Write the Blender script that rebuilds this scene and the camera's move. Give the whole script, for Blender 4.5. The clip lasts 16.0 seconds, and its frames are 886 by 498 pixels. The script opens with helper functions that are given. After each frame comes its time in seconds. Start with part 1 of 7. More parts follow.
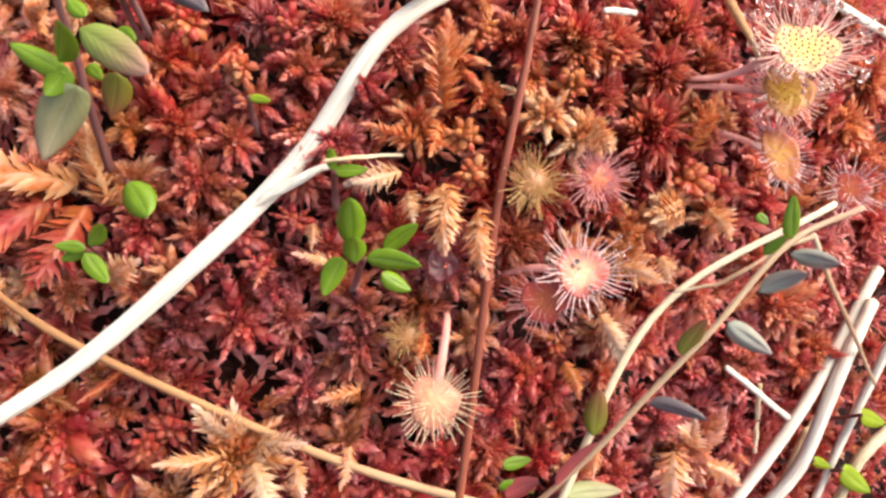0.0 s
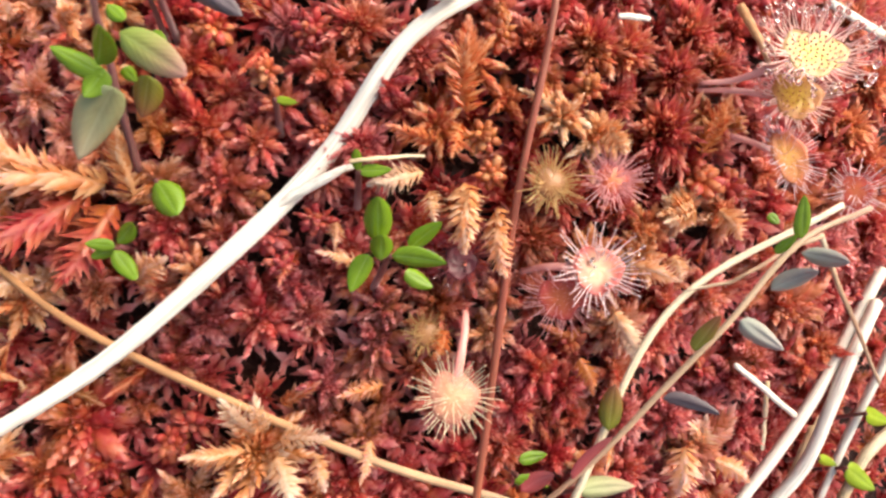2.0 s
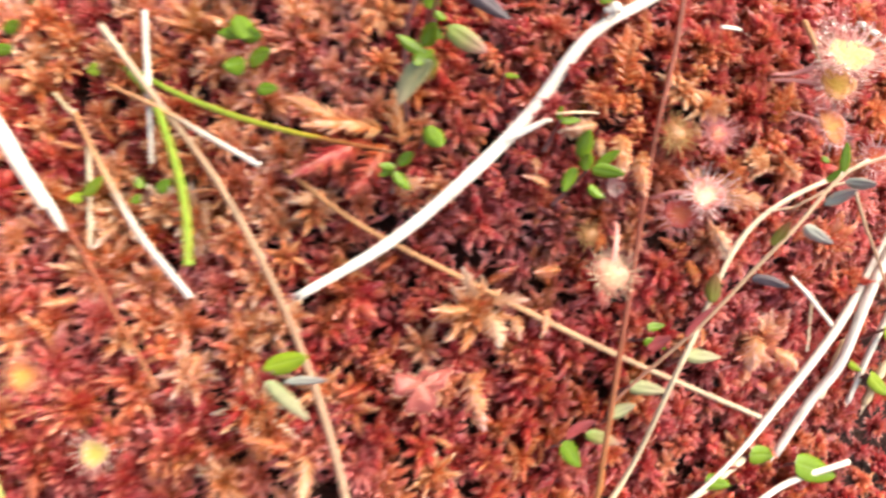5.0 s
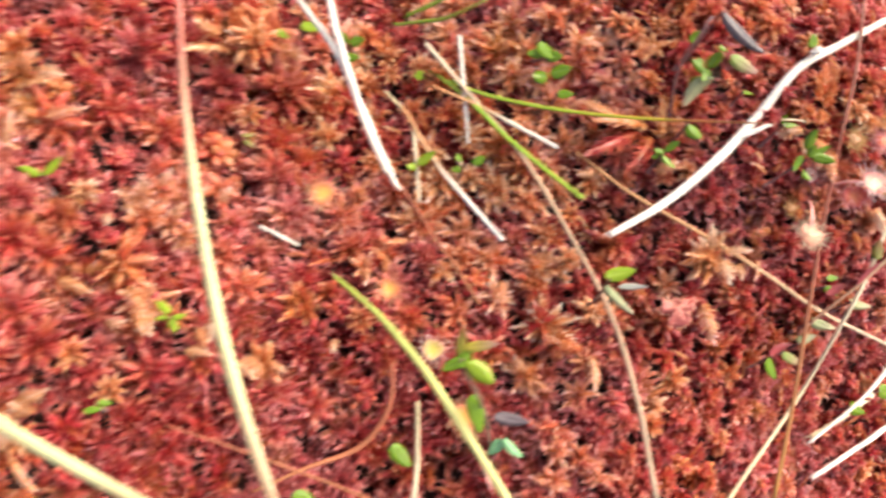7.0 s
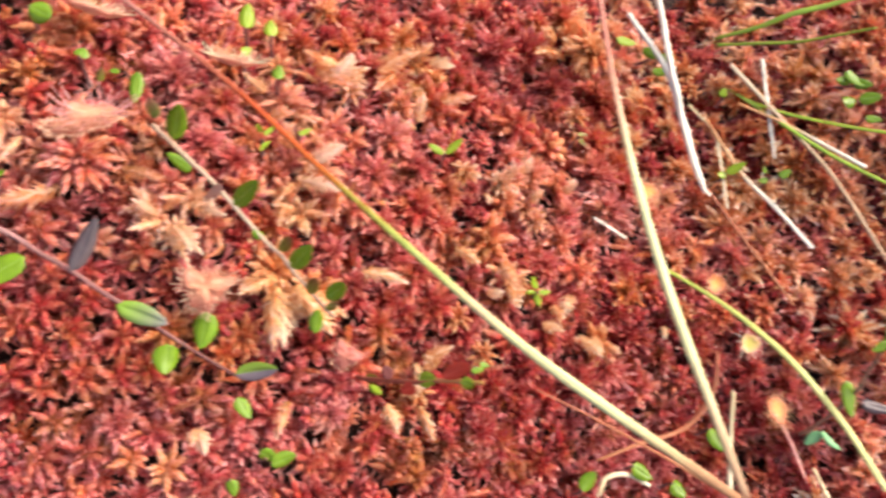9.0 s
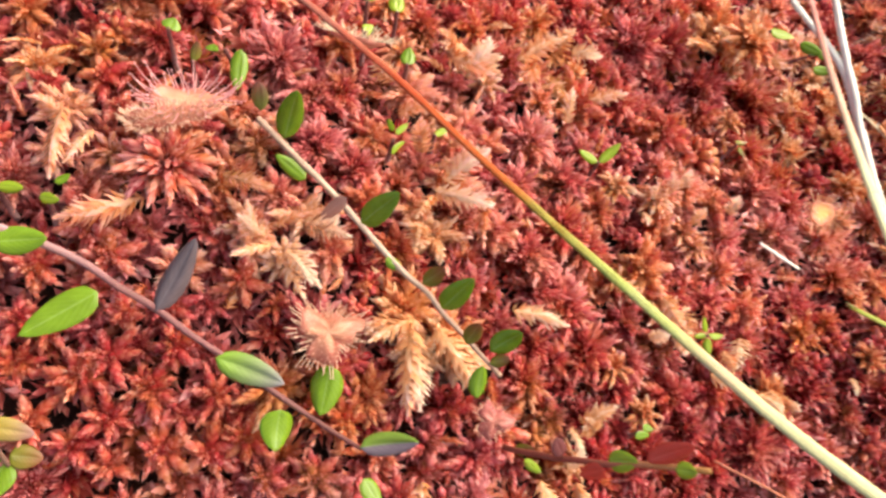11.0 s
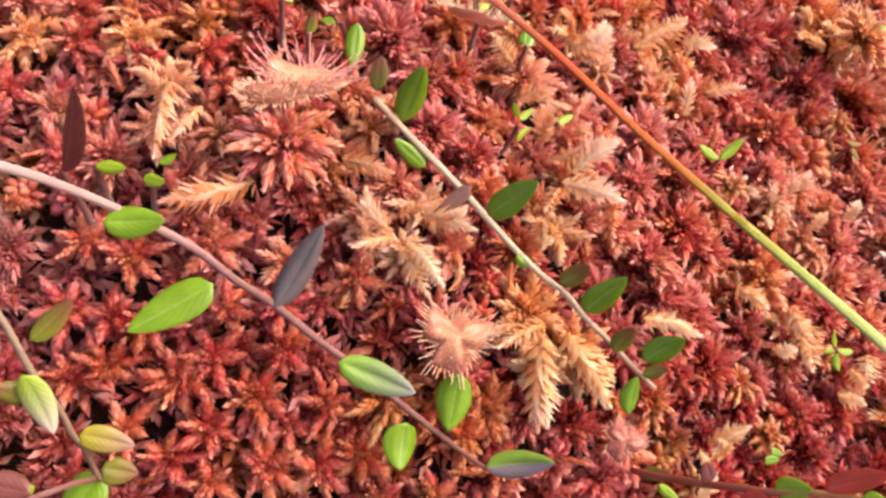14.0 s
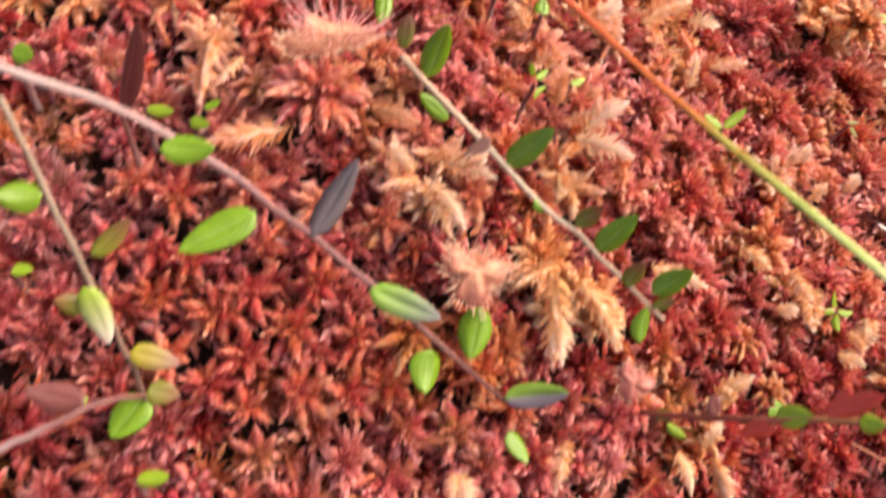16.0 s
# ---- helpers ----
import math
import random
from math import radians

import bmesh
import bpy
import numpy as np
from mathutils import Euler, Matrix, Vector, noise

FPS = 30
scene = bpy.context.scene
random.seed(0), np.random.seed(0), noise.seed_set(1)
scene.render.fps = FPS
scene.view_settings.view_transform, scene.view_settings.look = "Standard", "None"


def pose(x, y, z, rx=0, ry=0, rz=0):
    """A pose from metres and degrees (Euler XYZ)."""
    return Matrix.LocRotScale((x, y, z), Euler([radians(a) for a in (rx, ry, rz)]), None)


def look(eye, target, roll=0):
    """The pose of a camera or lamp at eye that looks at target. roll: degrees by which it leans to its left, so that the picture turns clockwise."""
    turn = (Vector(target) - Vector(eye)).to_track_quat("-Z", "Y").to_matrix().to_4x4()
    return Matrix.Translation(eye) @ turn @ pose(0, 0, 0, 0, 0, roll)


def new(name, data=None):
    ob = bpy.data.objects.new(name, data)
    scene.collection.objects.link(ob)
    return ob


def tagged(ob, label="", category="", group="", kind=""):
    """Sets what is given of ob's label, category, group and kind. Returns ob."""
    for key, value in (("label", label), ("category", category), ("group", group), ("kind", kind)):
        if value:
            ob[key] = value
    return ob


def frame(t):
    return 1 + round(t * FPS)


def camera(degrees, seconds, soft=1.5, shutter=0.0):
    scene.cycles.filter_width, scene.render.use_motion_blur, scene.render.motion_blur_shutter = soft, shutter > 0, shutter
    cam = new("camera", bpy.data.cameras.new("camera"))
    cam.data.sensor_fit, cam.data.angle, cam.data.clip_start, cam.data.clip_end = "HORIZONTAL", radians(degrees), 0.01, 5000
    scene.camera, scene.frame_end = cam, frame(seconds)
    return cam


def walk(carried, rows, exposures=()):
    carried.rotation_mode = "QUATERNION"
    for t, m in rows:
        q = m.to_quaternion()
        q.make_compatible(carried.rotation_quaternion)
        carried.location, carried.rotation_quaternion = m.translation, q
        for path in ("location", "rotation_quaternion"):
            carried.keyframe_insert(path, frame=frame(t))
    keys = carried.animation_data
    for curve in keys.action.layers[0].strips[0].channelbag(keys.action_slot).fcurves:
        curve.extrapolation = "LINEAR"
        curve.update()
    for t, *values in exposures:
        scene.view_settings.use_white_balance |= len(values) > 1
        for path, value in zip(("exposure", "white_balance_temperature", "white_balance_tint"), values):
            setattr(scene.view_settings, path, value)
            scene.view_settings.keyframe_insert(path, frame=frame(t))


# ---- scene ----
cam = camera(67.77, 16.0, soft=2.6, shutter=1.0)

# seconds, place in metres, turn in degrees
ROWS = [
    (0, 0.13880, 0.00911, 0.09619, 14.888, -7.253, 0.000),
    (0.5, 0.13743, 0.00847, 0.09652, 15.226, -7.353, -0.046),
    (1, 0.13779, 0.00893, 0.09718, 14.962, -7.308, -0.034),
    (1.5, 0.13684, 0.00846, 0.09704, 15.103, -7.318, -0.015),
    (2, 0.13541, 0.00766, 0.09786, 15.290, -7.478, 0.026),
    (2.5, 0.13070, 0.00312, 0.10098, 16.221, -7.694, 0.114),
    (3, 0.12631, 0.00116, 0.10389, 16.995, -7.757, 0.019),
    (3.2, 0.12511, -0.00079, 0.10586, 17.115, -7.633, 0.135),
    (5.3, 0.08465, -0.03039, 0.13912, 17.441, -7.424, 1.545),
    (5.5, 0.07491, -0.03376, 0.14314, 17.611, -7.605, 1.653),
    (6, 0.05382, -0.04740, 0.15397, 18.816, -8.193, 2.055),
    (6.5, 0.03452, -0.05645, 0.16370, 19.871, -8.865, 2.464),
    (7, 0.01369, -0.06981, 0.16641, 20.593, -9.676, 3.385),
    (7.5, -0.01662, -0.07925, 0.17160, 21.175, -10.360, 4.649),
    (8, -0.04624, -0.08879, 0.17140, 21.698, -10.680, 5.896),
    (8.5, -0.06835, -0.09637, 0.16753, 22.060, -10.778, 6.713),
    (9, -0.08677, -0.09683, 0.15918, 22.245, -10.911, 7.717),
    (9.5, -0.09848, -0.09307, 0.15171, 22.217, -10.831, 8.143),
    (9.7, -0.10221, -0.09025, 0.14591, 22.210, -10.890, 8.167),
    (11.8, -0.11963, -0.08334, 0.11056, 24.235, -9.797, 9.413),
    (12, -0.12166, -0.08458, 0.10820, 24.211, -9.796, 9.529),
    (12.5, -0.12465, -0.08340, 0.10674, 24.069, -9.702, 9.771),
    (13, -0.12664, -0.08317, 0.10650, 24.187, -9.670, 9.874),
    (13.5, -0.12903, -0.08441, 0.10528, 24.554, -9.610, 9.896),
    (14, -0.13167, -0.08505, 0.10434, 24.986, -9.601, 10.031),
    (14.5, -0.13213, -0.08614, 0.10408, 25.345, -9.638, 10.166),
    (15, -0.13242, -0.08826, 0.10419, 25.820, -9.496, 10.234),
    (15.5, -0.13202, -0.08924, 0.10840, 25.719, -9.356, 10.252),
    (16, -0.13240, -0.09956, 0.10502, 26.405, -9.500, 10.494),
]
walk(cam, [(t, pose(x, y, z, rx, ry, rz)) for t, x, y, z, rx, ry, rz in ROWS], [(0, 1.27, 6850, 7), (3, 1.34, 6900, 7), (5.5, 1.57, 6900, 7), (7, 1.53, 6850, 7), (9, 1.48, 6850, 7), (12, 1.38, 7100, 8), (16, 1.38, 7150, 8)])

# ---- world, sun, exposure ----
world = bpy.data.worlds.new("overcast_sky")
world.use_nodes = True
scene.world = world
sky = world.node_tree.nodes.new("ShaderNodeTexSky")
sky.sky_type = "NISHITA"
sky.sun_disc = False
sky.sun_elevation = radians(46)
sky.sun_rotation = radians(57)
sky.air_density = 0.7
sky.dust_density = 6.0
sky.ozone_density = 0.2
world.node_tree.links.new(sky.outputs[0], world.node_tree.nodes["Background"].inputs[0])
world.node_tree.nodes["Background"].inputs[1].default_value = 0.12
sun = new("sun", bpy.data.lights.new("sun", "SUN"))
sun.data.energy = 1.4
sun.data.angle = radians(70)
sun.data.color = (1.0, 0.95, 0.88)
sun.matrix_world = look((0.80, 0.55, 1.0), (0.0, 0.0, 0.0))

# ---- the lie of the hummock ----
# millimetres: level, slope over x, slope over y, then soft swells on a 60 mm lattice
SWELLS = [-22.6, -145.8, 91.7, -1.1, -2.4, 0.4, 0.2, -0.1, -6.5, -3.8, 12.8, 0.4, -1.1, 0.7, 11.0, 9.3, -9.8, -2.1, -3.4, -3.0, -0.7, 7.2, 3.9, -15.3, -5.5, -0.7, -13.8, -9.7, 6.4, 22.0, -7.3, 10.5, 11.7, 1.6, 6.1, 1.8, 19.0, 12.8, -3.0, -3.1, 12.4, 22.0, 8.2, -1.3, -8.0, -5.4, 18.3, 10.7]
LATTICE = [(-0.24 + 0.06 * i, -0.12 + 0.06 * j) for i in range(9) for j in range(5)]


def level_off(v, start, room):
    """The slope runs on to start, then eases into the level."""
    past = abs(v) - start
    return v if past < 0 else math.copysign(start + room * math.tanh(past / room), v)


def top(x, y):
    """Height of the moss tips over the plan."""
    xc, yc = level_off(x, 0.26, 0.12), level_off(y, 0.15, 0.10)
    fade = math.exp(-(max(0.0, math.hypot(x, y) - 0.4) / 0.5) ** 2)
    z = SWELLS[0] + fade * (SWELLS[1] * xc + SWELLS[2] * yc)
    for (gx, gy), a in zip(LATTICE, SWELLS[3:]):
        z += a * math.exp(-((x - gx) ** 2 + (y - gy) ** 2) / 0.005)
    z -= 20 * math.exp(-((x - 0.045) ** 2 + (y + 0.065) ** 2) / 0.00115)  # a wet hollow
    return z / 1000


def slope(x, y):
    e = 0.004
    return Vector((top(x - e, y) - top(x + e, y), top(x, y - e) - top(x, y + e), 2 * e)).normalized()


# ---- materials ----
def material(name):
    m = bpy.data.materials.new(name)
    m.use_nodes = True
    tree = m.node_tree
    return m, tree, tree.nodes["Principled BSDF"], tree.nodes["Material Output"]


def node(tree, kind, **values):
    n = tree.nodes.new(kind)
    for key, value in values.items():
        if key in n.inputs:
            n.inputs[key].default_value = value
    return n


def ramp(tree, source, stops):
    r = tree.nodes.new("ShaderNodeValToRGB")
    marks = r.color_ramp.elements
    marks[0].position, marks[0].color = stops[0][0], (*stops[0][1], 1)
    marks[1].position, marks[1].color = stops[-1][0], (*stops[-1][1], 1)
    for at, c in stops[1:-1]:
        marks.new(at).color = (*c, 1)
    tree.links.new(source, r.inputs[0])
    return r


def arith(tree, op, a, b):
    n = tree.nodes.new("ShaderNodeMath")
    n.operation = op
    for k, v in enumerate((a, b)):
        if isinstance(v, (int, float)):
            n.inputs[k].default_value = v
        else:
            tree.links.new(v, n.inputs[k])
    return n.outputs[0]


def mixed(tree, fac, a, b):
    n = tree.nodes.new("ShaderNodeMix")
    n.data_type = "RGBA"
    for socket, v in ((n.inputs[0], fac), (n.inputs[6], a), (n.inputs[7], b)):
        if isinstance(v, (int, float)):
            socket.default_value = v
        elif isinstance(v, tuple):
            socket.default_value = (*v, 1)
        else:
            tree.links.new(v, socket)
    return n.outputs[2]


def grain(tree, scale, detail=3.0, rough=0.6):
    """Noise over the place itself, in waves per metre."""
    geo = tree.nodes.new("ShaderNodeNewGeometry")
    n = node(tree, "ShaderNodeTexNoise", Scale=scale, Detail=detail, Roughness=rough)
    tree.links.new(geo.outputs["Position"], n.inputs["Vector"])
    return n.outputs[0]


def bump(tree, shader, height, strength, distance):
    b = node(tree, "ShaderNodeBump", Strength=strength, Distance=distance)
    tree.links.new(height, b.inputs["Height"])
    tree.links.new(b.outputs[0], shader.inputs["Normal"])


def attribute(tree, name):
    a = tree.nodes.new("ShaderNodeAttribute")
    a.attribute_name = name
    s = tree.nodes.new("ShaderNodeSeparateXYZ")
    tree.links.new(a.outputs["Vector"], s.inputs[0])
    return s.outputs


def see_through(tree, shader, out, colour, share):
    """Lets part of the light through a thin leaf."""
    t = tree.nodes.new("ShaderNodeBsdfTranslucent")
    tree.links.new(colour, t.inputs[0])
    m = tree.nodes.new("ShaderNodeMixShader")
    m.inputs[0].default_value = share
    tree.links.new(shader.outputs[0], m.inputs[1])
    tree.links.new(t.outputs[0], m.inputs[2])
    tree.links.new(m.outputs[0], out.inputs[0])


def moss_material():
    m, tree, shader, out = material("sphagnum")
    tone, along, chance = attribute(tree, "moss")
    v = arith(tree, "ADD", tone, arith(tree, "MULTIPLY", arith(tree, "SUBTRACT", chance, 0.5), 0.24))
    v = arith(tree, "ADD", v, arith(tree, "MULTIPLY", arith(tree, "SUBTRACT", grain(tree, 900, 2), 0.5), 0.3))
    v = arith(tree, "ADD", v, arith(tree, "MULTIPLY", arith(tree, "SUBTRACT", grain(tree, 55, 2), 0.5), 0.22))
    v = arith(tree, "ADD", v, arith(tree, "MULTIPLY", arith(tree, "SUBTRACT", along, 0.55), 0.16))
    body = ramp(tree, v, [(0.0, (0.20, 0.006, 0.022)), (0.2, (0.57, 0.018, 0.048)), (0.36, (0.64, 0.062, 0.050)), (0.52, (0.70, 0.165, 0.055)),
                          (0.66, (0.86, 0.36, 0.14)), (0.82, (0.93, 0.62, 0.38)), (1.0, (1.0, 0.90, 0.74))]).outputs[0]
    olive = ramp(tree, grain(tree, 60, 3), [(0.53, (0, 0, 0)), (0.70, (0.54, 0.54, 0.54))]).outputs[0]
    ripe = ramp(tree, v, [(0.55, (1, 1, 1)), (0.82, (0.2, 0.2, 0.2))]).outputs[0]
    body = mixed(tree, arith(tree, "MULTIPLY", olive, ripe), body, (0.50, 0.28, 0.045))
    earthy = ramp(tree, grain(tree, 190, 2), [(0.50, (0, 0, 0)), (0.72, (0.62, 0.62, 0.62))]).outputs[0]
    rust = ramp(tree, v, [(0.12, (0.25, 0.25, 0.25)), (0.36, (1, 1, 1)), (0.55, (1, 1, 1)), (0.82, (0.2, 0.2, 0.2))]).outputs[0]
    body = mixed(tree, arith(tree, "MULTIPLY", earthy, rust), body, (0.66, 0.23, 0.045))
    rosy = ramp(tree, grain(tree, 26, 2), [(0.42, (0, 0, 0)), (0.60, (0.9, 0.9, 0.9))]).outputs[0]
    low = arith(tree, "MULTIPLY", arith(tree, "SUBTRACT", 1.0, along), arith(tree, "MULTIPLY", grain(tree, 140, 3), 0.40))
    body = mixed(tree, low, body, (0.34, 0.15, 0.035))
    pale_kind = ramp(tree, v, [(0.70, (0, 0, 0)), (0.86, (0.75, 0.75, 0.75))]).outputs[0]
    inner = arith(tree, "SUBTRACT", 1.0, arith(tree, "MULTIPLY", along, 1.25))
    body = mixed(tree, arith(tree, "MULTIPLY", pale_kind, arith(tree, "MAXIMUM", inner, 0.0)), body, (0.84, 0.40, 0.11))
    pale = mixed(tree, 0.52, body, (1.0, 0.69, 0.60))
    reach = arith(tree, "MULTIPLY", arith(tree, "POWER", along, 2.8), arith(tree, "ADD", arith(tree, "MULTIPLY", chance, 0.8), 0.2))
    tips = mixed(tree, arith(tree, "MULTIPLY", reach, ripe), body, pale)
    tips = mixed(tree, arith(tree, "MULTIPLY", arith(tree, "MULTIPLY", rosy, along), chance), tips, (0.96, 0.46, 0.48))
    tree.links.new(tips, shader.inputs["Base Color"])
    shader.inputs["Roughness"].default_value = 0.22
    shader.inputs["Specular IOR Level"].default_value = 0.5
    shader.inputs["Coat Weight"].default_value = 0.14
    shader.inputs["Coat Roughness"].default_value = 0.12
    see_through(tree, shader, out, tips, 0.40)
    return m


def peat_material():
    """Wet black peat under the hummock; farther out the moss cover goes on as its surface."""
    m, tree, shader, out = material("peat")
    c = ramp(tree, grain(tree, 160, 6), [(0.3, (0.016, 0.005, 0.004)), (0.55, (0.05, 0.012, 0.008)), (0.75, (0.10, 0.045, 0.018))]).outputs[0]
    geo = tree.nodes.new("ShaderNodeNewGeometry")
    cells = node(tree, "ShaderNodeTexVoronoi", Scale=95.0)
    tree.links.new(geo.outputs["Position"], cells.inputs["Vector"])
    drift = arith(tree, "ADD", arith(tree, "MULTIPLY", grain(tree, 3.0, 5), 0.65), arith(tree, "MULTIPLY", grain(tree, 90, 4), 0.5))
    cover = ramp(tree, drift, [(0.36, (0.07, 0.008, 0.010)), (0.48, (0.16, 0.016, 0.020)), (0.58, (0.20, 0.045, 0.024)), (0.68, (0.22, 0.10, 0.045)), (0.80, (0.12, 0.09, 0.025))]).outputs[0]
    cover = mixed(tree, arith(tree, "POWER", cells.outputs[0], 1.6), cover, (0.045, 0.010, 0.009))
    span = tree.nodes.new("ShaderNodeVectorMath")
    span.operation = "LENGTH"
    tree.links.new(geo.outputs["Position"], span.inputs[0])
    far = ramp(tree, span.outputs[1], [(0.36, (0, 0, 0)), (0.52, (1, 1, 1))]).outputs[0]
    tree.links.new(mixed(tree, far, c, cover), shader.inputs["Base Color"])
    shader.inputs["Roughness"].default_value = 0.6
    bump(tree, shader, arith(tree, "SUBTRACT", grain(tree, 500, 5), arith(tree, "MULTIPLY", cells.outputs[0], 1.4)), 0.9, 0.004)
    return m


def straw_material(name, stops, gloss=0.5, sheen=0.4):
    """Dead or living grass: fibres run along it, colours change from base to tip."""
    m, tree, shader, out = material(name)
    along, round_it, chance = attribute(tree, "strand")
    base = ramp(tree, arith(tree, "ADD", along, arith(tree, "MULTIPLY", arith(tree, "SUBTRACT", grain(tree, 260, 3), 0.5), 0.14)), stops).outputs[0]
    fibre = node(tree, "ShaderNodeTexNoise", Scale=1.0, Detail=3.0)
    co = tree.nodes.new("ShaderNodeCombineXYZ")
    tree.links.new(arith(tree, "MULTIPLY", along, 9.0), co.inputs[0])
    tree.links.new(arith(tree, "MULTIPLY", round_it, 26.0), co.inputs[1])
    tree.links.new(co.outputs[0], fibre.inputs["Vector"])
    dark = mixed(tree, 0.45, base, (0.20, 0.13, 0.07))
    blot = ramp(tree, fibre.outputs[0], [(0.35, (0, 0, 0)), (0.62, (1, 1, 1))]).outputs[0]
    c = mixed(tree, blot, dark, base)
    tree.links.new(c, shader.inputs["Base Color"])
    shader.inputs["Roughness"].default_value = gloss
    shader.inputs["Specular IOR Level"].default_value = sheen
    bump(tree, shader, fibre.outputs[0], 0.5, 0.0003)
    return m


def leaf_material(name, face, rim=None, half=None, gloss=0.28):
    m, tree, shader, out = material(name)
    along, across, side = attribute(tree, "leaf")
    base = mixed(tree, grain(tree, 420, 3), tuple(0.72 * k for k in face), tuple(min(1.0, 1.25 * k) for k in face))
    if rim:
        base = mixed(tree, arith(tree, "POWER", along, 1.6), base, rim)
    if half:
        cut = node(tree, "ShaderNodeMapRange")
        cut.inputs[1].default_value, cut.inputs[2].default_value = -0.12, 0.12
        tree.links.new(across, cut.inputs[0])
        base = mixed(tree, cut.outputs[0], base, half)
    rib = node(tree, "ShaderNodeMapRange")
    rib.inputs[1].default_value, rib.inputs[2].default_value, rib.inputs[3].default_value, rib.inputs[4].default_value = 0.03, 0.10, 0.14, 0.0
    tree.links.new(arith(tree, "ABSOLUTE", across, 0.0), rib.inputs[0])
    base = mixed(tree, rib.outputs[0], base, tuple(min(1.0, 0.25 + 1.3 * k) for k in face))
    vein = node(tree, "ShaderNodeTexWave", Scale=1.0, Distortion=1.5, Detail=1.0)
    co = tree.nodes.new("ShaderNodeCombineXYZ")
    tree.links.new(arith(tree, "ADD", arith(tree, "MULTIPLY", along, 2.4), arith(tree, "MULTIPLY", arith(tree, "ABSOLUTE", across, 0.0), -0.9)), co.inputs[0])
    tree.links.new(co.outputs[0], vein.inputs["Vector"])
    base = mixed(tree, arith(tree, "MULTIPLY", vein.outputs[1], 0.045), base, tuple(min(1.0, 0.1 + 1.4 * k) for k in face))
    tree.links.new(base, shader.inputs["Base Color"])
    shader.inputs["Roughness"].default_value = gloss
    bump(tree, shader, vein.outputs[1], 0.12, 0.0003)
    shader.inputs["Specular IOR Level"].default_value = 0.45
    see_through(tree, shader, out, base, 0.28)
    return m


def sundew_material(name, heart, rim):
    m, tree, shader, out = material(name)
    far, around, side = attribute(tree, "disc")
    v = arith(tree, "ADD", far, arith(tree, "MULTIPLY", arith(tree, "SUBTRACT", grain(tree, 420, 4), 0.5), 1.1))
    c = ramp(tree, v, [(0.25, heart), (0.95, rim)]).outputs[0]
    tree.links.new(c, shader.inputs["Base Color"])
    shader.inputs["Roughness"].default_value = 0.3
    bump(tree, shader, grain(tree, 1500, 2), 0.10, 0.0002)
    see_through(tree, shader, out, c, 0.25)
    return m


def plain_material(name, colour, other, scale=500, gloss=0.35, share=0.2):
    m, tree, shader, out = material(name)
    c = mixed(tree, grain(tree, scale, 3), colour, other)
    tree.links.new(c, shader.inputs["Base Color"])
    shader.inputs["Roughness"].default_value = gloss
    if share:
        see_through(tree, shader, out, c, share)
    return m


def dew_material():
    m, tree, shader, out = material("dew")
    shader.inputs["Base Color"].default_value = (1.0, 0.97, 0.97, 1)
    shader.inputs["Roughness"].default_value = 0.02
    shader.inputs["IOR"].default_value = 1.45
    shader.inputs["Transmission Weight"].default_value = 1.0
    return m


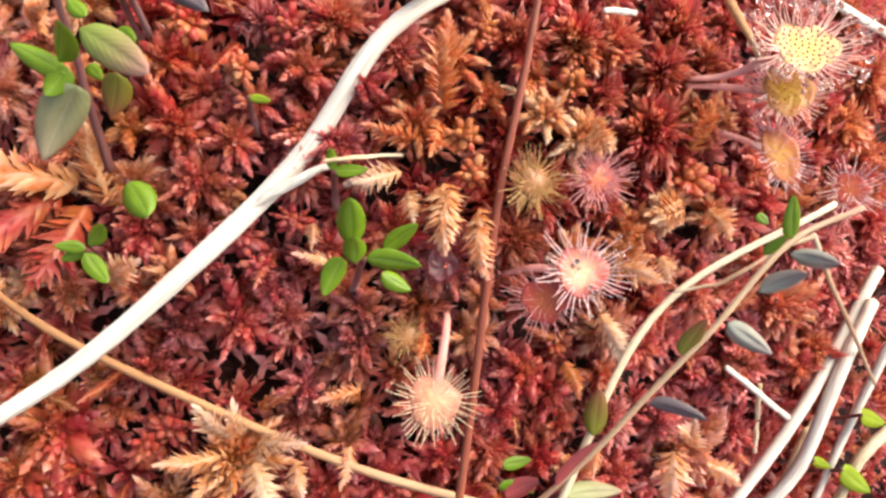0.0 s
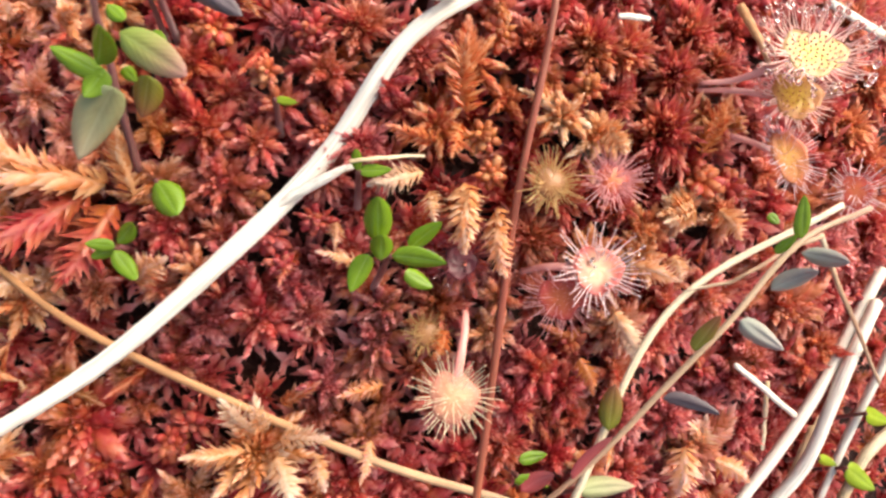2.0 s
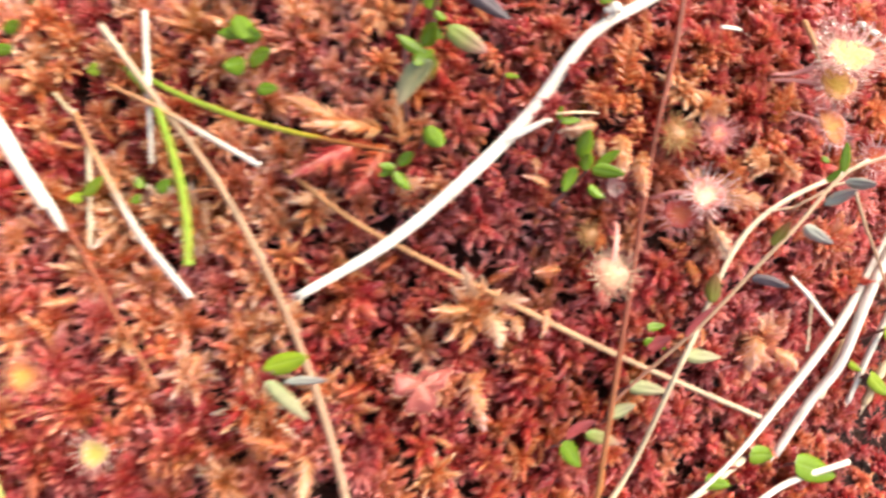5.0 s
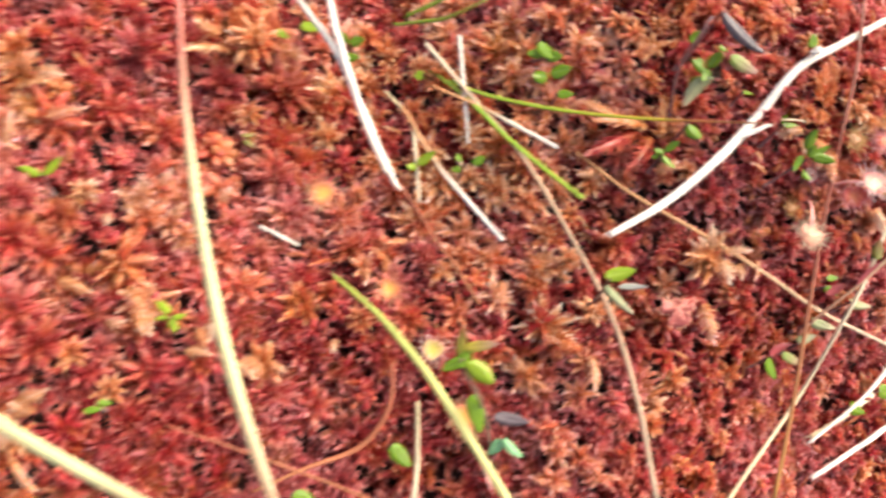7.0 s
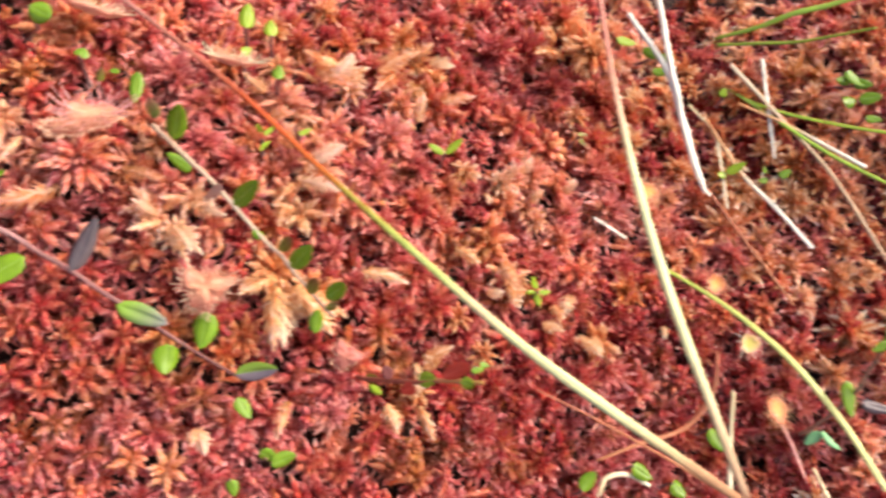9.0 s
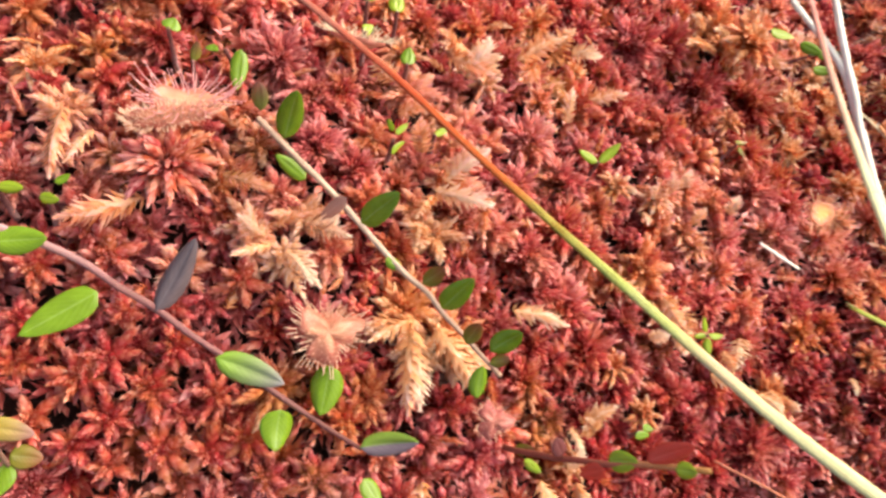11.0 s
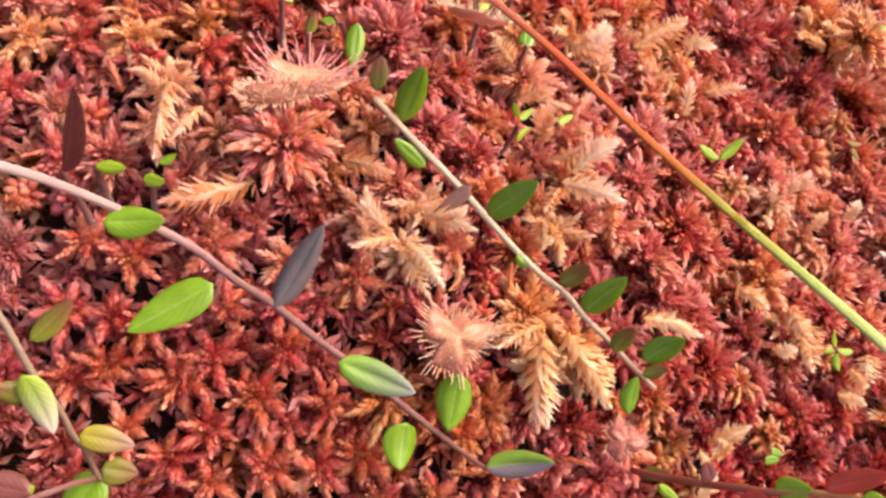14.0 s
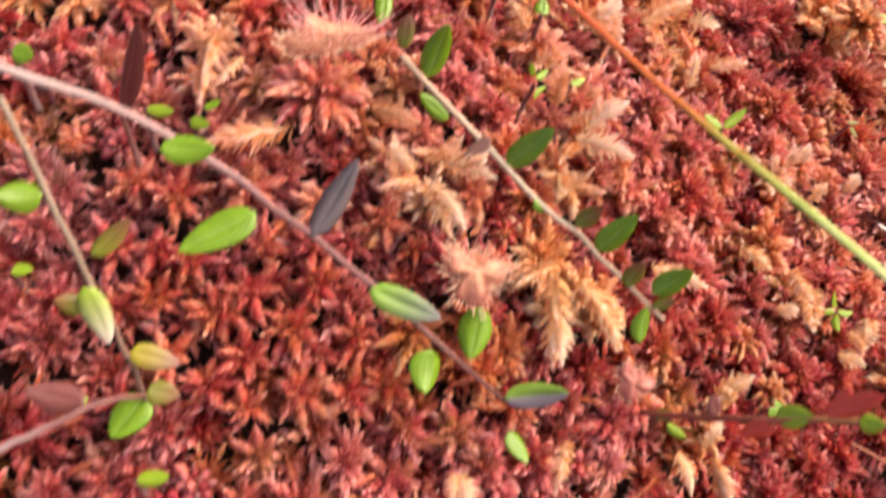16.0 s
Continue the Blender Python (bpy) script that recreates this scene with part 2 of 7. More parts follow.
MOSS, PEAT, DEW = moss_material(), peat_material(), dew_material()
STRAW = {
    "white": straw_material("bleached_straw", [(0.0, (0.82, 0.78, 0.69)), (0.5, (0.88, 0.85, 0.77)), (1.0, (0.84, 0.78, 0.66))]),
    "cream": straw_material("cream_straw", [(0.0, (0.72, 0.55, 0.32)), (0.5, (0.82, 0.68, 0.45)), (1.0, (0.86, 0.76, 0.56))]),
    "tan": straw_material("tan_straw", [(0.0, (0.72, 0.60, 0.44)), (0.25, (0.60, 0.40, 0.25)), (0.6, (0.46, 0.27, 0.17)), (1.0, (0.55, 0.38, 0.26))]),
    "amber": straw_material("amber_straw", [(0.0, (0.58, 0.26, 0.10)), (0.45, (0.60, 0.32, 0.15)), (0.7, (0.68, 0.44, 0.26)), (1.0, (0.76, 0.60, 0.42))]),
    "bleaching": straw_material("bleaching_straw", [(0.0, (0.62, 0.26, 0.10)), (0.40, (0.72, 0.42, 0.22)), (0.62, (0.84, 0.76, 0.64)), (1.0, (0.88, 0.85, 0.78))]),
    "rust": straw_material("rust_straw", [(0.0, (0.40, 0.09, 0.05)), (1.0, (0.50, 0.17, 0.07))]),
    "maroon": straw_material("maroon_straw", [(0.0, (0.27, 0.05, 0.035)), (0.55, (0.32, 0.065, 0.04)), (1.0, (0.50, 0.22, 0.05))]),
    "lime": straw_material("green_blade", [(0.0, (0.22, 0.38, 0.03)), (0.55, (0.42, 0.58, 0.04)), (0.80, (0.66, 0.60, 0.04)), (0.86, (0.55, 0.20, 0.04)), (1.0, (0.42, 0.13, 0.05))], 0.35),
    "grass": straw_material("grass_blade", [(0.0, (0.24, 0.42, 0.03)), (1.0, (0.34, 0.52, 0.05))], 0.35),
    "yellowing": straw_material("yellowing_blade", [(0.0, (0.40, 0.48, 0.06)), (0.5, (0.56, 0.58, 0.18)), (1.0, (0.60, 0.58, 0.24))], 0.35),
    "fading": straw_material("fading_blade", [(0.0, (0.58, 0.20, 0.16)), (0.12, (0.55, 0.16, 0.12)), (0.26, (0.66, 0.40, 0.25)), (0.36, (0.66, 0.66, 0.36)), (0.72, (0.66, 0.66, 0.34)), (0.86, (0.58, 0.44, 0.26)), (1.0, (0.36, 0.17, 0.10))], 0.4),
    "ripening": straw_material("ripening_blade", [(0.0, (0.42, 0.17, 0.15)), (0.11, (0.40, 0.10, 0.07)), (0.20, (0.45, 0.050, 0.012)), (0.33, (0.46, 0.080, 0.008)), (0.39, (0.30, 0.21, 0.03)), (0.48, (0.34, 0.42, 0.09)), (0.54, (0.46, 0.50, 0.18)), (0.60, (0.56, 0.44, 0.26)), (0.65, (0.58, 0.58, 0.30)), (0.80, (0.62, 0.64, 0.34)), (0.93, (0.44, 0.26, 0.14)), (1.0, (0.34, 0.15, 0.08))], 0.5, 0.12),
    "twig": straw_material("cranberry_stem", [(0.0, (0.54, 0.40, 0.38)), (0.22, (0.38, 0.22, 0.23)), (0.45, (0.24, 0.09, 0.10)), (1.0, (0.14, 0.035, 0.04))], 0.5, 0.3),
    "runner": straw_material("runner_stem", [(0.0, (0.52, 0.20, 0.13)), (0.3, (0.70, 0.46, 0.28)), (0.7, (0.74, 0.53, 0.34)), (1.0, (0.56, 0.34, 0.24))], 0.5),
    "greytwig": straw_material("grey_stem", [(0.0, (0.34, 0.25, 0.19)), (0.5, (0.26, 0.17, 0.13)), (1.0, (0.20, 0.10, 0.08))], 0.55, 0.3),
    "paletwig": straw_material("pale_stem", [(0.0, (0.52, 0.34, 0.25)), (0.5, (0.60, 0.46, 0.34)), (1.0, (0.46, 0.26, 0.18))], 0.5),
}
LEAF = {
    "green": leaf_material("leaf_green", (0.165, 0.285, 0.014), gloss=0.24),
    "lime": leaf_material("leaf_lime", (0.27, 0.38, 0.018)),
    "mint": leaf_material("leaf_mint", (0.22, 0.48, 0.22)),
    "pale": leaf_material("leaf_underside", (0.34, 0.38, 0.18), (0.44, 0.36, 0.24), gloss=0.5),
    "blush": leaf_material("leaf_blush", (0.24, 0.32, 0.06), (0.52, 0.24, 0.22)),
    "purple": leaf_material("leaf_purple", (0.15, 0.115, 0.125), gloss=0.36),
    "grey": leaf_material("leaf_grey", (0.40, 0.42, 0.35), (0.36, 0.29, 0.28), gloss=0.42),
    "tipped": leaf_material("leaf_white_tip", (0.27, 0.36, 0.02), (0.60, 0.46, 0.44)),
    "rosetip": leaf_material("leaf_rose_tip", (0.34, 0.28, 0.02), (0.36, 0.16, 0.17)),
    "olive": leaf_material("leaf_olive", (0.19, 0.19, 0.015), (0.26, 0.07, 0.04)),
    "pink": leaf_material("leaf_pink", (0.50, 0.09, 0.09), (0.40, 0.10, 0.10)),
    "redbrown": leaf_material("leaf_redbrown", (0.20, 0.055, 0.05)),
    "scarlet": leaf_material("leaf_scarlet", (0.58, 0.075, 0.045)),
    "half": leaf_material("leaf_half_grey", (0.20, 0.34, 0.03), (0.30, 0.26, 0.28), None),
    "purplehalf": leaf_material("leaf_half_purple", (0.24, 0.36, 0.05), None, (0.24, 0.18, 0.22)),
    "olivepink": leaf_material("leaf_olive_pink", (0.32, 0.16, 0.13)),
}
DISC = {
    "yellow": sundew_material("sundew_yellow", (0.72, 0.61, 0.14), (0.78, 0.52, 0.26)),
    "amber": sundew_material("sundew_amber", (0.62, 0.40, 0.06), (0.66, 0.30, 0.12)),
    "pink": sundew_material("sundew_pink", (0.88, 0.66, 0.42), (0.72, 0.18, 0.16)),
    "tan": sundew_material("sundew_tan", (0.66, 0.42, 0.24), (0.62, 0.24, 0.17)),
    "brown": sundew_material("sundew_brown", (0.46, 0.22, 0.09), (0.40, 0.17, 0.07)),
    "red": sundew_material("sundew_red", (0.72, 0.20, 0.08), (0.62, 0.10, 0.08)),
    "rose": sundew_material("sundew_rose", (0.50, 0.17, 0.13), (0.46, 0.11, 0.10)),
    "dark": sundew_material("sundew_dark", (0.10, 0.012, 0.02), (0.16, 0.02, 0.03)),
    "orange": sundew_material("sundew_orange", (0.80, 0.42, 0.10), (0.68, 0.20, 0.10)),
    "blush": sundew_material("sundew_blush", (0.74, 0.36, 0.22), (0.60, 0.20, 0.14)),
}
HAIR = {
    "yellow": plain_material("hair_pink", (0.84, 0.36, 0.36), (0.92, 0.74, 0.58)),
    "pink": plain_material("hair_white", (0.88, 0.58, 0.58), (0.92, 0.80, 0.77)),
    "tan": plain_material("hair_tan", (0.74, 0.58, 0.38), (0.80, 0.66, 0.48)),
    "brown": plain_material("hair_brown", (0.56, 0.30, 0.10), (0.70, 0.46, 0.20)),
    "red": plain_material("hair_red", (0.70, 0.22, 0.24), (0.88, 0.52, 0.48)),
    "dark": plain_material("hair_dark", (0.14, 0.02, 0.03), (0.24, 0.05, 0.06)),
    "orange": plain_material("hair_orange", (0.82, 0.42, 0.24), (0.84, 0.56, 0.30)),
    "blush": plain_material("hair_blush", (0.76, 0.42, 0.30), (0.82, 0.56, 0.38)),
}
STALK = plain_material("sundew_stalk", (0.78, 0.24, 0.22), (0.90, 0.52, 0.44), 300)
GLAND = plain_material("gland_red", (0.34, 0.02, 0.03), (0.46, 0.05, 0.05), share=0)


# ---- mesh helpers ----
def mesh(name, verts, faces, mat, attr="", values=None, smooth=True):
    me = bpy.data.meshes.new(name)
    verts, faces = np.asarray(verts, dtype=np.float32), np.asarray(faces, dtype=np.int32)
    n, k = faces.shape
    me.vertices.add(len(verts))
    me.vertices.foreach_set("co", verts.ravel())
    me.loops.add(n * k)
    me.loops.foreach_set("vertex_index", faces.ravel())
    me.polygons.add(n)
    me.polygons.foreach_set("loop_start", np.arange(0, n * k, k, dtype=np.int32))
    me.polygons.foreach_set("use_smooth", np.full(n, smooth))
    if attr:
        a = me.attributes.new(attr, "FLOAT_VECTOR", "POINT")
        a.data.foreach_set("vector", np.asarray(values, dtype=np.float32).ravel())
    me.update()
    me.validate()
    me.materials.append(mat)
    return me


def part(name, me, parent, label="", m=None):
    ob = new(name, me)
    ob.parent = parent
    if m is not None:
        ob.matrix_basis = m
    return tagged(ob, label)


def empty(name, at):
    ob = new(name)
    ob.empty_display_size = 0.004
    ob.location = at
    return ob


def glide(points, n):
    """A smooth line through points, in n even steps of its parameter."""
    p = np.asarray(points, dtype=float)
    p = np.vstack([2 * p[0] - p[1], p, 2 * p[-1] - p[-2]])
    u = np.linspace(0, len(p) - 3 - 1e-9, n)
    i = u.astype(int)
    f = (u - i)[:, None]
    a, b, c, d = p[i], p[i + 1], p[i + 2], p[i + 3]
    return 0.5 * (2 * b + (c - a) * f + (2 * a - 5 * b + 4 * c - d) * f**2 + (3 * b - a - 3 * c + d) * f**3)


def strand(points, radii, steps=40, sides=8, flat=1.0, wobble=0.0, seed=1, ridge=0.0):
    """A stem: a tapered, slightly uneven tube along a line. Returns vertices, faces and the values of 'strand'."""
    rnd = np.random.RandomState(seed)
    p = glide(points, steps)
    if wobble:
        w = rnd.normal(0, wobble, (steps // 4 + 3, 3))
        p = p + glide(w, steps)
    t = np.gradient(p, axis=0)
    t /= np.linalg.norm(t, axis=1)[:, None]
    side = np.cross(t, (0.0, 0.0, 1.0))
    side /= np.linalg.norm(side, axis=1)[:, None] + 1e-9
    up = np.cross(side, t)
    r = np.interp(np.linspace(0, 1, steps), np.linspace(0, 1, len(radii)), radii)
    r = r * (1 + 0.03 * rnd.normal(size=steps))
    verts, values, faces = [], [], []
    for i in range(steps):
        for j in range(sides):
            a = 2 * math.pi * j / sides
            q = 1 + ridge * math.cos(3 * a + 0.4)
            verts.append(p[i] + r[i] * q * (math.cos(a) * side[i] + flat * math.sin(a) * up[i]))
            values.append((i / (steps - 1), j / sides, 0.5))
    for i in range(steps - 1):
        for j in range(sides):
            k = (j + 1) % sides
            faces.append((i * sides + j, i * sides + k, (i + 1) * sides + k, (i + 1) * sides + j))
    for i, tip in ((0, p[0] - t[0] * r[0] * 0.5), (steps - 1, p[-1] + t[-1] * r[-1] * 0.5)):
        verts.append(tip)
        values.append((i / (steps - 1), 0.5, 0.5))
        c = len(verts) - 1
        for j in range(sides):
            k = (j + 1) % sides
            ring = (c, i * sides + k, i * sides + j, c) if i == 0 else (c, i * sides + j, i * sides + k, c)
            faces.append(ring)
    return verts, faces, values


def strand_mesh(name, mat, *args, **more):
    v, f, values = strand(*args, **more)
    quads = [q for q in f if q[0] != q[3]]
    caps = [(q[0], q[1], q[2]) for q in f if q[0] == q[3]]
    tris = [t for a, b, c, d in quads for t in ((a, b, c), (a, c, d))] + caps
    return mesh(name, v, tris, mat, "strand", values)


def aim(base, tip, up=(0.0, 0.0, 1.0), roll=0.0):
    """A pose at base whose y runs to the tip and whose z stays near up."""
    y = (Vector(tip) - Vector(base)).normalized()
    x = y.cross(Vector(up)).normalized()
    z = x.cross(y)
    return Matrix.Translation(base) @ Matrix((x, y, z)).transposed().to_4x4() @ Matrix.Rotation(roll, 4, "Y")


# ---- the ground ----
def peat_sheet():
    """One sheet of peat, fine under the moss and reaching out to the horizon."""
    def spread(n, near, far):
        s = [near * k / n for k in range(n + 1)]
        step = near / n
        while s[-1] < far:
            step *= 1.35
            s.append(s[-1] + step)
        return [-v for v in s[:0:-1]] + s
    xs, ys = spread(62, 0.36, 90), spread(44, 0.26, 90)
    verts = []
    for x in xs:
        for y in ys:
            rough = 0.002 * noise.noise((x * 120, y * 120, 0)) + 0.05 * noise.noise((x * 2.3, y * 2.3, 4)) * min(1, max(0, math.hypot(x, y) - 0.4)) + 0.16 * noise.noise((x * 0.5, y * 0.5, 9)) * min(1, max(0, math.hypot(x, y) - 0.8))
            verts.append((x, y, top(x, y) - 0.0125 + rough))
    k = len(ys)
    faces = [(i * k + j, (i + 1) * k + j, (i + 1) * k + j + 1, i * k + j + 1) for i in range(len(xs) - 1) for j in range(k - 1)]
    return tagged(new("ground", mesh("ground", verts, faces, PEAT)), "dark wet peat beneath the bog moss", "ground", kind="structure")


GROUND = peat_sheet()


# ---- bog moss ----
def leaflet(out, base, way, up, length, width, fold, tone, along, chance, full=True):
    """One moss leaf: a pointed, boat-shaped blade."""
    side = np.cross(way, up)
    side /= np.linalg.norm(side) + 1e-9
    lift = np.cross(side, way)
    mid = base + way * length * 0.42
    n = len(out[0])
    low, high = 0.35 * along, 0.5 * along + 0.5
    if full:
        out[0].extend((base, mid + side * width - lift * fold, mid + lift * fold, mid - side * width - lift * fold, base + way * length - lift * fold * 0.5))
        out[1].extend(((n, n + 1, n + 2), (n, n + 2, n + 3), (n + 1, n + 4, n + 2), (n + 2, n + 4, n + 3)))
        out[2].extend(((tone, low, chance), (tone, 0.5 * along + 0.2, chance), (tone, 0.5 * along + 0.1, chance), (tone, 0.5 * along + 0.2, chance), (tone, high, chance)))
    else:
        out[0].extend((base, mid + side * width - lift * fold, base + way * length, mid - side * width - lift * fold))
        out[1].extend(((n, n + 1, n + 2), (n, n + 2, n + 3)))
        out[2].extend(((tone, low, chance), (tone, 0.5 * along + 0.15, chance), (tone, high, chance), (tone, 0.5 * along + 0.15, chance)))


def moss_branch(out, rnd, base, way, length, girth, tone, whorls, count, leaf_long, slim, opening, droop, full=True, blush=(0.0, 1.0)):
    """A branch clad in small overlapping leaves: slender at its foot, thickest past the middle, then pointed."""
    way = np.asarray(way, dtype=float) / np.linalg.norm(way)
    turn = rnd.uniform(0, 6.28)
    sway = rnd.normal(0, 0.12, 3)
    p = np.array(base, dtype=float)
    rings = []
    for i in range(whorls):
        s = i / (whorls - 1)
        a = way + np.array((0, 0, -droop * s * s)) + sway * s
        a /= np.linalg.norm(a)
        side = np.cross(a, (0.31, 0.2, 1.0))
        side /= np.linalg.norm(side)
        lift = np.cross(side, a)
        thick = girth * (0.62 + 1.20 * s - 1.40 * s * s)
        size = leaf_long * (0.78 + 0.65 * s - 0.95 * s * s)
        open_by = opening * (1.0 - 0.55 * s * s)
        rings.append((p.copy(), side, lift, thick * 0.8))
        for j in range(count):
            t = turn + 6.283 * j / count + 2.4 * i
            r = math.cos(t) * side + math.sin(t) * lift
            o = open_by * rnd.uniform(0.7, 1.3)
            w = a * math.cos(o) + r * math.sin(o)
            leaflet(out, p + r * thick * 0.62 - a * size * 0.3, w, r, size * rnd.uniform(0.85, 1.2), size * slim, size * 0.16, tone, s, rnd.uniform(*blush), full)
        p = p + a * length / whorls
    leaflet(out, p - a * leaf_long * 0.4, a, lift, leaf_long * 0.8, leaf_long * slim * 0.7, leaf_long * 0.1, tone, 1.0, rnd.uniform(*blush), full)
    n, sides = len(out[0]), 5
    pick = rings[::2] if full else rings[::3]
    for i, (c, side, lift, thick) in enumerate(pick):
        for j in range(sides):
            t = 6.283 * j / sides
            out[0].append(c + thick * (math.cos(t) * side + math.sin(t) * lift))
            out[2].append((tone, 0.4 * i / len(pick), 0.3))
    for i in range(len(pick) - 1):
        for j in range(sides):
            q, k = n + i * sides, (j + 1) % sides
            out[1].extend(((q + j, q + k, q + sides + k), (q + j, q + sides + k, q + sides + j)))


def bulb(out, at, way, r, tone, chance, sides):
    """A rounded, glossy branch tip, curled in like a bud."""
    side = np.cross(way, (0.31, 0.2, 1.0))
    side /= np.linalg.norm(side)
    lift = np.cross(side, way)
    n, rings = len(out[0]), 5
    for i in range(rings + 1):
        e = math.pi * i / rings
        for j in range(sides):
            a = 6.283 * j / sides
            q = r * (1 + 0.10 * math.sin(3 * a + 2 * i))
            out[0].append(at + q * (math.sin(e) * (math.cos(a) * side + math.sin(a) * lift) - 1.7 * math.cos(e) * way))
            out[2].append((tone, 0.15 + 0.5 * i / rings, chance))
    for i in range(rings):
        for j in range(sides):
            q, k = n + i * sides, (j + 1) % sides
            out[1].extend(((q + j, q + k, q + sides + k), (q + j, q + sides + k, q + sides + j)))


# for each ring of branches: how many, length, girth, lowest and highest rise, whorls, leaves in a whorl, leaf length, slimness, opening, droop, change of tone
PLANS = {
    "star": [(6, 1.00, 0.215, -0.05, 0.50, 8, 4, 0.36, 0.36, 0.46, 0.60, 0.0), (5, 0.70, 0.200, 0.45, 0.95, 5, 4, 0.31, 0.36, 0.42, 0.1, 0.02), (4, 0.44, 0.180, 1.05, 1.45, 3, 4, 0.24, 0.38, 0.32, 0.0, 0.06)],
    "pompom": [(10, 0.98, 0.130, -0.10, 0.50, 7, 4, 0.46, 0.18, 0.58, 0.35, 0.0), (8, 0.84, 0.125, 0.45, 0.95, 6, 4, 0.42, 0.18, 0.55, 0.1, 0.0), (5, 0.62, 0.100, 1.00, 1.45, 4, 3, 0.30, 0.23, 0.50, 0.0, -0.03)],
    "bead": [(9, 0.62, 0.200, 0.10, 0.40, 4, 4, 0.27, 0.42, 0.16, 0.25, 0.0), (6, 0.44, 0.190, 0.55, 0.95, 4, 5, 0.25, 0.42, 0.14, 0.0, 0.03), (4, 0.34, 0.180, 1.10, 1.50, 4, 5, 0.22, 0.42, 0.12, 0.0, 0.06)],
    "plume": [(7, 1.10, 0.130, 0.00, 0.42, 10, 4, 0.42, 0.22, 0.62, 0.50, 0.0), (6, 0.78, 0.125, 0.50, 0.95, 7, 4, 0.36, 0.24, 0.56, 0.1, -0.05), (4, 0.34, 0.110, 1.05, 1.45, 3, 4, 0.20, 0.30, 0.35, 0.0, -0.16)],
}

# how pale and rosy the leaf tips are, from least to most
BLUSH = {"star": (0.1, 0.7), "pompom": (0.45, 1.0), "bead": (0.1, 0.6), "plume": (0.4, 1.0)}


def moss_head_form(seed, plan, full=True):
    """The head of a moss plant of unit radius: outer branches like a star, inner ones short and steep, buds in the heart."""
    rnd = np.random.RandomState(seed)
    out = ([], [], [])
    for ring, (n, length, girth, lo, hi, whorls, count, leaf_long, slim, opening, droop, shift) in enumerate(PLANS[plan]):
        n = n + rnd.randint(-1, 2) if ring == 0 else n
        for k in range(n):
            a = 6.283 * (k + rnd.uniform(-0.26, 0.26)) / n + ring
            e = rnd.uniform(lo, hi)
            way = np.array((math.cos(a) * math.cos(e), math.sin(a) * math.cos(e), math.sin(e)))
            base = way * np.array((1, 1, 0)) * 0.09 + np.array((0, 0, 0.10 * ring))
            long = length * rnd.uniform(0.62, 1.16)
            if plan == "bead":
                bulb(out, base + way * long * 0.62, way, girth * rnd.uniform(0.55, 1.0), shift + rnd.normal(0, 0.10), rnd.uniform(0.0, 0.6), 7 if full else 5)
            moss_branch(out, rnd, base, way, long, girth * rnd.uniform(0.9, 1.15), shift + rnd.normal(0, 0.055), whorls if full else max(3, whorls - 3), count if full else 3, leaf_long * (1.0 if full else 1.25), slim, opening, droop, full, BLUSH.get(plan, (0.0, 0.7)) if full else (0.25, 1.0))
    v = np.array(out[0])
    v[:, 2] -= 0.40
    return v, np.array(out[1]), np.array(out[2])


HEADS = {(plan, form): moss_head_form(10 * form + len(plan), plan) for plan in PLANS for form in range(4)}
PLANS["coarse"] = [(6, 1.00, 0.15, 0.05, 0.40, 5, 3, 0.50, 0.26, 0.50, 0.4, 0.0), (4, 0.55, 0.15, 0.70, 1.20, 3, 3, 0.40, 0.28, 0.40, 0.0, 0.03)]
ROUGH_HEADS = {("star", form): moss_head_form(70 + form, "coarse", False) for form in range(3)}
RIM_HEADS = [moss_head_form(80 + form, "coarse", False) for form in range(2)]
FAR_HEADS = {(plan, form): moss_head_form(10 * form + len(plan), plan, False) for plan in PLANS if plan != "coarse" for form in range(3)}


def sprig_form(seed, spread_by, n):
    """A side shoot of unit length: slender leaves in a loose herringbone round a thin stalk, closing to a point."""
    rnd = np.random.RandomState(seed)
    out = ([], [], [])
    for i in range(n):
        s = i / (n - 1)
        full = 0.33 * (0.72 + 0.95 * s - 1.25 * s * s)
        p = np.array((0.03 * math.sin(3 * s + seed), 0.80 * s, 0.10 * math.sin(2.2 * s)))
        for side, lift, share in ((1, 0.0, 1.0), (-1, 0.0, 1.0), (1, 0.45, 0.9), (-1, 0.45, 0.9), (0.5, 1, 0.7), (-0.5, 1, 0.7)):
            a = spread_by * (1.15 - 0.6 * s * s) * rnd.uniform(0.75, 1.25) * (0.6 if abs(side) < 0.9 else 1.0)
            out_way = np.array((side, 0, lift))
            out_way /= np.linalg.norm(out_way)
            way = np.array((0, 1, 0)) * math.cos(a) + out_way * math.sin(a)
            leaflet(out, p + np.array((0, rnd.uniform(-0.03, 0.03), 0)), way, out_way, full * share * rnd.uniform(0.75, 1.2), full * 0.17, full * 0.07, rnd.normal(0, 0.03), s, rnd.uniform())
    for k in range(5):
        r = np.array((math.cos(1.26 * k), 0, math.sin(1.26 * k)))
        leaflet(out, np.array((0.03 * math.sin(3 + seed), 0.76, 0.08)), np.array((0.16 * r[0], 1, 0.16 * r[2])), r, 0.24, 0.05, 0.02, 0.0, 1.0, rnd.uniform())
    return np.array(out[0]), np.array(out[1]), np.array(out[2])


SPRIG_FORMS = [sprig_form(3, 0.86, 12), sprig_form(4, 0.76, 13), sprig_form(5, 0.95, 11), sprig_form(6, 0.82, 12)]

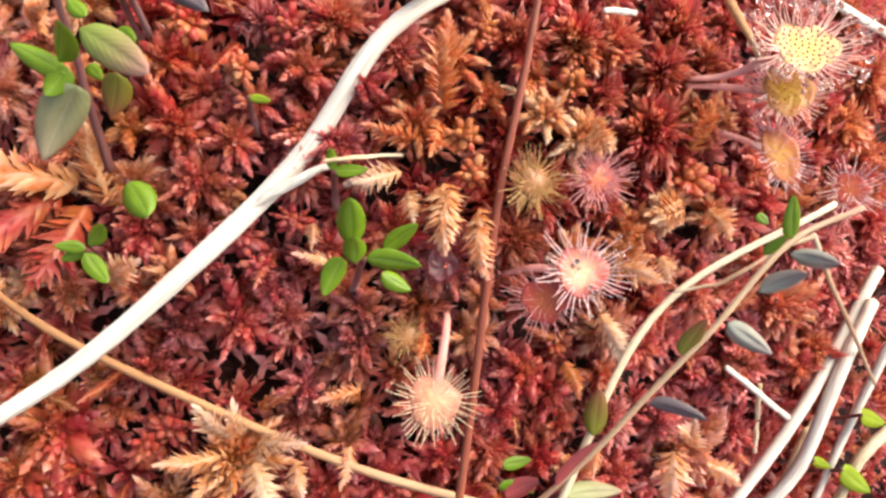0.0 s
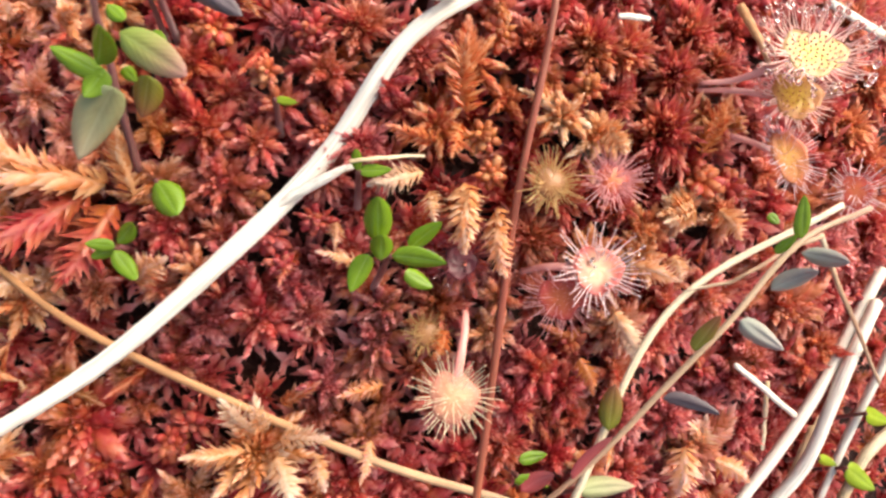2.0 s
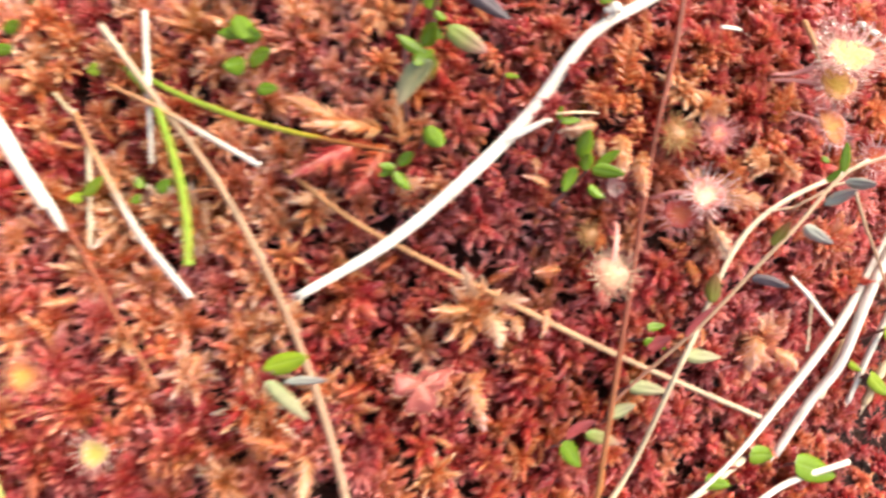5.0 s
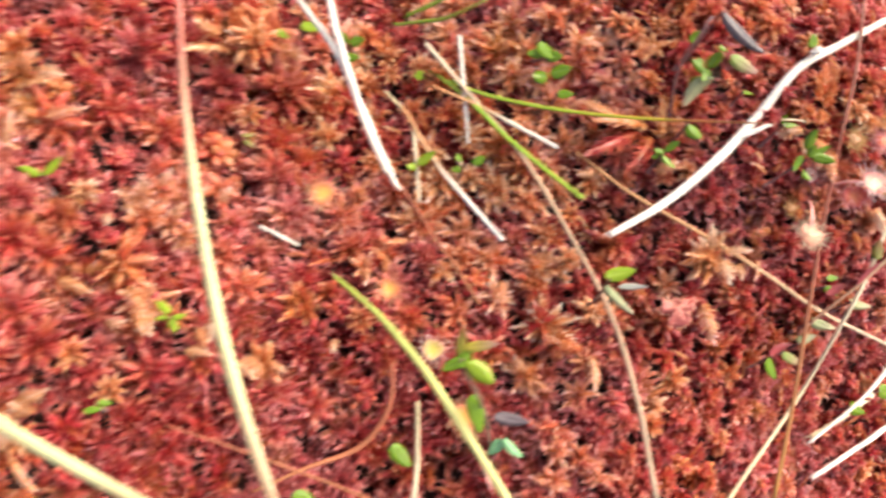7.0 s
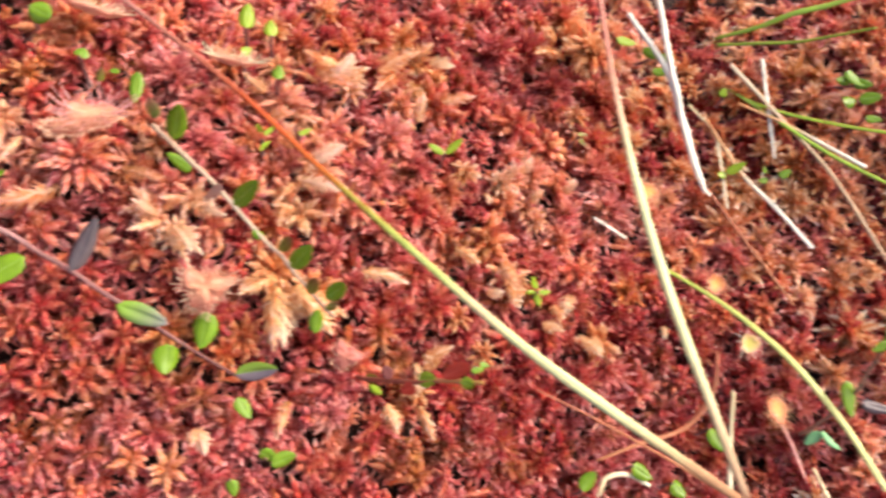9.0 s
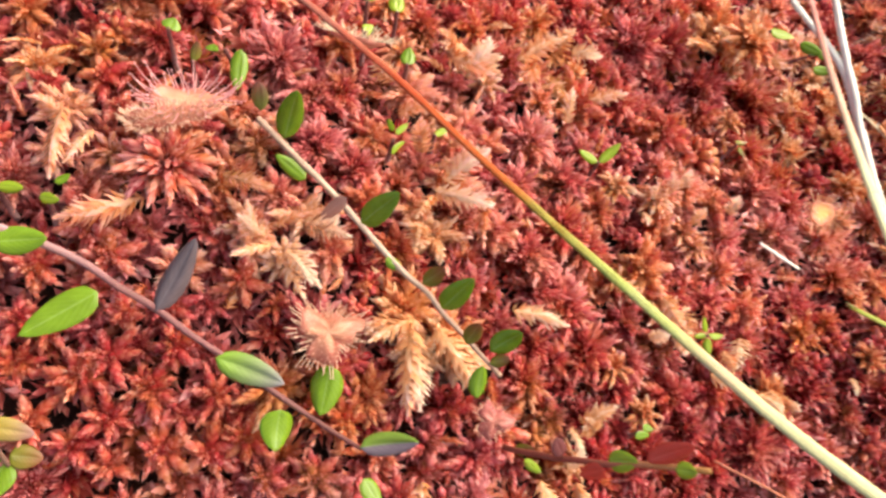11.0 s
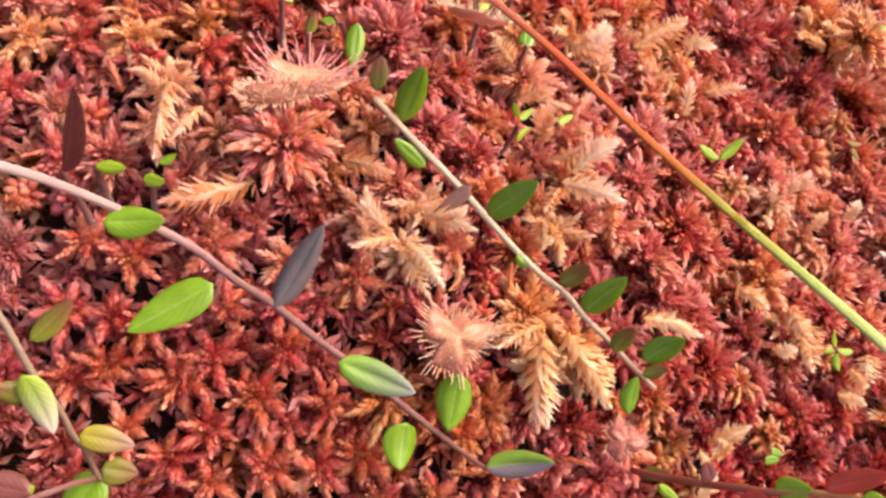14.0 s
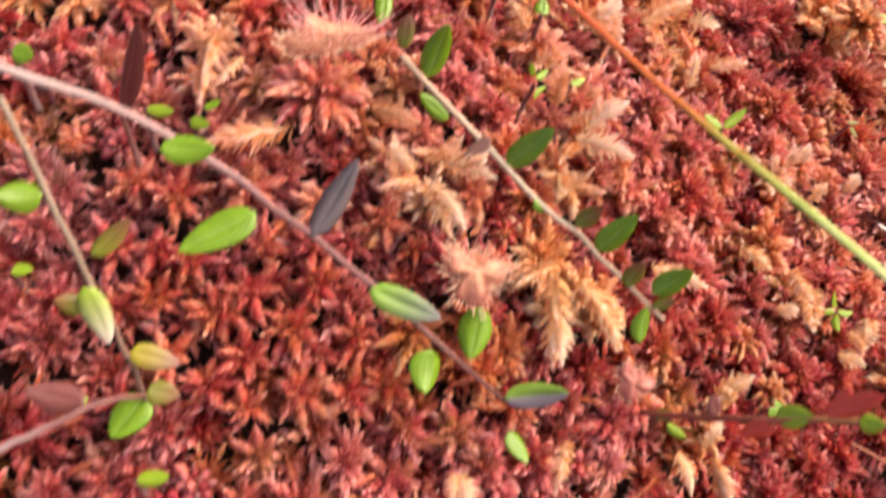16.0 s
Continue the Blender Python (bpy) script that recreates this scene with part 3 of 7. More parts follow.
# where the moss is redder, darker or paler: place, reach, change of tone
PATCHES = [(0.090, 0.050, 0.030, 0.16), (0.108, 0.008, 0.030, -0.34), (0.19, 0.045, 0.03, 0.14), (0.165, 0.035, 0.015, 0.12), (0.102, 0.042, 0.020, -0.16), (0.08, 0.02, 0.045, 0.34), (0.01, 0.02, 0.030, 0.08), (0.075, 0.06, 0.03, 0.22), (-0.058, 0.035, 0.028, -0.12), (-0.042, 0.000, 0.014, 0.20), (-0.022, -0.025, 0.012, 0.20),
           (-0.05, 0.015, 0.02, 0.02), (-0.10, 0.025, 0.03, 0.14), (-0.13, -0.035, 0.03, 0.16), (-0.085, -0.035, 0.016, -0.10), (-0.02, 0.05, 0.04, -0.06), (-0.165, -0.075, 0.025, -0.40),
           (0.145, 0.055, 0.012, 0.16), (-0.04, -0.055, 0.035, -0.32), (0.03, -0.06, 0.03, -0.36), (-0.03, -0.015, 0.03, -0.10), (0.0, -0.04, 0.025, -0.12), (0.15, -0.03, 0.035, 0.18), (0.13, 0.03, 0.02, 0.10), (0.20, -0.01, 0.04, 0.0), (-0.10, -0.065, 0.02, -0.10)]


def tone_at(x, y):
    t = 0.33 - 0.10 * math.tanh((x + 0.02) / 0.08)
    for px, py, r, d in PATCHES:
        t += d * math.exp(-((x - px) ** 2 + (y - py) ** 2) / (2 * r * r))
    return t + 0.10 * noise.noise((x * 45, y * 45, 7))


def seats(x0, x1, y0, y1, pitch, rnd):
    rows = int((y1 - y0) / (pitch * 0.866))
    for j in range(rows):
        for i in range(int((x1 - x0) / pitch)):
            yield (x0 + (i + 0.5 * (j % 2)) * pitch + rnd.normal(0, pitch * 0.2), y0 + j * pitch * 0.866 + rnd.normal(0, pitch * 0.2))


def in_band(x, y):
    """The stretch of the hummock that the walk passes over."""
    return -0.225 < x < 0.30 and -0.118 + 0.13 * max(0.0, x + 0.05) < y < 0.066 + 0.33 * (x + 0.15) * (1 if x > -0.15 else 0.4)


def seat_pose(x, y, size, rnd, sink=0.0):
    up = slope(x, y)
    lean = Vector((rnd.normal(0, 0.34), rnd.normal(-0.04, 0.34), 0))
    q = Vector((0, 0, 1)).rotation_difference((up + lean).normalized())
    return Matrix.LocRotScale((x, y, top(x, y) - 0.0006 - sink), q @ Euler((0, 0, rnd.uniform(0, 6.283))).to_quaternion(), Vector((rnd.uniform(0.82, 1.15), rnd.uniform(0.82, 1.15), rnd.uniform(0.85, 1.2))) * size)


def gather(name, places, forms, label):
    """Joins many moss heads into one mesh."""
    vs, fs, cs, n = [], [], [], 0
    for kind, m, tone in places:
        v, f, c = forms[kind]
        a = np.array(m)
        vs.append(v @ a[:3, :3].T + a[:3, 3])
        fs.append(f + n)
        k = c.copy()
        k[:, 0] += tone
        cs.append(k)
        n += len(v)
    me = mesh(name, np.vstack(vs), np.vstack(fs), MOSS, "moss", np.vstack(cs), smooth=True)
    return tagged(new(name, me), label, "moss", kind="stuff")


def pick_tone(x, y, rnd):
    """Most heads are crimson; where the patch is pale, more of them are orange to tan."""
    if rnd.uniform() < (1.9 if -0.05 < x < 0.10 else 1.05 if x < -0.09 else 1.2) * (tone_at(x, y) - (0.06 if -0.05 < x < 0.10 else 0.18)):
        return rnd.uniform(0.60, 0.86) if -0.06 < x < 0.112 and rnd.uniform() < 0.6 else rnd.uniform(0.44, 0.72)
    return max(0.06, rnd.normal((0.21 if -0.045 < x < 0.09 else 0.13 if x < -0.09 else 0.15) + 0.34 * min(0.5, max(0.0, tone_at(x, y))), 0.07))


def pick_plan(x, y, tone, rnd):
    """Tan heads are plumes; crimson ones grow as pompoms on the crest and as open stars in the wetter ground."""
    if tone > 0.55:
        return rnd.choice(["plume", "plume", "star"])
    fuzzy = 0.70 if -0.115 < x < 0.0 and y > -0.06 else 0.45 if x > 0.16 and y > 0.03 else 0.22
    return "pompom" if rnd.uniform() < fuzzy else rnd.choice(["star", "star", "star", "bead"])


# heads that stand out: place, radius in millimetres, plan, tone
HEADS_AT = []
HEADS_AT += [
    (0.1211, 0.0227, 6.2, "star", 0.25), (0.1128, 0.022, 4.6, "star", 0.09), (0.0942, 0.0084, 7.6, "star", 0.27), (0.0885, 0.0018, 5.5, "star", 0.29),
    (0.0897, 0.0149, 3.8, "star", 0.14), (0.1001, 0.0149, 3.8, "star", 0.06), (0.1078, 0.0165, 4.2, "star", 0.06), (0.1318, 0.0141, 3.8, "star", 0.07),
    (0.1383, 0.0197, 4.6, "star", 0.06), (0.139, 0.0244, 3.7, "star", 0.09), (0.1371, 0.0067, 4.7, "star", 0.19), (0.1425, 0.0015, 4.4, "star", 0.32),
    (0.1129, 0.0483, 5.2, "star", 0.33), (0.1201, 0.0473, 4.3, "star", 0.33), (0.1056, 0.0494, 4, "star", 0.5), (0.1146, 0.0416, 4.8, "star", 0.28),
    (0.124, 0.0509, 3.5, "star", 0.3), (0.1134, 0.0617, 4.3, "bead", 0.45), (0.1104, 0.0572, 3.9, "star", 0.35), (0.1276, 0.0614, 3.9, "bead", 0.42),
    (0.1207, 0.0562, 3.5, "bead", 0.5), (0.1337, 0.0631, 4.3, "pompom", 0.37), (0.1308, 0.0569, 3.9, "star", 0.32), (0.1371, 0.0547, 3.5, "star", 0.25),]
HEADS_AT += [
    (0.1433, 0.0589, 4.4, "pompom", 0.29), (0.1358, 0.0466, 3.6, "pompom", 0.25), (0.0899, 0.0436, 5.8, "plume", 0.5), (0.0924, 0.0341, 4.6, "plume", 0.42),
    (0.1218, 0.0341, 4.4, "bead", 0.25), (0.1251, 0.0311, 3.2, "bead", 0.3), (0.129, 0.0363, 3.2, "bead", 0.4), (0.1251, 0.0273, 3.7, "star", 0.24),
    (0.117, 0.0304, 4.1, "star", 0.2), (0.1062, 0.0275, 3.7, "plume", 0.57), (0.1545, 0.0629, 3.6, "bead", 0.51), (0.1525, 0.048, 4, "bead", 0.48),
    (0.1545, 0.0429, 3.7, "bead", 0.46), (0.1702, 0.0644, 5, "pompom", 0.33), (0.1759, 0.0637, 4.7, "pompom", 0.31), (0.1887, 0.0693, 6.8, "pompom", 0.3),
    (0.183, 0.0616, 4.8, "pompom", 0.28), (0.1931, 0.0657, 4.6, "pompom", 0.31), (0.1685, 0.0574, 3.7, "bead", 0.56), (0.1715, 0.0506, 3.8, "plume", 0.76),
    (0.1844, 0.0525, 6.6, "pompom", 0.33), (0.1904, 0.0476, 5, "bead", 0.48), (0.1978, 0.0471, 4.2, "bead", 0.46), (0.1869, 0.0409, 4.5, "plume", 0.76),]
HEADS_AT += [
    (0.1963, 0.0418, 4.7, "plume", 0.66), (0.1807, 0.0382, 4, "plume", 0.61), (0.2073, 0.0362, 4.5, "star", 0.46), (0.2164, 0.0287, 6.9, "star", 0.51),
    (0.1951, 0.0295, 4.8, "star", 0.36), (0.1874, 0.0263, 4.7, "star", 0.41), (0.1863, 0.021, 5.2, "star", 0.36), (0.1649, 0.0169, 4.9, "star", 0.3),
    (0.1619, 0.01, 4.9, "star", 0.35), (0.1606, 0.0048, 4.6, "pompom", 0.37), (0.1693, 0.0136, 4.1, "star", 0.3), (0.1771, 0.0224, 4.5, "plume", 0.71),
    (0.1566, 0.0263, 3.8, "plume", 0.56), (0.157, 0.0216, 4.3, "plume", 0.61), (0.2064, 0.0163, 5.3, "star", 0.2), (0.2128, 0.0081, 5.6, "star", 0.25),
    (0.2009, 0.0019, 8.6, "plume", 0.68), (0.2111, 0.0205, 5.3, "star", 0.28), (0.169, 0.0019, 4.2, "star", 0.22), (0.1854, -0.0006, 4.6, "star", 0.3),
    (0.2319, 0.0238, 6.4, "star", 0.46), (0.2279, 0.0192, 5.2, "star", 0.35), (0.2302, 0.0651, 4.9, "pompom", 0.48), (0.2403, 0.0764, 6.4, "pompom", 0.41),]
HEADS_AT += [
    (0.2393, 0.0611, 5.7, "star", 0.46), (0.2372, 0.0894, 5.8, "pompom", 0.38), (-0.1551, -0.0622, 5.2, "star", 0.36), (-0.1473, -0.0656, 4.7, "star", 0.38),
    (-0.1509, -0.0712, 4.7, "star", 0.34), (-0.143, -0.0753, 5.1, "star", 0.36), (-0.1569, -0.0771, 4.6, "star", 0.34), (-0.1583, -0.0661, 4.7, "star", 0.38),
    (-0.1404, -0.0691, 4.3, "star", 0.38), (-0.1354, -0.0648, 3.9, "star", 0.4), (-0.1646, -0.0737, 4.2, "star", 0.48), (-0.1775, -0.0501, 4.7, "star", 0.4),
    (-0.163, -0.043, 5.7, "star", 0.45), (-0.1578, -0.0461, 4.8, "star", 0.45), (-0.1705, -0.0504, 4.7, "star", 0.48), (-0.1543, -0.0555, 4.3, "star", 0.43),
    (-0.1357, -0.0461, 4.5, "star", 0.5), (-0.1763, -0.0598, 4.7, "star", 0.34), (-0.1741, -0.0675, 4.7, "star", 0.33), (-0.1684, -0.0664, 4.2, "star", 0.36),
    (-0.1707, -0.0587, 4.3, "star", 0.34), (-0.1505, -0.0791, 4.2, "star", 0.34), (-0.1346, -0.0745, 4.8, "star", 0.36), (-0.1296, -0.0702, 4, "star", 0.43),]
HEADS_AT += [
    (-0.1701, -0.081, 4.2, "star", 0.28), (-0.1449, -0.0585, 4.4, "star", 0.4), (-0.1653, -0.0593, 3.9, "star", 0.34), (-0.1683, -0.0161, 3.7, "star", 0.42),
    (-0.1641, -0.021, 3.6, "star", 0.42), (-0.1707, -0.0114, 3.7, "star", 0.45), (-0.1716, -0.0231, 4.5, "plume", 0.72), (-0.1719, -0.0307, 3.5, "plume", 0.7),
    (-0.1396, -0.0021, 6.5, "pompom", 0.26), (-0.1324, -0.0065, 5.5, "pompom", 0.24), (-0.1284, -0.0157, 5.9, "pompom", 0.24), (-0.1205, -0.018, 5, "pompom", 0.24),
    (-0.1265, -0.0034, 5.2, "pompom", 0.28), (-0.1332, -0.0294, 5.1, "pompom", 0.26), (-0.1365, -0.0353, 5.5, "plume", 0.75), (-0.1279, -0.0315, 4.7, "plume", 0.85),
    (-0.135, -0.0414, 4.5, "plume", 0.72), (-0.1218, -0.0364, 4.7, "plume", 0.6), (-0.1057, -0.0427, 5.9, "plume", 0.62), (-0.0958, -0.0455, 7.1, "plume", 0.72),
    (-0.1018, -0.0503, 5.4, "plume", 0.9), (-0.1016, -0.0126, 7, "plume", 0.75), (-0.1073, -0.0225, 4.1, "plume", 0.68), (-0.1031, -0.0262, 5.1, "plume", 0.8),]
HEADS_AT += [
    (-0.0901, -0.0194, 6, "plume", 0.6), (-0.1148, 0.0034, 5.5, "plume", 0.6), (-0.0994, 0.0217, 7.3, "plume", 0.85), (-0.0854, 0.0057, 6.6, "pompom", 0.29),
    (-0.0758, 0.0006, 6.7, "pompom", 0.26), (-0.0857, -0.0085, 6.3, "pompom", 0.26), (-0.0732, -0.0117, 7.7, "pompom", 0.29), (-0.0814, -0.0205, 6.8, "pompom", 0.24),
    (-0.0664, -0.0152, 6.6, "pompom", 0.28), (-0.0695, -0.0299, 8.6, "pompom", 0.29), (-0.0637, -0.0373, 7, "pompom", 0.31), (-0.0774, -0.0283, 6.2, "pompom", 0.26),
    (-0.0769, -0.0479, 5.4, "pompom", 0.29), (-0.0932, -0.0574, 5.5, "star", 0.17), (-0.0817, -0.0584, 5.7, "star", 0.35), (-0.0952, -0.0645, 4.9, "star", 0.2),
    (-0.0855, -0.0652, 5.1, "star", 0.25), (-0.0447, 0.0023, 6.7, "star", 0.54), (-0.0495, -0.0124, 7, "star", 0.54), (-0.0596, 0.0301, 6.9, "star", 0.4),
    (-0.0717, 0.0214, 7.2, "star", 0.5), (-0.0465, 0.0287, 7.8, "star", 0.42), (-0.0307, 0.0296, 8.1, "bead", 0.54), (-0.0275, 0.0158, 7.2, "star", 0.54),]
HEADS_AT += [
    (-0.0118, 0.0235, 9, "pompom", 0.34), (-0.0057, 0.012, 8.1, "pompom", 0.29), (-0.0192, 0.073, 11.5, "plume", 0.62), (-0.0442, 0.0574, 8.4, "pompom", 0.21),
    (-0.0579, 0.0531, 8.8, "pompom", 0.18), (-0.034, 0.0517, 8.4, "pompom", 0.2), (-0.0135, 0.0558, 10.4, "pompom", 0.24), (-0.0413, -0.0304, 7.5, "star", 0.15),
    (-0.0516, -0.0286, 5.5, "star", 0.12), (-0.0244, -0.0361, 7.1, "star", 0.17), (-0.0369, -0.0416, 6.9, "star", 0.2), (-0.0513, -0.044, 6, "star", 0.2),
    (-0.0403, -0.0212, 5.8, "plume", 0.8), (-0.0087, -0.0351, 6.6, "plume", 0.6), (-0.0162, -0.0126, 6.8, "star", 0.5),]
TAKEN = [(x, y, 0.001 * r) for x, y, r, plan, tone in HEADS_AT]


def bog_moss():
    rnd = np.random.RandomState(5)
    near, bed, mid, rim = [], [], [], []
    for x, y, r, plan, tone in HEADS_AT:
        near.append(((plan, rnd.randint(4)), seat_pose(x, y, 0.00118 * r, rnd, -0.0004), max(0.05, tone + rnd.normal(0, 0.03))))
    for pitch, crest in ((0.0090, False), (0.0110, True)):
        for x, y in seats(-0.24, 0.31, -0.13, 0.22, pitch, rnd):
            if not in_band(x, y) or (-0.042 < x < 0.080) != crest:
                continue
            tone = pick_tone(x, y, rnd)
            plan = pick_plan(x, y, tone, rnd)
            size = rnd.uniform(0.55, 0.68) * pitch * (1.12 if crest else 1.0)
            gap = min((math.hypot(x - a, y - b) - 0.72 * r for a, b, r in TAKEN), default=1.0)
            deep = abs(rnd.normal(0, 0.0012))
            if gap < 0.0012:
                continue
            if gap < 0.0034:
                size, deep = 0.0042, 0.0026
            close = (0.082 < x < 0.225 and -0.03 < y < 0.088) or (-0.20 < x < -0.045 and -0.10 < y < 0.012)
            shown = (-0.165 < x < -0.085 and -0.075 < y < 0.0) or (0.105 < x < 0.175 and -0.005 < y < 0.055)
            row = ((plan, rnd.randint(4 if close else 3)), seat_pose(x, y, size, rnd, deep), tone)
            (near if shown and len(near) < 300 else bed if close else mid).append(row)
    # sunken lower heads; their dark tones put the shade of the gaps into colour
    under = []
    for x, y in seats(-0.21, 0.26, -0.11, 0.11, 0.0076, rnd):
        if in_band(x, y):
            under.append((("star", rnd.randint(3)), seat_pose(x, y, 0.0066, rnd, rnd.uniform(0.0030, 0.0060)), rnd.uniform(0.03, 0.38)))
    for x, y in seats(-0.60, 0.66, -0.42, 0.50, 0.0240, rnd):
        if not in_band(x, y) and (x / 0.6) ** 2 + (y / 0.42) ** 2 < 0.85 + 0.5 * noise.noise((x * 7, y * 7, 2)) + rnd.normal(0, 0.10):
            rim.append((rnd.randint(2), seat_pose(x, y, 0.0142, rnd, 0.001), pick_tone(x, y, rnd)))
    gather("moss_bed", bed, HEADS, "crimson and rust bog moss, densely packed wet heads")
    gather("moss_bed", mid, FAR_HEADS, "red and tan bog moss heads crowded over the crest")
    gather("moss_bed", under, ROUGH_HEADS, "lower bog moss between the upper heads, gap shade in its colour")
    loose = []
    for x, y in seats(-0.24, 0.31, -0.13, 0.22, 0.0135, rnd):
        if in_band(x, y):
            away = rnd.uniform(0, 6.283)
            way = Vector((math.cos(away), math.sin(away), rnd.uniform(-0.1, 0.6)))
            foot = Vector((x, y, top(x, y) - rnd.uniform(0.0015, 0.0045)))
            size = rnd.uniform(0.005, 0.0085)
            wide = size * rnd.uniform(0.65, 0.95)
            loose.append((rnd.randint(4), aim(foot, foot + way, slope(x, y), rnd.normal(0, 0.4)) @ Matrix.Diagonal((wide, size, wide, 1)), min(0.94, 0.7 * tone_at(x, y) + rnd.uniform(0.05, 0.48) + (0.14 if -0.115 < x < -0.05 and y > -0.05 else 0.0))))
    gather("moss_side_shoots", loose, SPRIG_FORMS, "loose rust, peach and tan side shoots among moss heads")
    gather("moss_edge", rim, RIM_HEADS, "red bog moss running on over the peat")
    made = {}
    for kind, m, tone in near:
        step = round(tone * 20)
        if (kind, step) not in made:
            v, f, c = HEADS[kind]
            k = c.copy()
            k[:, 0] += step / 20
            made[kind, step] = mesh("moss_head", v, f, MOSS, "moss", k)
        part("moss_head", made[kind, step], GROUND, "", m)


# ---- dead and living grass, straws ----
def straw(name, label, category, points, radii, stuff, steps=48, flat=0.8, wobble=0.0, seed=1, ridge=0.12, sides=8):
    me = strand_mesh(name, STRAW[stuff], points, radii, steps, sides, flat, wobble, seed, ridge)
    thing = tagged(new(name, me), label, category)
    if max(radii) >= 0.0008:
        rnd = np.random.RandomState(seed + 400)
        end, back = Vector(points[0]), (Vector(points[0]) - Vector(points[1])).normalized()
        for k in range(3):
            off = Vector(rnd.normal(0, 0.45 * radii[0], 3))
            far = end + off * 1.6 + back * rnd.uniform(0.8, 2.2) * radii[0]
            part("splinter", strand_mesh("splinter", STRAW[stuff], [end + off - back * 0.0015, end + off, far], (0.4 * radii[0], 0.36 * radii[0], 0.06 * radii[0]), 6, 5, 0.6), thing)
    return thing


def grass(name, label, category, points, radii, stuff, steps=48, flat=0.6, seed=1):
    """A living blade in two joints: the coloured tip end and the lower blade."""
    thing = empty(name, Vector(points[-1]))
    line = glide(points, 21)
    wide = np.interp(np.linspace(0, 1, 21), np.linspace(0, 1, len(radii)), radii)
    for piece, a, b in (("upper_blade", 0, 8), ("lower_blade", 8, 20)):
        v, f, values = strand([Vector(p) - Vector(points[-1]) for p in line[a:b + 1:2]], wide[a:b + 1:2] * (1.0 if a else 0.94), steps // 2, 8, flat, 0.0, seed, 0.15)
        values = [((a + s * (b - a)) / 20, r, c) for s, r, c in values]
        tris = [t for q in f for t in ([(q[0], q[1], q[2]), (q[0], q[2], q[3])] if q[0] != q[3] else [(q[0], q[1], q[2])])]
        part(piece, mesh(piece, v, tris, STRAW[stuff], "strand", values), thing)
    return tagged(thing, label, category)


branch = straw("dead_grass", "bleached white forked dead grass stem lying on moss", "dead grass", [(0.0847, 0.0035, 0.005), (0.1017, 0.0156, 0.0053), (0.1173, 0.0303, 0.0081), (0.1302, 0.0451, 0.01), (0.1413, 0.0603, 0.0176), (0.1565, 0.0712, 0.0191), (0.1739, 0.0831, 0.0205)], (0.0009, 0.00125, 0.00140, 0.00152, 0.00128, 0.00115, 0.0010), "white", seed=1, steps=64, flat=0.7)
part("side_shoot", strand_mesh("side_shoot", STRAW["white"], [(0.1232, 0.0368, 0.0091), (0.1262, 0.0389, 0.0100), (0.1295, 0.0406, 0.0112), (0.1322, 0.0418, 0.0121), (0.1342, 0.0425, 0.0127)], (0.0004, 0.0008, 0.0008, 0.0006, 0.0004), 14, 8, 0.8, 0.0001, 3), branch, "short snapped side shoot")
part("node", strand_mesh("node", STRAW["white"], [(0.1437, 0.0641, 0.0217), (0.146, 0.0648, 0.022), (0.1472, 0.0656, 0.0205)], (0.0006, 0.0013, 0.0009), 10, 8, 0.9, 0.0002, 4), branch, "swollen node")
straw("straw", "thin amber-brown straw paling towards one end", "dead grass", [(0.0787, 0.0336, -0.0040), (0.0954, 0.0220, -0.0037), (0.1191, 0.0110, -0.0042), (0.1413, 0.0022, -0.008), (0.1655, -0.0051, -0.0165), (0.1925, -0.0151, -0.0171)], (0.00050, 0.00060, 0.00066, 0.00066, 0.00056), "amber", seed=2, steps=56)
straw("straw", "short cream straw with an orange end under grass", "dead grass", [(0.0335, 0.0571, -0.0144), (0.0484, 0.0492, -0.01), (0.06, 0.042, -0.0071), (0.0725, 0.0347, -0.0045)], (0.00050, 0.00062, 0.00072, 0.00066), "bleaching", seed=92)
straw("sedge", "long thin dark red sedge stem over moss", "sedge", [(0.1643, 0.0883, 0.0243), (0.1616, 0.0634, 0.0181), (0.1576, 0.039, 0.01), (0.1557, 0.0146, 0), (0.1534, -0.0106, -0.0088), (0.1507, -0.0364, -0.0171), (0.1472, -0.0623, -0.0257)], (0.00051, 0.00059, 0.00068, 0.00068), "maroon", seed=3, steps=56)
straw("straw", "arched tan dead straw beside a cranberry runner", "dead grass", [(0.1304, -0.0700, -0.0318), (0.1401, -0.0586, -0.0320), (0.162, -0.0303, -0.0282), (0.169, -0.0021, -0.0045), (0.1839, 0.0261, 0.0024), (0.2136, 0.0432, 0.0049)], (0.00072, 0.00072, 0.00062, 0.00060, 0.00052), "cream", seed=4, steps=48)
straw("dead_grass", "thick bleached straw in a bundle", "dead grass", [(0.1702, -0.0437, -0.0369), (0.1926, -0.0272, -0.0362), (0.2109, -0.0088, -0.0352), (0.2277, 0.0127, -0.0295), (0.2459, 0.0406, -0.0254)], (0.0005, 0.0006, 0.00115, 0.00125, 0.00125), "white", seed=5, steps=40)
grass("grass_tuft", "narrow yellow-green blade with an orange dried tip", "grass", [(0.0323, 0.0688, -0.0207), (0.0464, 0.0573, -0.0137), (0.0655, 0.0423, 0.0043), (0.0832, 0.0273, 0.0274), (0.0996, 0.0122, 0.0541)], (0.00059, 0.00076, 0.00076, 0.00051, 0.00025), "lime", seed=6, flat=0.6)
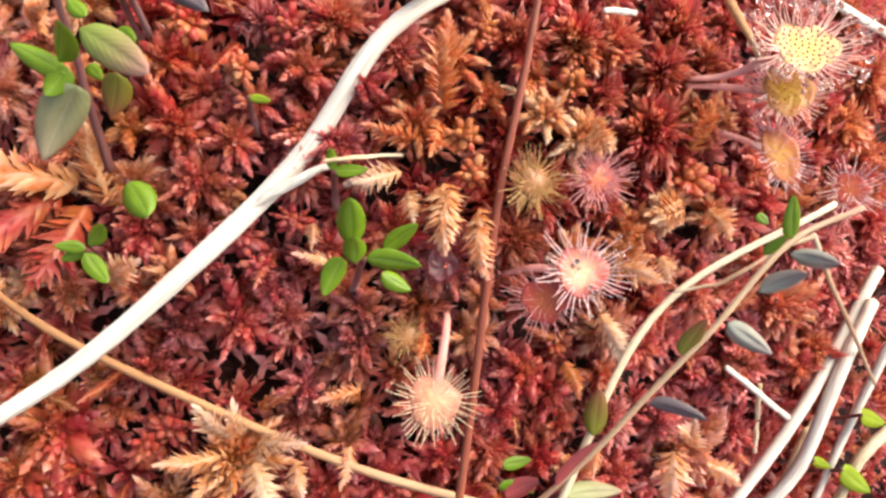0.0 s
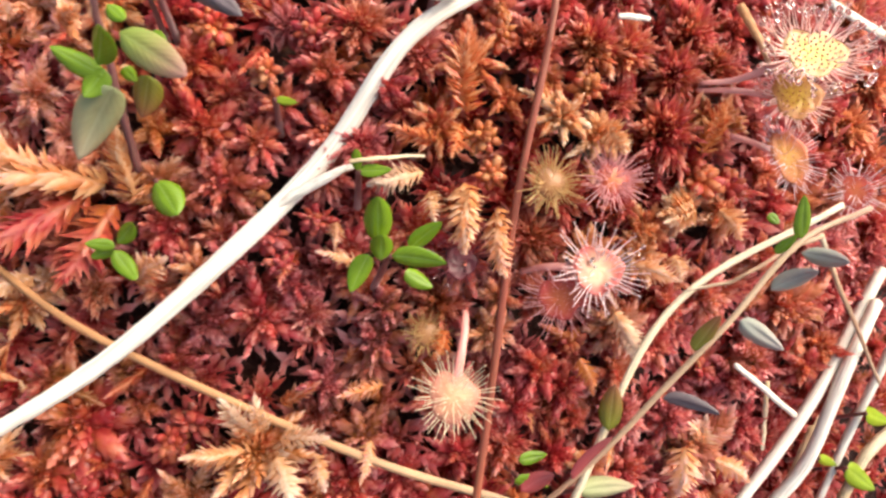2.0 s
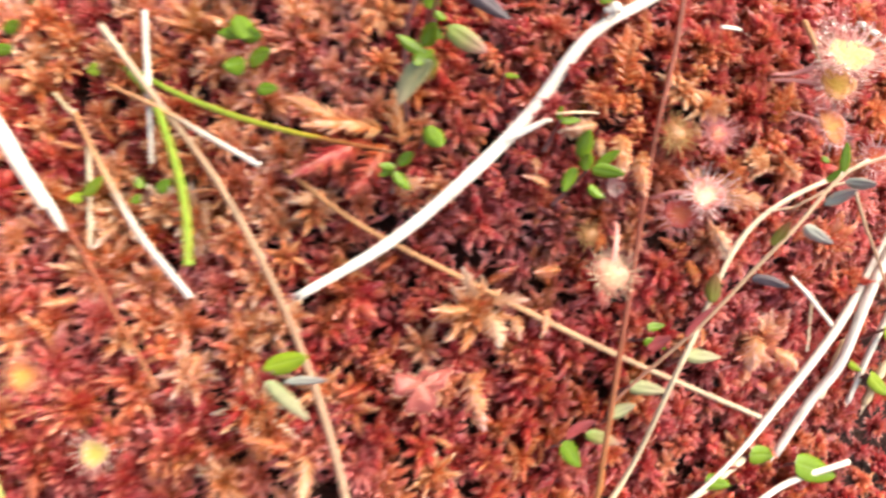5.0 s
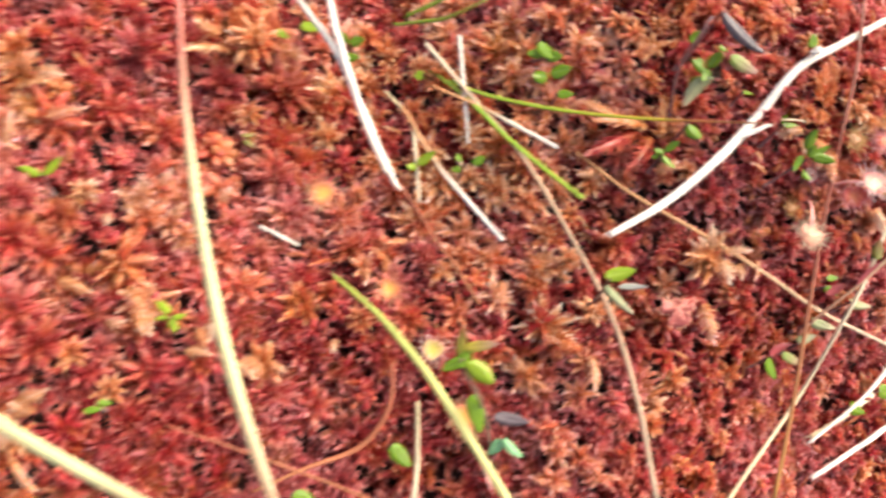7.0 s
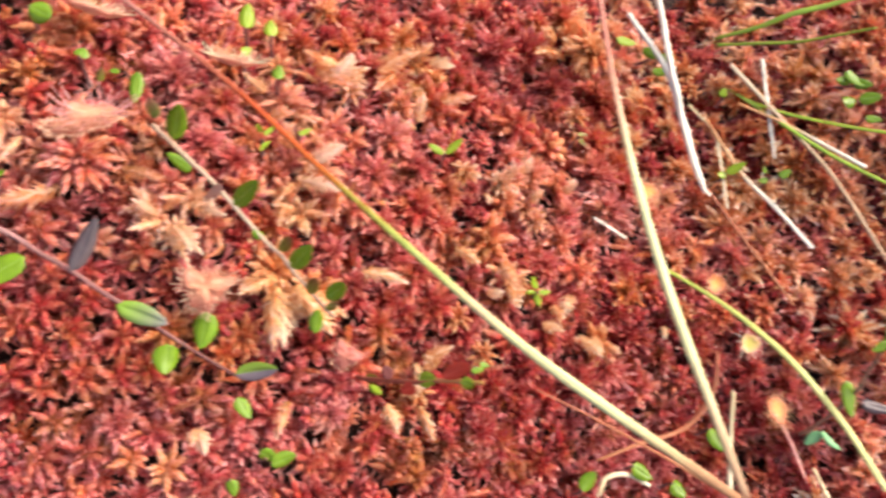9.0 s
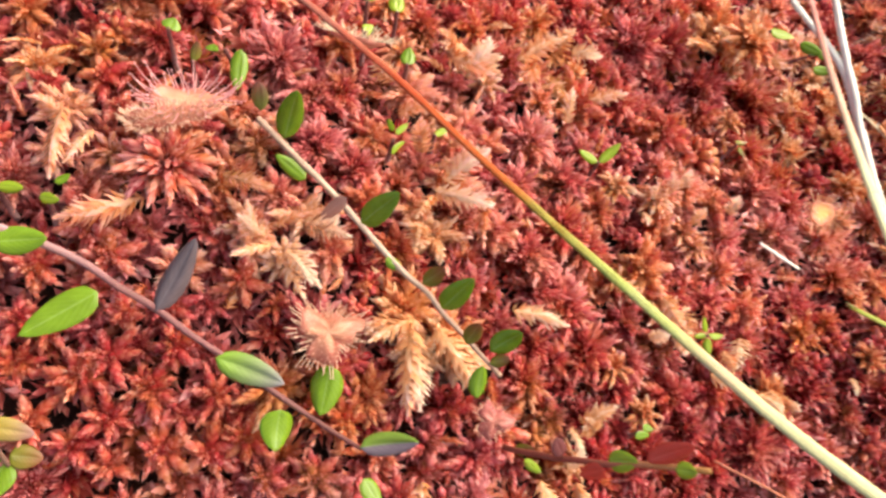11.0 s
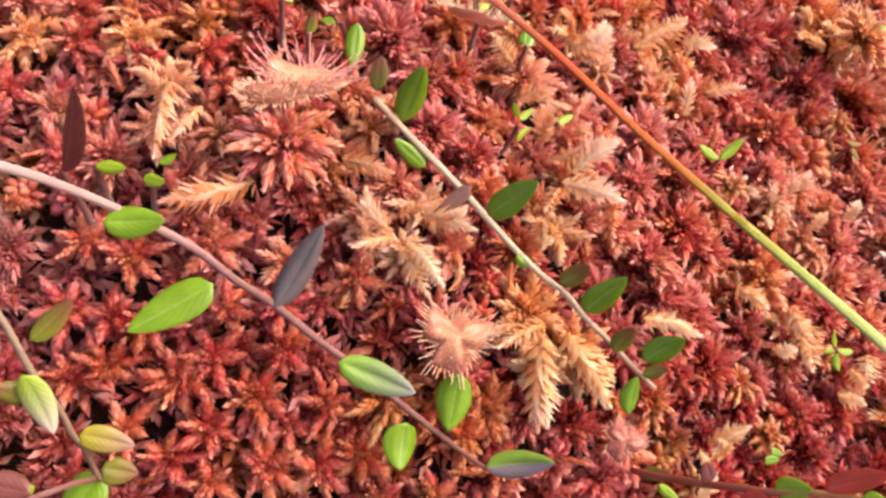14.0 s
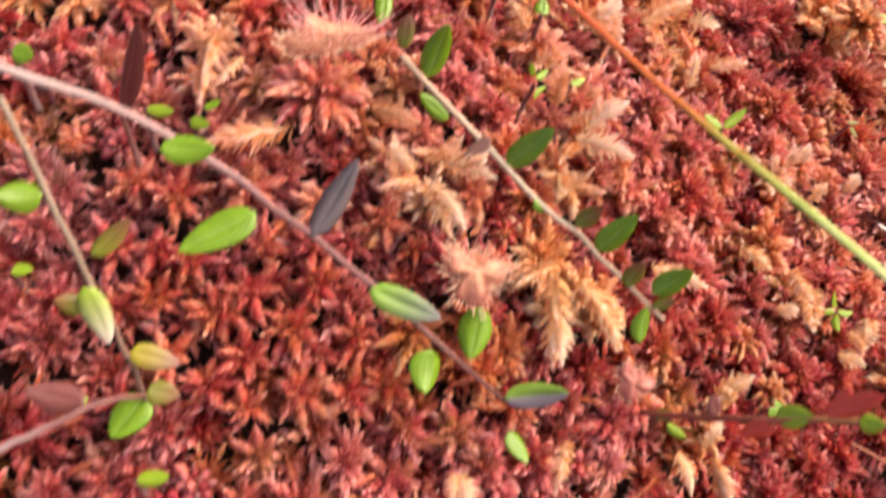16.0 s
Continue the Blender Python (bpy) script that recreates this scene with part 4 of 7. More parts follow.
straw("grass_tuft", "narrow fresh green grass blade arching over moss", "grass", [(0.0331, 0.0662, -0.0185), (0.0449, 0.0529, -0.0123), (0.0551, 0.0341, -0.001), (0.0628, 0.0178, 0.0117), (0.0686, 0.003, 0.0256)], (0.00068, 0.00085, 0.00085, 0.00068), "grass", seed=7, flat=0.6)
straw("grass_tuft", "slender green grass blade rising from moss", "grass", [(0.0228, 0.0784, -0.0084), (0.0309, 0.0765, 0.0021), (0.0383, 0.0775, 0.0102), (0.0468, 0.0784, 0.0162), (0.0551, 0.08, 0.0224)], (0.00085, 0.0011, 0.0009), "grass", seed=8, flat=0.6)
straw("grass_tuft", "slender green grass blade leaning out", "grass", [(0.0193, 0.0691, -0.0023), (0.0254, 0.0625, 0.0085), (0.0312, 0.056, 0.019), (0.0354, 0.0509, 0.0294), (0.0387, 0.0455, 0.0402)], (0.0008, 0.0009, 0.0006), "grass", seed=9, flat=0.6)
straw("straw", "long bent tan dead straw lying across moss", "dead grass", [(0.0303, 0.0716, -0.0124), (0.0459, 0.0528, -0.0105), (0.0629, 0.0321, -0.0088), (0.0781, 0.0082, -0.0095), (0.0897, -0.0161, -0.0079), (0.0976, -0.0398, -0.01), (0.1019, -0.0651, -0.0106)], (0.00085, 0.00076, 0.00076, 0.00076, 0.00085, 0.00076), "tan", seed=10, steps=56)
straw("straw", "short straw, orange fading to bleached white", "dead grass", [(0.0249, 0.0518, -0.0204), (0.0316, 0.0409, -0.0202), (0.0386, 0.0304, -0.0197), (0.0467, 0.0197, -0.0168), (0.059, 0.0067, -0.0161)], (0.00059, 0.00076, 0.00085, 0.00076), "bleaching", seed=11)
straw("straw", "short rust-brown straw half sunk in moss", "dead grass", [(0.0263, 0.0251, -0.0234), (0.0329, 0.0158, -0.0228), (0.0394, 0.0065, -0.022), (0.0461, -0.0025, -0.0212), (0.0535, -0.0132, -0.0203)], (0.00051, 0.00051, 0.00042), "rust", seed=12)
straw("grass_tuft", "curved pale green grass blade over moss", "grass", [(0.0097, -0.0087, -0.0222), (0.0232, -0.0221, -0.0111), (0.0352, -0.037, -0.0023), (0.0467, -0.0532, 0.002), (0.0593, -0.0701, 0.0014)], (0.00070, 0.00100, 0.00110, 0.00105), "yellowing", seed=13, flat=0.5)
grass("grass_tuft", "long grass blade, pale green with red tip", "grass", [(-0.0354, 0.0441, 0.0273), (-0.0307, 0.0224, 0.0256), (-0.0249, 0.0009, 0.0241), (-0.0182, -0.0201, 0.0227), (-0.0106, -0.0406, 0.0216), (-0.0016, -0.0603, 0.0201), (0.0083, -0.0796, 0.0173)], (0.00064, 0.00088, 0.00112, 0.00128, 0.00128, 0.00104), "fading", seed=14, flat=0.5, steps=60)
grass("grass_tuft", "long arching blade, red fading into green", "grass", [(-0.146, -0.0018, 0.039), (-0.1211, -0.015, 0.0372), (-0.0976, -0.0298, 0.0346), (-0.0743, -0.0445, 0.0335), (-0.0504, -0.0584, 0.0313), (-0.0249, -0.0702, 0.0289), (0.0012, -0.081, 0.0254)], (0.00058, 0.00064, 0.00070, 0.00084, 0.00110, 0.00120, 0.00100), "ripening", seed=15, flat=0.55, steps=64)
fork = straw("dead_grass", "bleached white forked straw standing in moss", "dead grass", [(-0.012, 0.0763, -0.0058), (0.0029, 0.0586, -0.008), (0.0138, 0.0414, -0.0154), (0.0237, 0.0268, -0.0228), (0.0271, 0.0223, -0.0229)], (0.0009, 0.0011, 0.0013, 0.0011, 0.0005), "white", wobble=0.0001, seed=31)
part("side_shoot", strand_mesh("side_shoot", STRAW["white"], [(-0.0063, 0.0825, 0.0023), (-0.0027, 0.0744, -0.0008), (0.0007, 0.0664, -0.0041), (0.0041, 0.0579, -0.0069), (0.0080, 0.0505, -0.0100), (0.0135, 0.0402, -0.0150), (0.0222, 0.0272, -0.0218)], (0.0010, 0.0011, 0.0012, 0.0010), 30, 8, 0.8, 0.0002, 32), fork, "second white arm of the fork")
straw("straw", "upright amber straw with a bent tip", "dead grass", [(0.1863, 0.0638, 0.0251), (0.1905, 0.0623, 0.0215), (0.1983, 0.0631, 0.013)], (0.0007, 0.0007, 0.0005), "amber", steps=26, wobble=0.00004, seed=50)
straw("straw", "thin bleached straw reaching over moss", "dead grass", [(0.2133, 0.0773, 0.0103), (0.2214, 0.0774, 0.0065), (0.2361, 0.0797, -0.002)], (0.0008, 0.0009, 0.0009), "white", steps=26, wobble=0.00004, seed=51)
straw("straw", "short thin white straw in moss", "dead grass", [(0.202, 0.0187, -0.0123), (0.2109, 0.0147, -0.0181), (0.2221, 0.0103, -0.0267)], (0.0005, 0.0006, 0.0006), "white", steps=26, wobble=0.00004, seed=52)
straw("straw", "short cream straw sunk in moss", "dead grass", [(0.2137, 0.0164, -0.0214), (0.2154, 0.0103, -0.0263), (0.2173, 0.0038, -0.0316)], (0.0005, 0.0005, 0.0004), "cream", steps=26, wobble=0.00004, seed=53)
straw("straw", "hair-thin tan straw across moss", "dead grass", [(0.1338, 0.0412, 0.0175), (0.1384, 0.0421, 0.0172), (0.1437, 0.0436, 0.015)], (0.0003, 0.0003, 0.0002), "cream", steps=26, wobble=0.00004, seed=54)
straw("straw", "tiny white straw end in moss", "dead grass", [(0.1719, 0.066, 0.0179), (0.1746, 0.0664, 0.0174), (0.177, 0.0666, 0.0169)], (0.0004, 0.0005, 0.0004), "white", steps=26, wobble=0.00004, seed=55)
straw("straw", "thick bleached straw in a bundle", "dead grass", [(0.2141, -0.0232, -0.0468), (0.2226, -0.0086, -0.0403), (0.2293, 0.0018, -0.0345), (0.2348, 0.0196, -0.0267), (0.2427, 0.0334, -0.0244)], (0.0012, 0.00135, 0.0014, 0.0014, 0.0013), "white", steps=26, wobble=0.00004, seed=56)
straw("straw", "thick bleached straw in a bundle", "dead grass", [(0.2404, -0.0077, -0.0486), (0.2456, 0.0069, -0.0423), (0.2491, 0.0176, -0.0367), (0.2518, 0.0257, -0.0326)], (0.0008, 0.0010, 0.0010, 0.0011), "white", steps=26, wobble=0.00004, seed=57)
straw("straw", "pale straw beside the bundle", "dead grass", [(0.2461, -0.0079, -0.0489), (0.2502, 0.002, -0.0441), (0.257, 0.0081, -0.0426)], (0.0011, 0.0013, 0.0013), "cream", steps=26, wobble=0.00004, seed=58)
straw("straw", "grey-tan straw beneath the bundle", "dead grass", [(0.2329, 0.0081, -0.0365), (0.2307, 0, -0.0406), (0.2279, -0.0071, -0.0438)], (0.0010, 0.0011, 0.0011), "cream", steps=26, wobble=0.00004, seed=59)
straw("straw", "thin brown twig across the bundle", "dead grass", [(0.2138, 0.0399, -0.0013), (0.2214, 0.0334, -0.0087), (0.2327, 0.026, -0.0192), (0.2468, 0.0173, -0.0327)], (0.0005, 0.0005, 0.0004), "tan", steps=26, wobble=0.00004, seed=60)
straw("straw", "pale straw lying low in moss", "dead grass", [(0.172, -0.0416, -0.0382), (0.1877, -0.0333, -0.0405), (0.2017, -0.0244, -0.0416)], (0.0008, 0.0009, 0.0009), "cream", steps=26, wobble=0.00004, seed=61)
straw("straw", "bleached straw lying low in moss", "dead grass", [(0.1734, -0.0544, -0.0425), (0.1999, -0.0408, -0.0471), (0.2196, -0.0308, -0.0514), (0.2423, -0.0244, -0.0542)], (0.0008, 0.0009, 0.0009), "white", steps=26, wobble=0.00004, seed=62)
straw("straw", "short dull straw under grass", "dead grass", [(0.0188, 0.0572, -0.0213), (0.0276, 0.0475, -0.0206), (0.0304, 0.0368, -0.0215), (0.0332, 0.0188, -0.0229)], (0.0005, 0.0006, 0.0005), "cream", steps=26, wobble=0.00004, seed=63)
straw("straw", "short upright white straw in moss", "dead grass", [(0.0406, 0.0749, -0.0093), (0.0441, 0.0536, -0.0124), (0.0466, 0.0376, -0.0146)], (0.0007, 0.0007, 0.0005), "white", steps=26, wobble=0.00004, seed=64)
straw("straw", "short cream straw standing in moss", "dead grass", [(0.0383, -0.0422, -0.0318), (0.0401, -0.0584, -0.0374), (0.0396, -0.0754, -0.0379)], (0.0007, 0.0008, 0.0008), "cream", steps=26, wobble=0.00004, seed=65)
straw("straw", "curved rust-brown dead blade", "dead grass", [(0.0293, -0.0326, -0.0254), (0.0299, -0.0441, -0.0299), (0.0231, -0.0554, -0.0344), (0.0078, -0.0627, -0.0343), (-0.0053, -0.0695, -0.0351)], (0.0006, 0.0009, 0.0007, 0.0004), "rust", steps=26, wobble=0.00004, seed=66)
straw("straw", "hair-thin orange stem over moss", "dead grass", [(-0.0295, -0.0545, -0.0227), (-0.011, -0.0591, -0.0253), (0.0109, -0.0649, -0.0303), (0.041, -0.074, -0.0378)], (0.0003, 0.0004, 0.0004), "rust", steps=26, wobble=0.00004, seed=67)
straw("straw", "thin pale straw going down", "dead grass", [(0.0632, -0.062, -0.03), (0.0669, -0.0715, -0.0286), (0.0699, -0.0821, -0.0269)], (0.0006, 0.0006, 0.0006), "cream", steps=26, wobble=0.00004, seed=68)
straw("straw", "tiny white straw end in moss", "dead grass", [(-0.0143, 0.0051, -0.0238), (-0.0073, 0.0027, -0.0248), (-0.002, 0.0008, -0.0253)], (0.0004, 0.0005, 0.0004), "white", steps=26, wobble=0.00004, seed=69)
straw("straw", "curled dry straw in moss", "dead grass", [(-0.0039, -0.0788, -0.0361), (-0.0018, -0.0738, -0.0353), (0.0046, -0.072, -0.0356), (0.0126, -0.074, -0.0369)], (0.0007, 0.0008, 0.0007), "cream", steps=26, wobble=0.00004, seed=70)
straw("twig", "thin brown dried twig tangled with straw", "twig", [(0.1850, 0.0281, 0.0053), (0.1900, 0.0289, 0.0060), (0.1943, 0.0308, 0.0075), (0.2009, 0.0344, 0.0078), (0.2081, 0.0371, 0.0061)], (0.0002, 0.0003, 0.0003, 0.0004), "tan", steps=30, wobble=0.0001, seed=91)

# ---- leafy shoots ----
def leaf_form(seed, kind, curl, bend, sharp, furrow=0.05):
    """A small leathery leaf of unit length and width, with its edges rolled under and a furrow along the rib."""
    rows, cols = 13, 11
    verts, faces, values = [], [], []
    for shell, z0 in ((0, 0.0), (1, -0.055)):
        for i in range(rows):
            s = i / (rows - 1)
            w = 0.5 * (math.sin(math.pi * min(1, s ** sharp)) ** 0.62) * (1 - 0.10 * s) + 0.025 * (1 - s)
            for j in range(cols):
                u = 2 * j / (cols - 1) - 1
                z = -curl * u * u * w * 2 - furrow * math.exp(-(u / (0.13 + furrow)) ** 2) * math.sin(math.pi * s) + bend * (s * s - s) + z0 * (1 - 0.9 * u ** 4) * min(1.0, 6 * s * (1.02 - s) + 0.15)
                verts.append((u * w, s, z))
                values.append((s, u, shell))
    n = rows * cols
    for i in range(rows - 1):
        for j in range(cols - 1):
            a, b, c, d = i * cols + j, i * cols + j + 1, (i + 1) * cols + j + 1, (i + 1) * cols + j
            faces += [(a, b, c), (a, c, d), (n + a, n + c, n + b), (n + a, n + d, n + c)]
    edge = [i * cols for i in range(rows)] + [(rows - 1) * cols + j for j in range(1, cols)] + [i * cols + cols - 1 for i in range(rows - 2, -1, -1)] + [j for j in range(cols - 2, 0, -1)]
    for a, b in zip(edge, edge[1:] + edge[:1]):
        faces += [(a, b, n + b), (a, n + b, n + a)]
    return mesh("leaf", verts, faces, LEAF[kind], "leaf", values)


LEAF_MESHES = {}


def leaf(parent, base, tip, width, kind, rnd):
    form = rnd.randint(3)
    if (kind, form) not in LEAF_MESHES:
        LEAF_MESHES[kind, form] = leaf_form(form, kind, (0.42 if kind in ("grey", "purple", "pale") else (0.16, 0.26, 0.10)[form]), (0.18, 0.10, -0.12)[form], (0.80, 0.86, 0.74)[form], 0.17 if kind in ("grey", "purple", "pale", "half", "purplehalf") else 0.07)
    long = (Vector(tip) - Vector(base)).length
    width *= (0.94 if long > 0.0065 else 0.86) if kind in ("green", "lime", "mint") else 0.82
    m = aim(base, tip, (0.05, -0.25, 1.0), rnd.normal(0, 0.22)) @ Matrix.Diagonal((width, long, min(width, long), 1))
    part("leaf", LEAF_MESHES[kind, form], parent, LEAF_WORDS.get(kind, ""), parent.matrix_basis.inverted() @ m)


LEAF_WORDS = {"tipped": "green leaf with a whitish tip", "rosetip": "yellow-green leaf with a rosy tip", "grey": "grey leaf with edges rolled under", "purple": "leaf turned purple-grey", "pale": "leaf showing its pale underside", "blush": "green leaf flushed pink at its tip", "pink": "pink-red young leaf", "olive": "olive leaf going red",
              "redbrown": "red-brown leaf", "scarlet": "bright red leaf", "half": "leaf half green, half grey", "purplehalf": "leaf half green, half purple", "olivepink": "dull pink-olive leaf", "mint": "pale mint leaf"}


def shoot(name, label, category, leaves, stem=None, radii=(0.0006,), stuff="twig", seed=1, group=""):
    """A shoot with its leaves, each on a short stalk from the stem."""
    rnd = np.random.RandomState(seed)
    foot = stem[0] if stem else leaves[0][0]
    thing = empty(name, Vector(foot))
    if stem:
        part("stem", strand_mesh("stem", STRAW[stuff], [Vector(p) - Vector(foot) for p in stem], radii, 44, 8, 0.9, 0.0001, seed, 0.1), thing)
    else:
        x, y, z = foot
        low = (x, y - 0.001, min(top(x, y) - 0.005, z - 0.003))
        c = np.mean([l[0] for l in leaves], axis=0)
        part("stem", strand_mesh("stem", STRAW[stuff], [Vector(low) - Vector(foot), Vector(0.5 * (np.array(low) + c)) - Vector(foot), Vector(c) - Vector(foot)], (0.0006, 0.0005, 0.0004), 10, 6, 1.0, 0.0, seed), thing)
    for base, tip, width, kind in leaves:
        leaf(thing, base, tip, width, kind, rnd)
    return tagged(thing, label, category, group)


shoot("cranberry_shoot", "cranberry shoot with glossy green and grey-backed leaves", "cranberry", [
    ((0.1059, 0.0463, 0.0265), (0.1004, 0.0488, 0.0279), 0.0031, "green"),
    ((0.1052, 0.0475, 0.0268), (0.1071, 0.0493, 0.0319), 0.0040, "green"),
    ((0.1061, 0.047, 0.0268), (0.104, 0.0437, 0.026), 0.0034, "green"),
    ((0.1072, 0.045, 0.0263), (0.1016, 0.0387, 0.0193), 0.0062, "pale"),
    ((0.1092, 0.0485, 0.0322), (0.1166, 0.0439, 0.0321), 0.0050, "blush"),
    ((0.1069, 0.049, 0.0238), (0.1079, 0.0483, 0.0218), 0.0020, "green"),
    ((0.1071, 0.0525, 0.0311), (0.1091, 0.0507, 0.031), 0.0023, "green"),
    ((0.1076, 0.0572, 0.0188), (0.1099, 0.0553, 0.0187), 0.0023, "green"),
    ((0.1081, 0.0509, 0.0188), (0.1066, 0.0468, 0.0149), 0.0048, "olive")], [(0.1036, 0.0588, 0.0344), (0.1033, 0.0571, 0.0279), (0.1024, 0.0551, 0.0193), (0.1029, 0.0502, 0.0133), (0.1040, 0.0429, 0.0061)], (0.0004, 0.0005, 0.0006), "twig", 11, "")
shoot("cranberry_shoot", "brown cranberry runner with green and purple-grey leaves", "cranberry", [
    ((0.1957, 0.033, 0.0179), (0.1933, 0.0375, 0.0228), 0.0027, "green"),
    ((0.1953, 0.031, 0.0178), (0.1987, 0.0286, 0.0223), 0.0031, "grey"),
    ((0.1915, 0.0261, 0.0157), (0.1951, 0.0276, 0.0211), 0.0033, "grey"),
    ((0.1823, 0.0183, 0.0103), (0.1846, 0.0227, 0.0144), 0.0033, "olive"),
    ((0.1878, 0.0222, 0.0137), (0.1928, 0.018, 0.015), 0.0037, "grey"),
    ((0.1726, 0.0075, 0.0013), (0.1735, 0.0141, 0.0028), 0.0043, "olive"),
    ((0.1789, 0.0119, 0.0066), (0.1861, 0.0096, 0.009), 0.0032, "purple"),
    ((0.1682, 0.0004, -0.0033), (0.1729, 0.0067, 0.0021), 0.0032, "pink"),
    ((0.1924, 0.0311, 0.0165), (0.194, 0.033, 0.0194), 0.0020, "green"),
    ((0.1918, 0.0367, 0.0171), (0.193, 0.0351, 0.0174), 0.0017, "green")], [(0.1555, -0.0133, -0.0167), (0.1705, 0.0029, -0.0018), (0.1847, 0.0197, 0.0114), (0.1953, 0.0323, 0.0172), (0.2066, 0.0378, 0.0185)], (0.0004, 0.00045, 0.00045, 0.0004), "runner", 12, "")
shoot("cranberry_shoot", "trailing cranberry stem with green and purple leaves", "cranberry", [
    ((-0.1668, -0.0536, 0.0264), (-0.16, -0.0514, 0.0264), 0.0045, "green"),
    ((-0.1538, -0.0555, 0.0186), (-0.1621, -0.0641, 0.0181), 0.0058, "green"),
    ((-0.1455, -0.056, 0.0161), (-0.1413, -0.0455, 0.0235), 0.0051, "purple"),
    ((-0.1353, -0.0606, 0.0127), (-0.1238, -0.0627, 0.0129), 0.0058, "half"),
    ((-0.1176, -0.0573, 0.0083), (-0.1174, -0.0654, 0.0055), 0.0061, "green"),
    ((-0.1239, -0.0657, 0.0068), (-0.1232, -0.0722, 0.0048), 0.0062, "green"),
    ((-0.1095, -0.0683, -0.0016), (-0.0998, -0.0662, 0.0028), 0.0055, "purplehalf"),
    ((-0.1078, -0.0732, -0.0028), (-0.1038, -0.0775, -0.0027), 0.0041, "green")], [(-0.186, -0.0526, 0.0348), (-0.1726, -0.0517, 0.0308), (-0.1601, -0.0513, 0.0215), (-0.149, -0.0544, 0.0166), (-0.1356, -0.0595, 0.0125), (-0.1221, -0.0644, 0.006), (-0.1091, -0.0683, -0.0025)], (0.00062, 0.00062, 0.0006, 0.0006, 0.00055, 0.0005, 0.0004), "twig", 14, "")
shoot("cranberry_shoot", "pale straight cranberry stem with paired green leaves", "cranberry", [
    ((-0.1401, -0.0154, 0.0156), (-0.14, -0.0149, 0.0236), 0.0037, "blush"),
    ((-0.1348, -0.0193, 0.0143), (-0.1332, -0.0149, 0.0237), 0.0050, "green"),
    ((-0.1294, -0.0255, 0.0122), (-0.1354, -0.0229, 0.0143), 0.0032, "green"),
    ((-0.1215, -0.0277, 0.013), (-0.1255, -0.0317, 0.0095), 0.0034, "olivepink"),
    ((-0.1178, -0.0317, 0.0122), (-0.1122, -0.0285, 0.0207), 0.0050, "green"),
    ((-0.1121, -0.0372, 0.0117), (-0.109, -0.0385, 0.0116), 0.0027, "green"),
    ((-0.105, -0.0412, 0.0133), (-0.1021, -0.0396, 0.0182), 0.0039, "olive"),
    ((-0.101, -0.0452, 0.0138), (-0.0974, -0.0415, 0.0211), 0.0046, "green"),
    ((-0.096, -0.0506, 0.0141), (-0.0949, -0.0481, 0.0187), 0.0037, "olive"),
    ((-0.092, -0.0514, 0.0154), (-0.0883, -0.0491, 0.0212), 0.0042, "green"),
    ((-0.0917, -0.0534, 0.0149), (-0.089, -0.0525, 0.0174), 0.0026, "olive"),
    ((-0.0927, -0.0591, 0.013), (-0.0931, -0.0544, 0.0164), 0.0039, "green")], [(-0.14, -0.0173, 0.0159), (-0.1262, -0.0254, 0.0122), (-0.1133, -0.0352, 0.0111), (-0.1013, -0.0448, 0.0131), (-0.0897, -0.055, 0.0145)], (0.0006, 0.0006, 0.0005, 0.0004), "paletwig", 15, "")
shoot("cranberry_shoot", "upright cranberry shoot with green and dull red leaves", "cranberry", [
    ((-0.1777, -0.0641, 0.0261), (-0.1819, -0.0663, 0.0277), 0.0050, "green"),
    ((-0.1719, -0.0719, 0.0176), (-0.1674, -0.0773, 0.0128), 0.0045, "tipped"),
    ((-0.1717, -0.0744, 0.0148), (-0.1753, -0.074, 0.0165), 0.0040, "olive"),
    ((-0.1719, -0.068, 0.0197), (-0.1683, -0.0625, 0.022), 0.0038, "olive"),
    ((-0.1668, -0.0762, 0.0065), (-0.1599, -0.076, 0.0045), 0.0045, "rosetip"),
    ((-0.1653, -0.0801, -0.0026), (-0.1677, -0.0872, -0.0029), 0.0065, "green"),
    ((-0.165, -0.0794, -0.0018), (-0.1602, -0.0789, -0.0031), 0.0049, "olive"),
    ((-0.1728, -0.0852, 0.0044), (-0.1706, -0.0834, 0.0038), 0.0028, "lime")], [(-0.1835, -0.0561, 0.0339), (-0.1776, -0.0633, 0.0257), (-0.1719, -0.0705, 0.0177), (-0.1676, -0.0757, 0.0077), (-0.1646, -0.0808, -0.002)], (0.0004, 0.00045, 0.0004), "greytwig", 16, "")
shoot("cranberry_shoot", "short brown cranberry stem with red-brown leaves", "cranberry", [
    ((-0.1728, -0.0852, 0.0044), (-0.1706, -0.0834, 0.0038), 0.0028, "lime"),
    ((-0.1702, -0.0844, 0.0052), (-0.178, -0.0846, 0.0069), 0.0055, "redbrown")], [(-0.1818, -0.0949, 0.004), (-0.1747, -0.0898, 0.0054), (-0.1687, -0.0841, 0.0053), (-0.1643, -0.0807, 0.0006)], (0.0006, 0.0005, 0.0004), "twig", 17, "")
